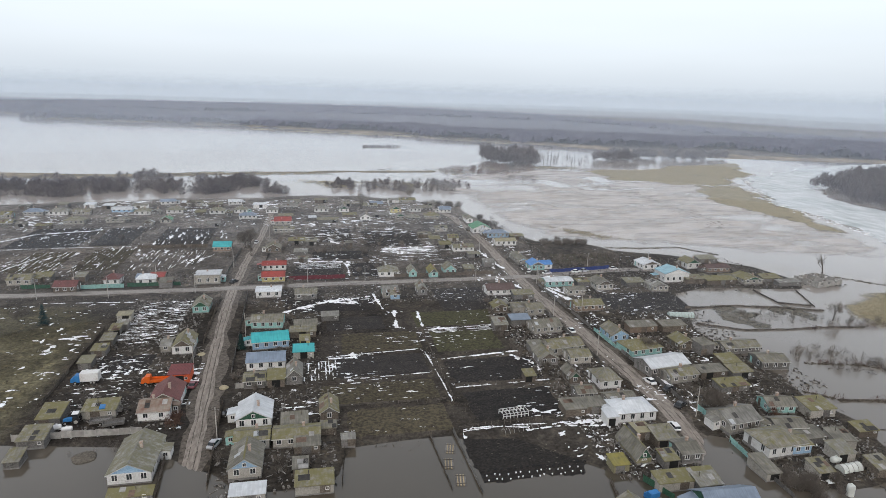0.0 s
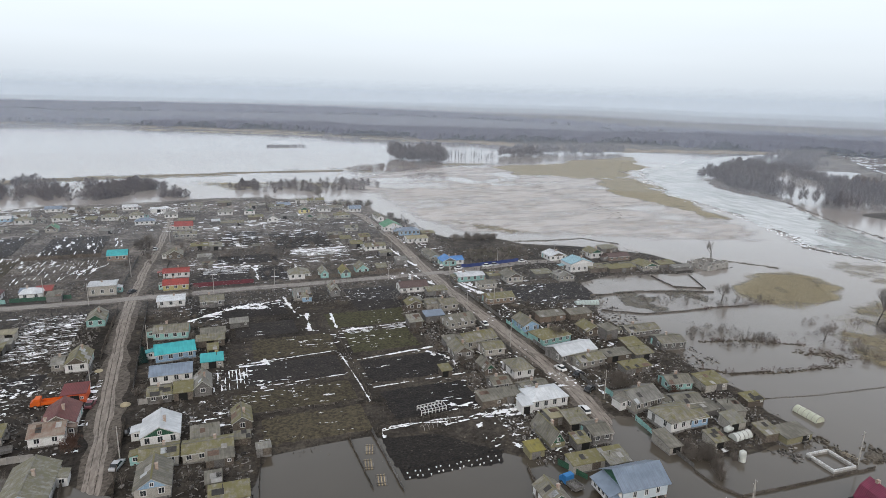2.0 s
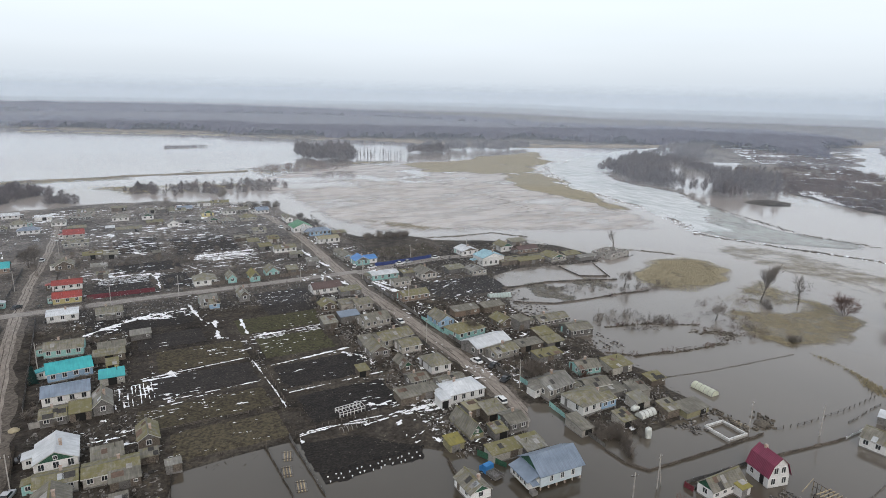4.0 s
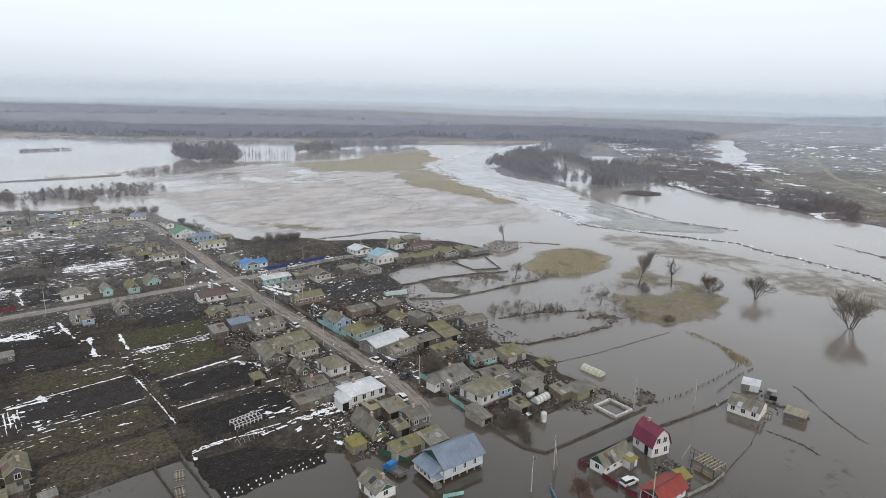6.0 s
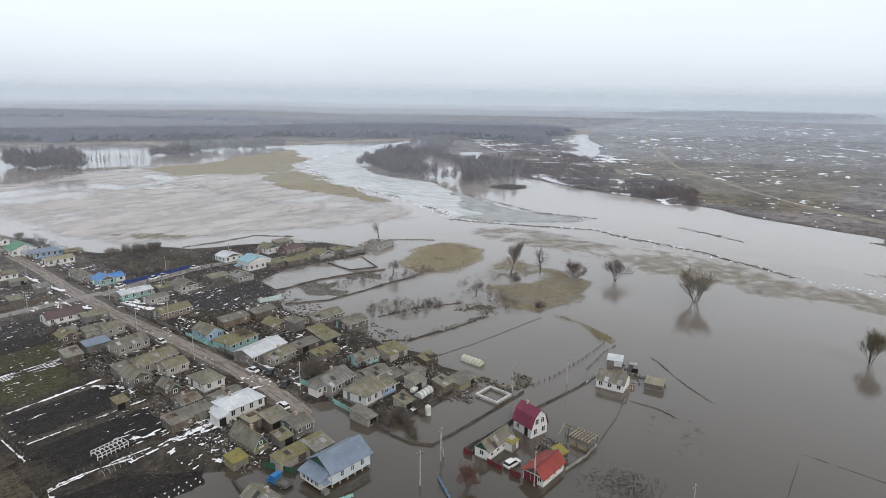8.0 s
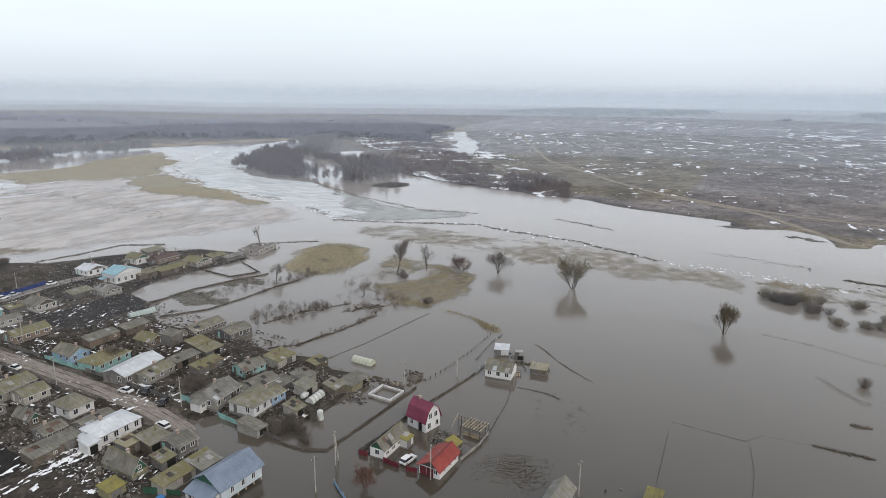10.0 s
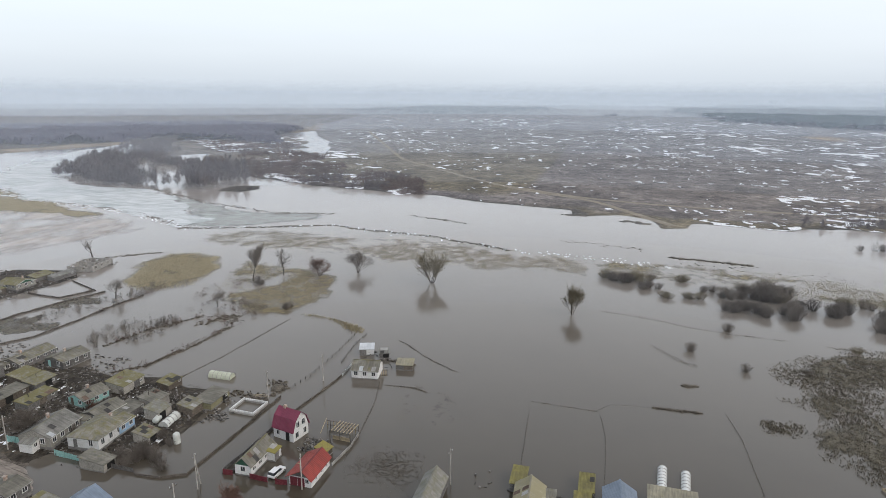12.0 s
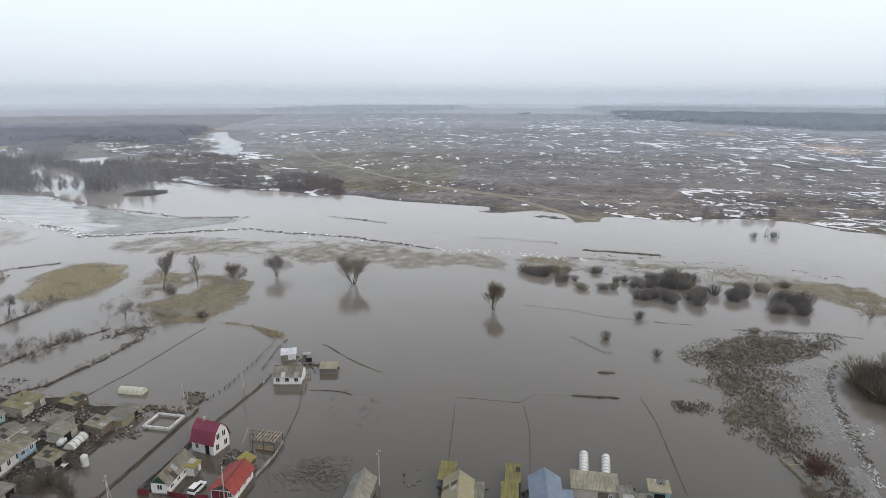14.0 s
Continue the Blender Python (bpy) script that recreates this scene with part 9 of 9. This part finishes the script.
car(-30.5, 246, 60, CAR_DARK, "dark car at the crossroads")
car(-27, 312, 80, CAR_WHITE, "white car on the far street")
car(84, 340, 100, CAR_WHITE, "white car on the far main street")
car(-21.5, 126, 70, CAR_GREY, "grey car covered in a yard")


def lorry(x, y, turn, cab, bed, label, box=True, long=6.5):
    ob = tagged(new("truck"), label, "truck", "farm vehicles")
    ob.matrix_basis = pose(x, y, at(x, y), 0, 0, turn)
    g = Geo()
    g.box(-long / 2, long / 2, -0.45, 0.45, 0.55, 0.8)
    part("chassis", g, M_DARK, ob)
    g = Geo()
    f = long / 2
    loft(g, [[(u, -w, 0.7), (u, w, 0.7), (u, w * 0.95, h), (u, -w * 0.95, h)] for u, h, w in ((f - 2.1, 2.4, 1.1), (f - 0.9, 2.45, 1.1), (f - 0.55, 1.75, 1.1), (f, 1.6, 1.05), (f + 0.1, 1.0, 1.0))])
    part("cab", g, cab, ob)
    g = Geo()
    g.solid([(f - 0.86, -0.9, 1.75), (f - 0.5, -0.9, 1.75), (f - 0.5, 0.9, 1.75), (f - 0.86, 0.9, 1.75)], [(f - 0.95, -0.85, 2.35), (f - 0.88, -0.85, 2.35), (f - 0.88, 0.85, 2.35), (f - 0.95, 0.85, 2.35)])
    part("windscreen", g, M_SCREEN, ob)
    g = Geo()
    if box:
        g.box(-f, f - 2.2, -1.2, 1.2, 0.85, 3.1)
        part("cargo_box", g, bed, ob)
    else:
        k = f - 2.2
        g.box(-f, k, -1.15, 1.15, 0.85, 0.95)
        part("bed", g, bed, ob)
        for q in ((-f, k, -1.15, -1.08), (-f, k, 1.08, 1.15), (-f, -f + 0.07, -1.08, 1.08), (k - 0.07, k, -1.08, 1.08)):
            g = Geo()
            g.box(*q, 0.96, 1.5)
            part("side_board", g, bed, ob)
    for u in (-f + 1.1, f - 1.0):
        for v in (-1.0, 1.0):
            wheel(ob, u, v, 0.48, 0.3)


lorry(-57.5, 161.6, 180, CAR_BLUE, WALLS["white"], "old truck with blue cab and white box")
lorry(-40.2, 158.6, 180, CAR_ORANGE, CAR_ORANGE, "orange farm truck beside the red shed", False)
lorry(-47.0, 143.6, 190, CAR_BLUE, WALLS["grey"], "old blue flatbed truck", False, 5.5)
lorry(63.4, 92.6, 100, CAR_BLUE, WALLS["grey"], "blue lorry at a flooded yard", False, 5.0)


def tractor(x, y, turn):
    ob = tagged(new("tractor"), "blue wheeled farm tractor with a white cab roof", "tractor", "farm vehicles")
    ob.matrix_basis = pose(x, y, at(x, y), 0, 0, turn)
    g = Geo()
    loft(g, [[(u, -0.42, 0.75), (u, 0.42, 0.75), (u, 0.4, h), (u, -0.4, h)] for u, h in ((-0.3, 1.5), (1.2, 1.45), (1.9, 1.3))])
    part("bonnet", g, CAR_BLUE, ob)
    g = Geo()
    g.solid([(-1.3, -0.7, 1.0), (0.0, -0.7, 1.0), (0.0, 0.7, 1.0), (-1.3, 0.7, 1.0)], [(-1.2, -0.65, 2.5), (-0.15, -0.65, 2.5), (-0.15, 0.65, 2.5), (-1.2, 0.65, 2.5)])
    part("cab", g, M_SCREEN, ob, "glazed tractor cab")
    g = Geo()
    g.box(-1.35, 0.0, -0.75, 0.75, 2.5, 2.65)
    part("cab_roof", g, CAR_WHITE, ob)
    for v in (-0.9, 0.9):
        wheel(ob, -0.8, v, 0.8, 0.42)
        wheel(ob, 1.45, v * 0.85, 0.48, 0.28)


tractor(-53.7, 140.6, 185)


def trailer(x, y, turn):
    ob = tagged(new("trailer"), "grey farm trailer with low sides", "trailer", "farm vehicles")
    ob.matrix_basis = pose(x, y, at(x, y), 0, 0, turn)
    g = Geo()
    g.box(-2.2, 2.2, -1.1, 1.1, 0.7, 0.85)
    part("floor", g, WALLS["grey"], ob)
    for q in ((-2.2, 2.2, -1.1, -1.02), (-2.2, 2.2, 1.02, 1.1), (-2.2, -2.12, -1.02, 1.02), (2.12, 2.2, -1.02, 1.02)):
        g = Geo()
        g.box(*q, 0.86, 1.35)
        part("side_board", g, WALLS["grey"], ob)
    g = Geo()
    g.tube((2.2, 0, 0.75), (3.4, 0, 0.6), 0.06, 0.05, 6)
    part("drawbar", g, M_DARK, ob)
    for v in (-1.0, 1.0):
        wheel(ob, 0, v, 0.42, 0.25)


trailer(-47.6, 139.4, 5)
trailer(-44.5, 137.9, 8)


def tank(x, y, r, long, mat, label, upright=False, z=None):
    ob = tagged(new("tank"), label, "tank", "tanks")
    ob.matrix_basis = pose(x, y, at(x, y) if z is None else z, 0, 0, 10)
    g = Geo()
    n = 16
    rows = [(0.0, 0.55), (0.06, 0.9), (0.15, 1.0), (0.85, 1.0), (0.94, 0.9), (1.0, 0.55)]
    if upright:
        loft(g, [[(r * q * math.cos(6.283 * i / n), r * q * math.sin(6.283 * i / n), -0.3 + (long + 0.3) * t) for i in range(n)] for t, q in rows])
    else:
        loft(g, [[(-long / 2 + long * t, r * q * math.cos(6.283 * i / n), r + r * q * math.sin(6.283 * i / n)) for i in range(n)] for t, q in rows])
    part("shell", g, mat, ob)
    g = Geo()
    g.tube((0, 0, long - 0.02 if upright else 2 * r - 0.05), (0, 0, (long if upright else 2 * r) + 0.18), r * 0.3, r * 0.3, 10)
    part("hatch", g, mat, ob)


tank(-56.2, 138.2, 0.65, 2.0, CAR_WHITE, "white steel drum lying in a farm yard")
tank(-53.9, 137.4, 0.55, 2.2, CAR_WHITE, "white steel drum lying in a farm yard")
tank(103.2, 88.4, 0.75, 2.6, M_FILM, "pale upright water tank at the flood's edge", True)
tank(109.0, 98.2, 0.7, 2.4, M_FILM, "pale plastic tank lying in a yard")


def hoop_house(x, y, turn, long, r, mat, label, z=None, bare=False):
    """A greenhouse of hoops; bare: the frame alone."""
    ob = tagged(new("greenhouse"), label, "greenhouse", "greenhouses")
    ob.matrix_basis = pose(x, y, at(x, y) if z is None else z, 0, 0, turn)
    n, k = 9, max(3, int(long / 1.1))
    if not bare:
        for j in range(k):
            g = Geo()
            a, b = -long / 2 + long * j / k, -long / 2 + long * (j + 1) / k - 0.03
            row = []
            for i in range(n):
                w = math.pi * i / (n - 1)
                row.append((r * math.cos(w), -0.2 + (r * 1.05 + 0.2) * math.sin(w)))
            loft(g, [[(a, u, v) for u, v in row], [(b, u, v) for u, v in row]])
            part("cover", g, mat, ob)
    for j in range(k + 1):
        g = Geo()
        u = -long / 2 + long * j / k
        q, b = r + 0.02, 0.04
        ring = []
        for i in range(n):
            w = math.pi * i / (n - 1)
            ring.append([(u + e, (q + f) * math.cos(w), (q + f) * 1.05 * math.sin(w)) for e, f in ((-b, -b), (b, -b), (b, b), (-b, b))])
        loft(g, ring)
        part("hoop", g, M_CONCRETE, ob)


hoop_house(117.5, -14.1, -5, 7.8, 1.0, material("white_film", (0.66, 0.67, 0.66), 0.4, (0.58, 0.59, 0.58), 1.0), "white arched greenhouse standing in the flood", 0.0)
hoop_house(116.7, -18.5, -6, 8.2, 0.95, bpy.data.materials["white_film"], "white arched greenhouse standing in the flood", 0.0)
hoop_house(134.6, 98.5, 90, 6.6, 1.4, material("greenish_film", (0.50, 0.52, 0.42), 0.4, (0.42, 0.44, 0.35), 1.0), "pale green arched greenhouse in the flood", 0.0)
hoop_house(110.0, 95.6, 5, 5.2, 1.2, M_FILM, "small white hoop greenhouse by the water")
hoop_house(128.5, 187.5, -10, 9.0, 1.3, material("tealish_film", (0.40, 0.47, 0.45), 0.4, (0.34, 0.41, 0.39), 1.0), "pale film greenhouse in a garden")
hoop_house(45.2, 122.0, 12, 7.0, 0.9, M_FILM, "bare greenhouse hoops in a flooded garden", None, True)


def timber_frame(x, y, w, d, h, bays, mat, label, turn=0.0, rafters=True, z=None):
    ob = tagged(new("timber_frame"), label, "timber frame", "timber frames")
    ob.matrix_basis = pose(x, y, max(at(x, y), 0) if z is None else z, 0, 0, turn)
    for i in range(bays + 1):
        u = -w / 2 + w * i / bays
        for v in (-d / 2, d / 2):
            g = Geo()
            g.box(u - 0.07, u + 0.07, v - 0.07, v + 0.07, -0.6, h)
            part("post", g, mat, ob)
        if rafters:
            for s in (-1, 1):
                g = Geo()
                g.tube((u, s * (d / 2 + 0.4), h - 0.15), (u, 0, h + 0.9), 0.07, 0.07, 4)
                part("rafter", g, mat, ob)
        else:
            g = Geo()
            g.box(u - 0.05, u + 0.05, -d / 2, d / 2, h - 0.1, h)
            part("cross_bar", g, mat, ob)
    for v in (-d / 2, d / 2):
        for zz in (h, h * 0.5):
            g = Geo()
            g.box(-w / 2, w / 2, v - 0.05, v + 0.05, zz - 0.06, zz + 0.06)
            part("rail", g, mat, ob)


def barn_frame():
    """A barn half built: one wall of studs, joists across, a low plank wall."""
    ob = tagged(new("timber_frame"), "unfinished barn frame of fresh timber in the flood", "timber frame", "timber frames")
    ob.matrix_basis = pose(115.6, 55.3, 0, 0, 0, -4)
    for i in range(11):
        g = Geo()
        v = -4.0 + 0.8 * i
        g.box(1.9, 2.02, v - 0.06, v + 0.06, -0.6, 2.0)
        part("stud", g, M_WOOD if i % 3 else M_OLDWOOD, ob)
    for z in (0.9, 2.0):
        g = Geo()
        g.box(1.88, 2.04, -4.1, 4.1, z, z + 0.12)
        part("rail", g, M_OLDWOOD, ob)
    for i in range(7):
        g = Geo()
        v = -3.7 + 0.75 * i
        g.box(-2.0, 2.4, v - 0.06, v + 0.06, 2.13, 2.28)
        part("joist", g, M_WOOD, ob)
    for v in (-3.9, -1.3, 1.2):
        g = Geo()
        g.box(-2.0, -1.86, v - 0.07, v + 0.07, -0.6, 2.0)
        part("post", g, M_OLDWOOD, ob)
    g = Geo()
    g.box(-2.02, -1.84, -4.0, 1.3, 2.0, 2.12)
    part("rail", g, M_OLDWOOD, ob)
    for i in range(5):
        g = Geo()
        g.box(-1.8, -1.75, -3.6, 0.6, 0.05 + 0.19 * i, 0.21 + 0.19 * i)
        part("plank", g, M_WOOD, ob)
    g = Geo()
    g.tube((-1.9, 3.6, 0.9), (2.0, 4.2, 2.5), 0.08, 0.08, 4)
    part("pole", g, M_WOOD, ob)


barn_frame()
timber_frame(46.5, 128.6, 6.6, 2.6, 1.3, 7, WALLS["white"], "whitewashed frame of a dismantled greenhouse", 6, False)
timber_frame(121.5, -58, 9.0, 3.0, 0.5, 3, M_WOOD, "pale timber frame afloat in the flood", 12, False, 0.0)


def basin(x, y, w, d):
    ob = tagged(new("foundation"), "pale block foundation ring rising from the flood", "foundation")
    ob.matrix_basis = pose(x, y, 0, 0, 0, -2)
    for q in ((-w / 2, w / 2, -d / 2, -d / 2 + 0.5), (-w / 2, w / 2, d / 2 - 0.5, d / 2), (-w / 2, -w / 2 + 0.5, -d / 2 + 0.5, d / 2 - 0.5), (w / 2 - 0.5, w / 2, -d / 2 + 0.5, d / 2 - 0.5)):
        g = Geo()
        g.box(*q, -0.8, 0.45)
        part("wall", g, M_CONCRETE, ob)
    g = Geo()
    g.box(-0.18, 0.18, -0.18, 0.18, 0.45, 0.85)
    me = g.mesh("block")
    for i in range(12):
        u = -w / 2 + 0.25 + (w - 0.5) * i / 11
        for v in (-d / 2 + 0.25, d / 2 - 0.25):
            part("block", me, WALLS["white"], ob, "", pose(u, v, 0))
        if 0 < i < 11:
            for v in (-w / 2 + 0.25, w / 2 - 0.25):
                part("block", me, WALLS["white"], ob, "", pose(v, -d / 2 + 0.25 + (d - 0.5) * i / 11, 0))


basin(121.2, 81.8, 6.3, 7.0)


def boat(x, y, turn):
    ob = tagged(new("raft"), "grey wooden raft moored at flooded sheds", "raft", "rafts")
    ob.matrix_basis = pose(x, y, 0, 0, 0, turn)
    for i in range(7):
        g = Geo()
        g.box(-1.8, 1.8, -1.05 + 0.3 * i, -0.79 + 0.3 * i, -0.1, 0.16)
        part("plank", g, M_WOOD if i % 2 else WALLS["grey"], ob)
    for u in (-1.3, 1.3):
        g = Geo()
        g.box(u - 0.08, u + 0.08, -1.05, 1.05, 0.16, 0.26)
        part("batten", g, M_OLDWOOD, ob)


boat(26.8, 112, 80)
boat(28.4, 117.5, 75)
boat(127.4, 82.6, 100)
boat(104, 66.5, 10)
boat(28, 106, 80)
boat(149, 57, 20)


def tyre(x, y, lean):
    g = Geo()
    n, m = 14, 7
    for i in range(n):
        a = 6.283 * i / n
        for j in range(m):
            b = 6.283 * j / m
            q = 0.28 + 0.11 * math.cos(b)
            g.v.append((q * math.cos(a), q * math.sin(a), 0.11 + 0.11 * math.sin(b)))
    g.f = [(i * m + j, ((i + 1) % n) * m + j, ((i + 1) % n) * m + (j + 1) % m, i * m + (j + 1) % m) for i in range(n) for j in range(m)]
    ob = tagged(part("tyre", g, M_RUBBER), "half-buried old tyre edging a garden bed", "tyre", "tyres")
    ob.matrix_basis = pose(x, y, max(at(x, y), 0.0), 90 + lean, 0, 10)
    return ob


first = tyre(33, 108.0, 0)
for i in range(1, 17):
    x, y = 33 + 1.4 * i, 108.0 + 0.03 * i * math.sin(i)
    copy_thing(first, pose(x, y, max(at(x, y), 0.02) + 0.12, 90 + 6 * math.sin(3 * i), 0, 10 + 8 * math.sin(i)))
for row, y0 in enumerate((106.2, 104.6)):
    for i in range(14):
        x, y = 33.5 + 1.5 * i + 0.3 * math.sin(i * 2.1), y0 + 0.25 * math.sin(i * 1.7)
        g = Geo()
        g.tube((0, 0, -0.5), (0.03 * math.sin(i), 0, 0.38), 0.06, 0.05, 5)
        g.box(-0.15, 0.15, -0.1, 0.1, 0.3, 0.42, pose(0, 0, 0, 0, 0, 40 * i))
        ob = tagged(part("garden_marker", g, M_SNOW), "pale covered vine stake in a flooded bed", "stake", "vine stakes")
        ob.matrix_basis = pose(x, y, max(at(x, y), 0.0))


def haystack(x, y, r, h, mat=None):
    g = Geo()
    rnd = random.Random(int(x + y))
    loft(g, [[(r * q * (1 + rnd.uniform(-0.1, 0.1)) * math.cos(6.283 * i / 12), r * q * (1 + rnd.uniform(-0.1, 0.1)) * math.sin(6.283 * i / 12), h * t) for i in range(12)] for t, q in ((-0.2, 1.0), (0.25, 1.0), (0.6, 0.75), (0.9, 0.35), (1.0, 0.1))])
    ob = tagged(part("brush_mound", g, mat or M_REED), "old straw and brush heap in a yard", "heap", "heaps")
    ob.matrix_basis = pose(x, y, max(at(x, y), 0))


haystack(-23.0, 153.5, 1.2, 0.7)
haystack(-31.8, 176, 1.1, 0.5)
haystack(132.6, 80.4, 1.8, 0.9, M_DEBRIS)
haystack(101.5, 193, 1.5, 0.6, M_DEBRIS)
haystack(-47, 126.5, 2.4, 0.6, M_DEBRIS)
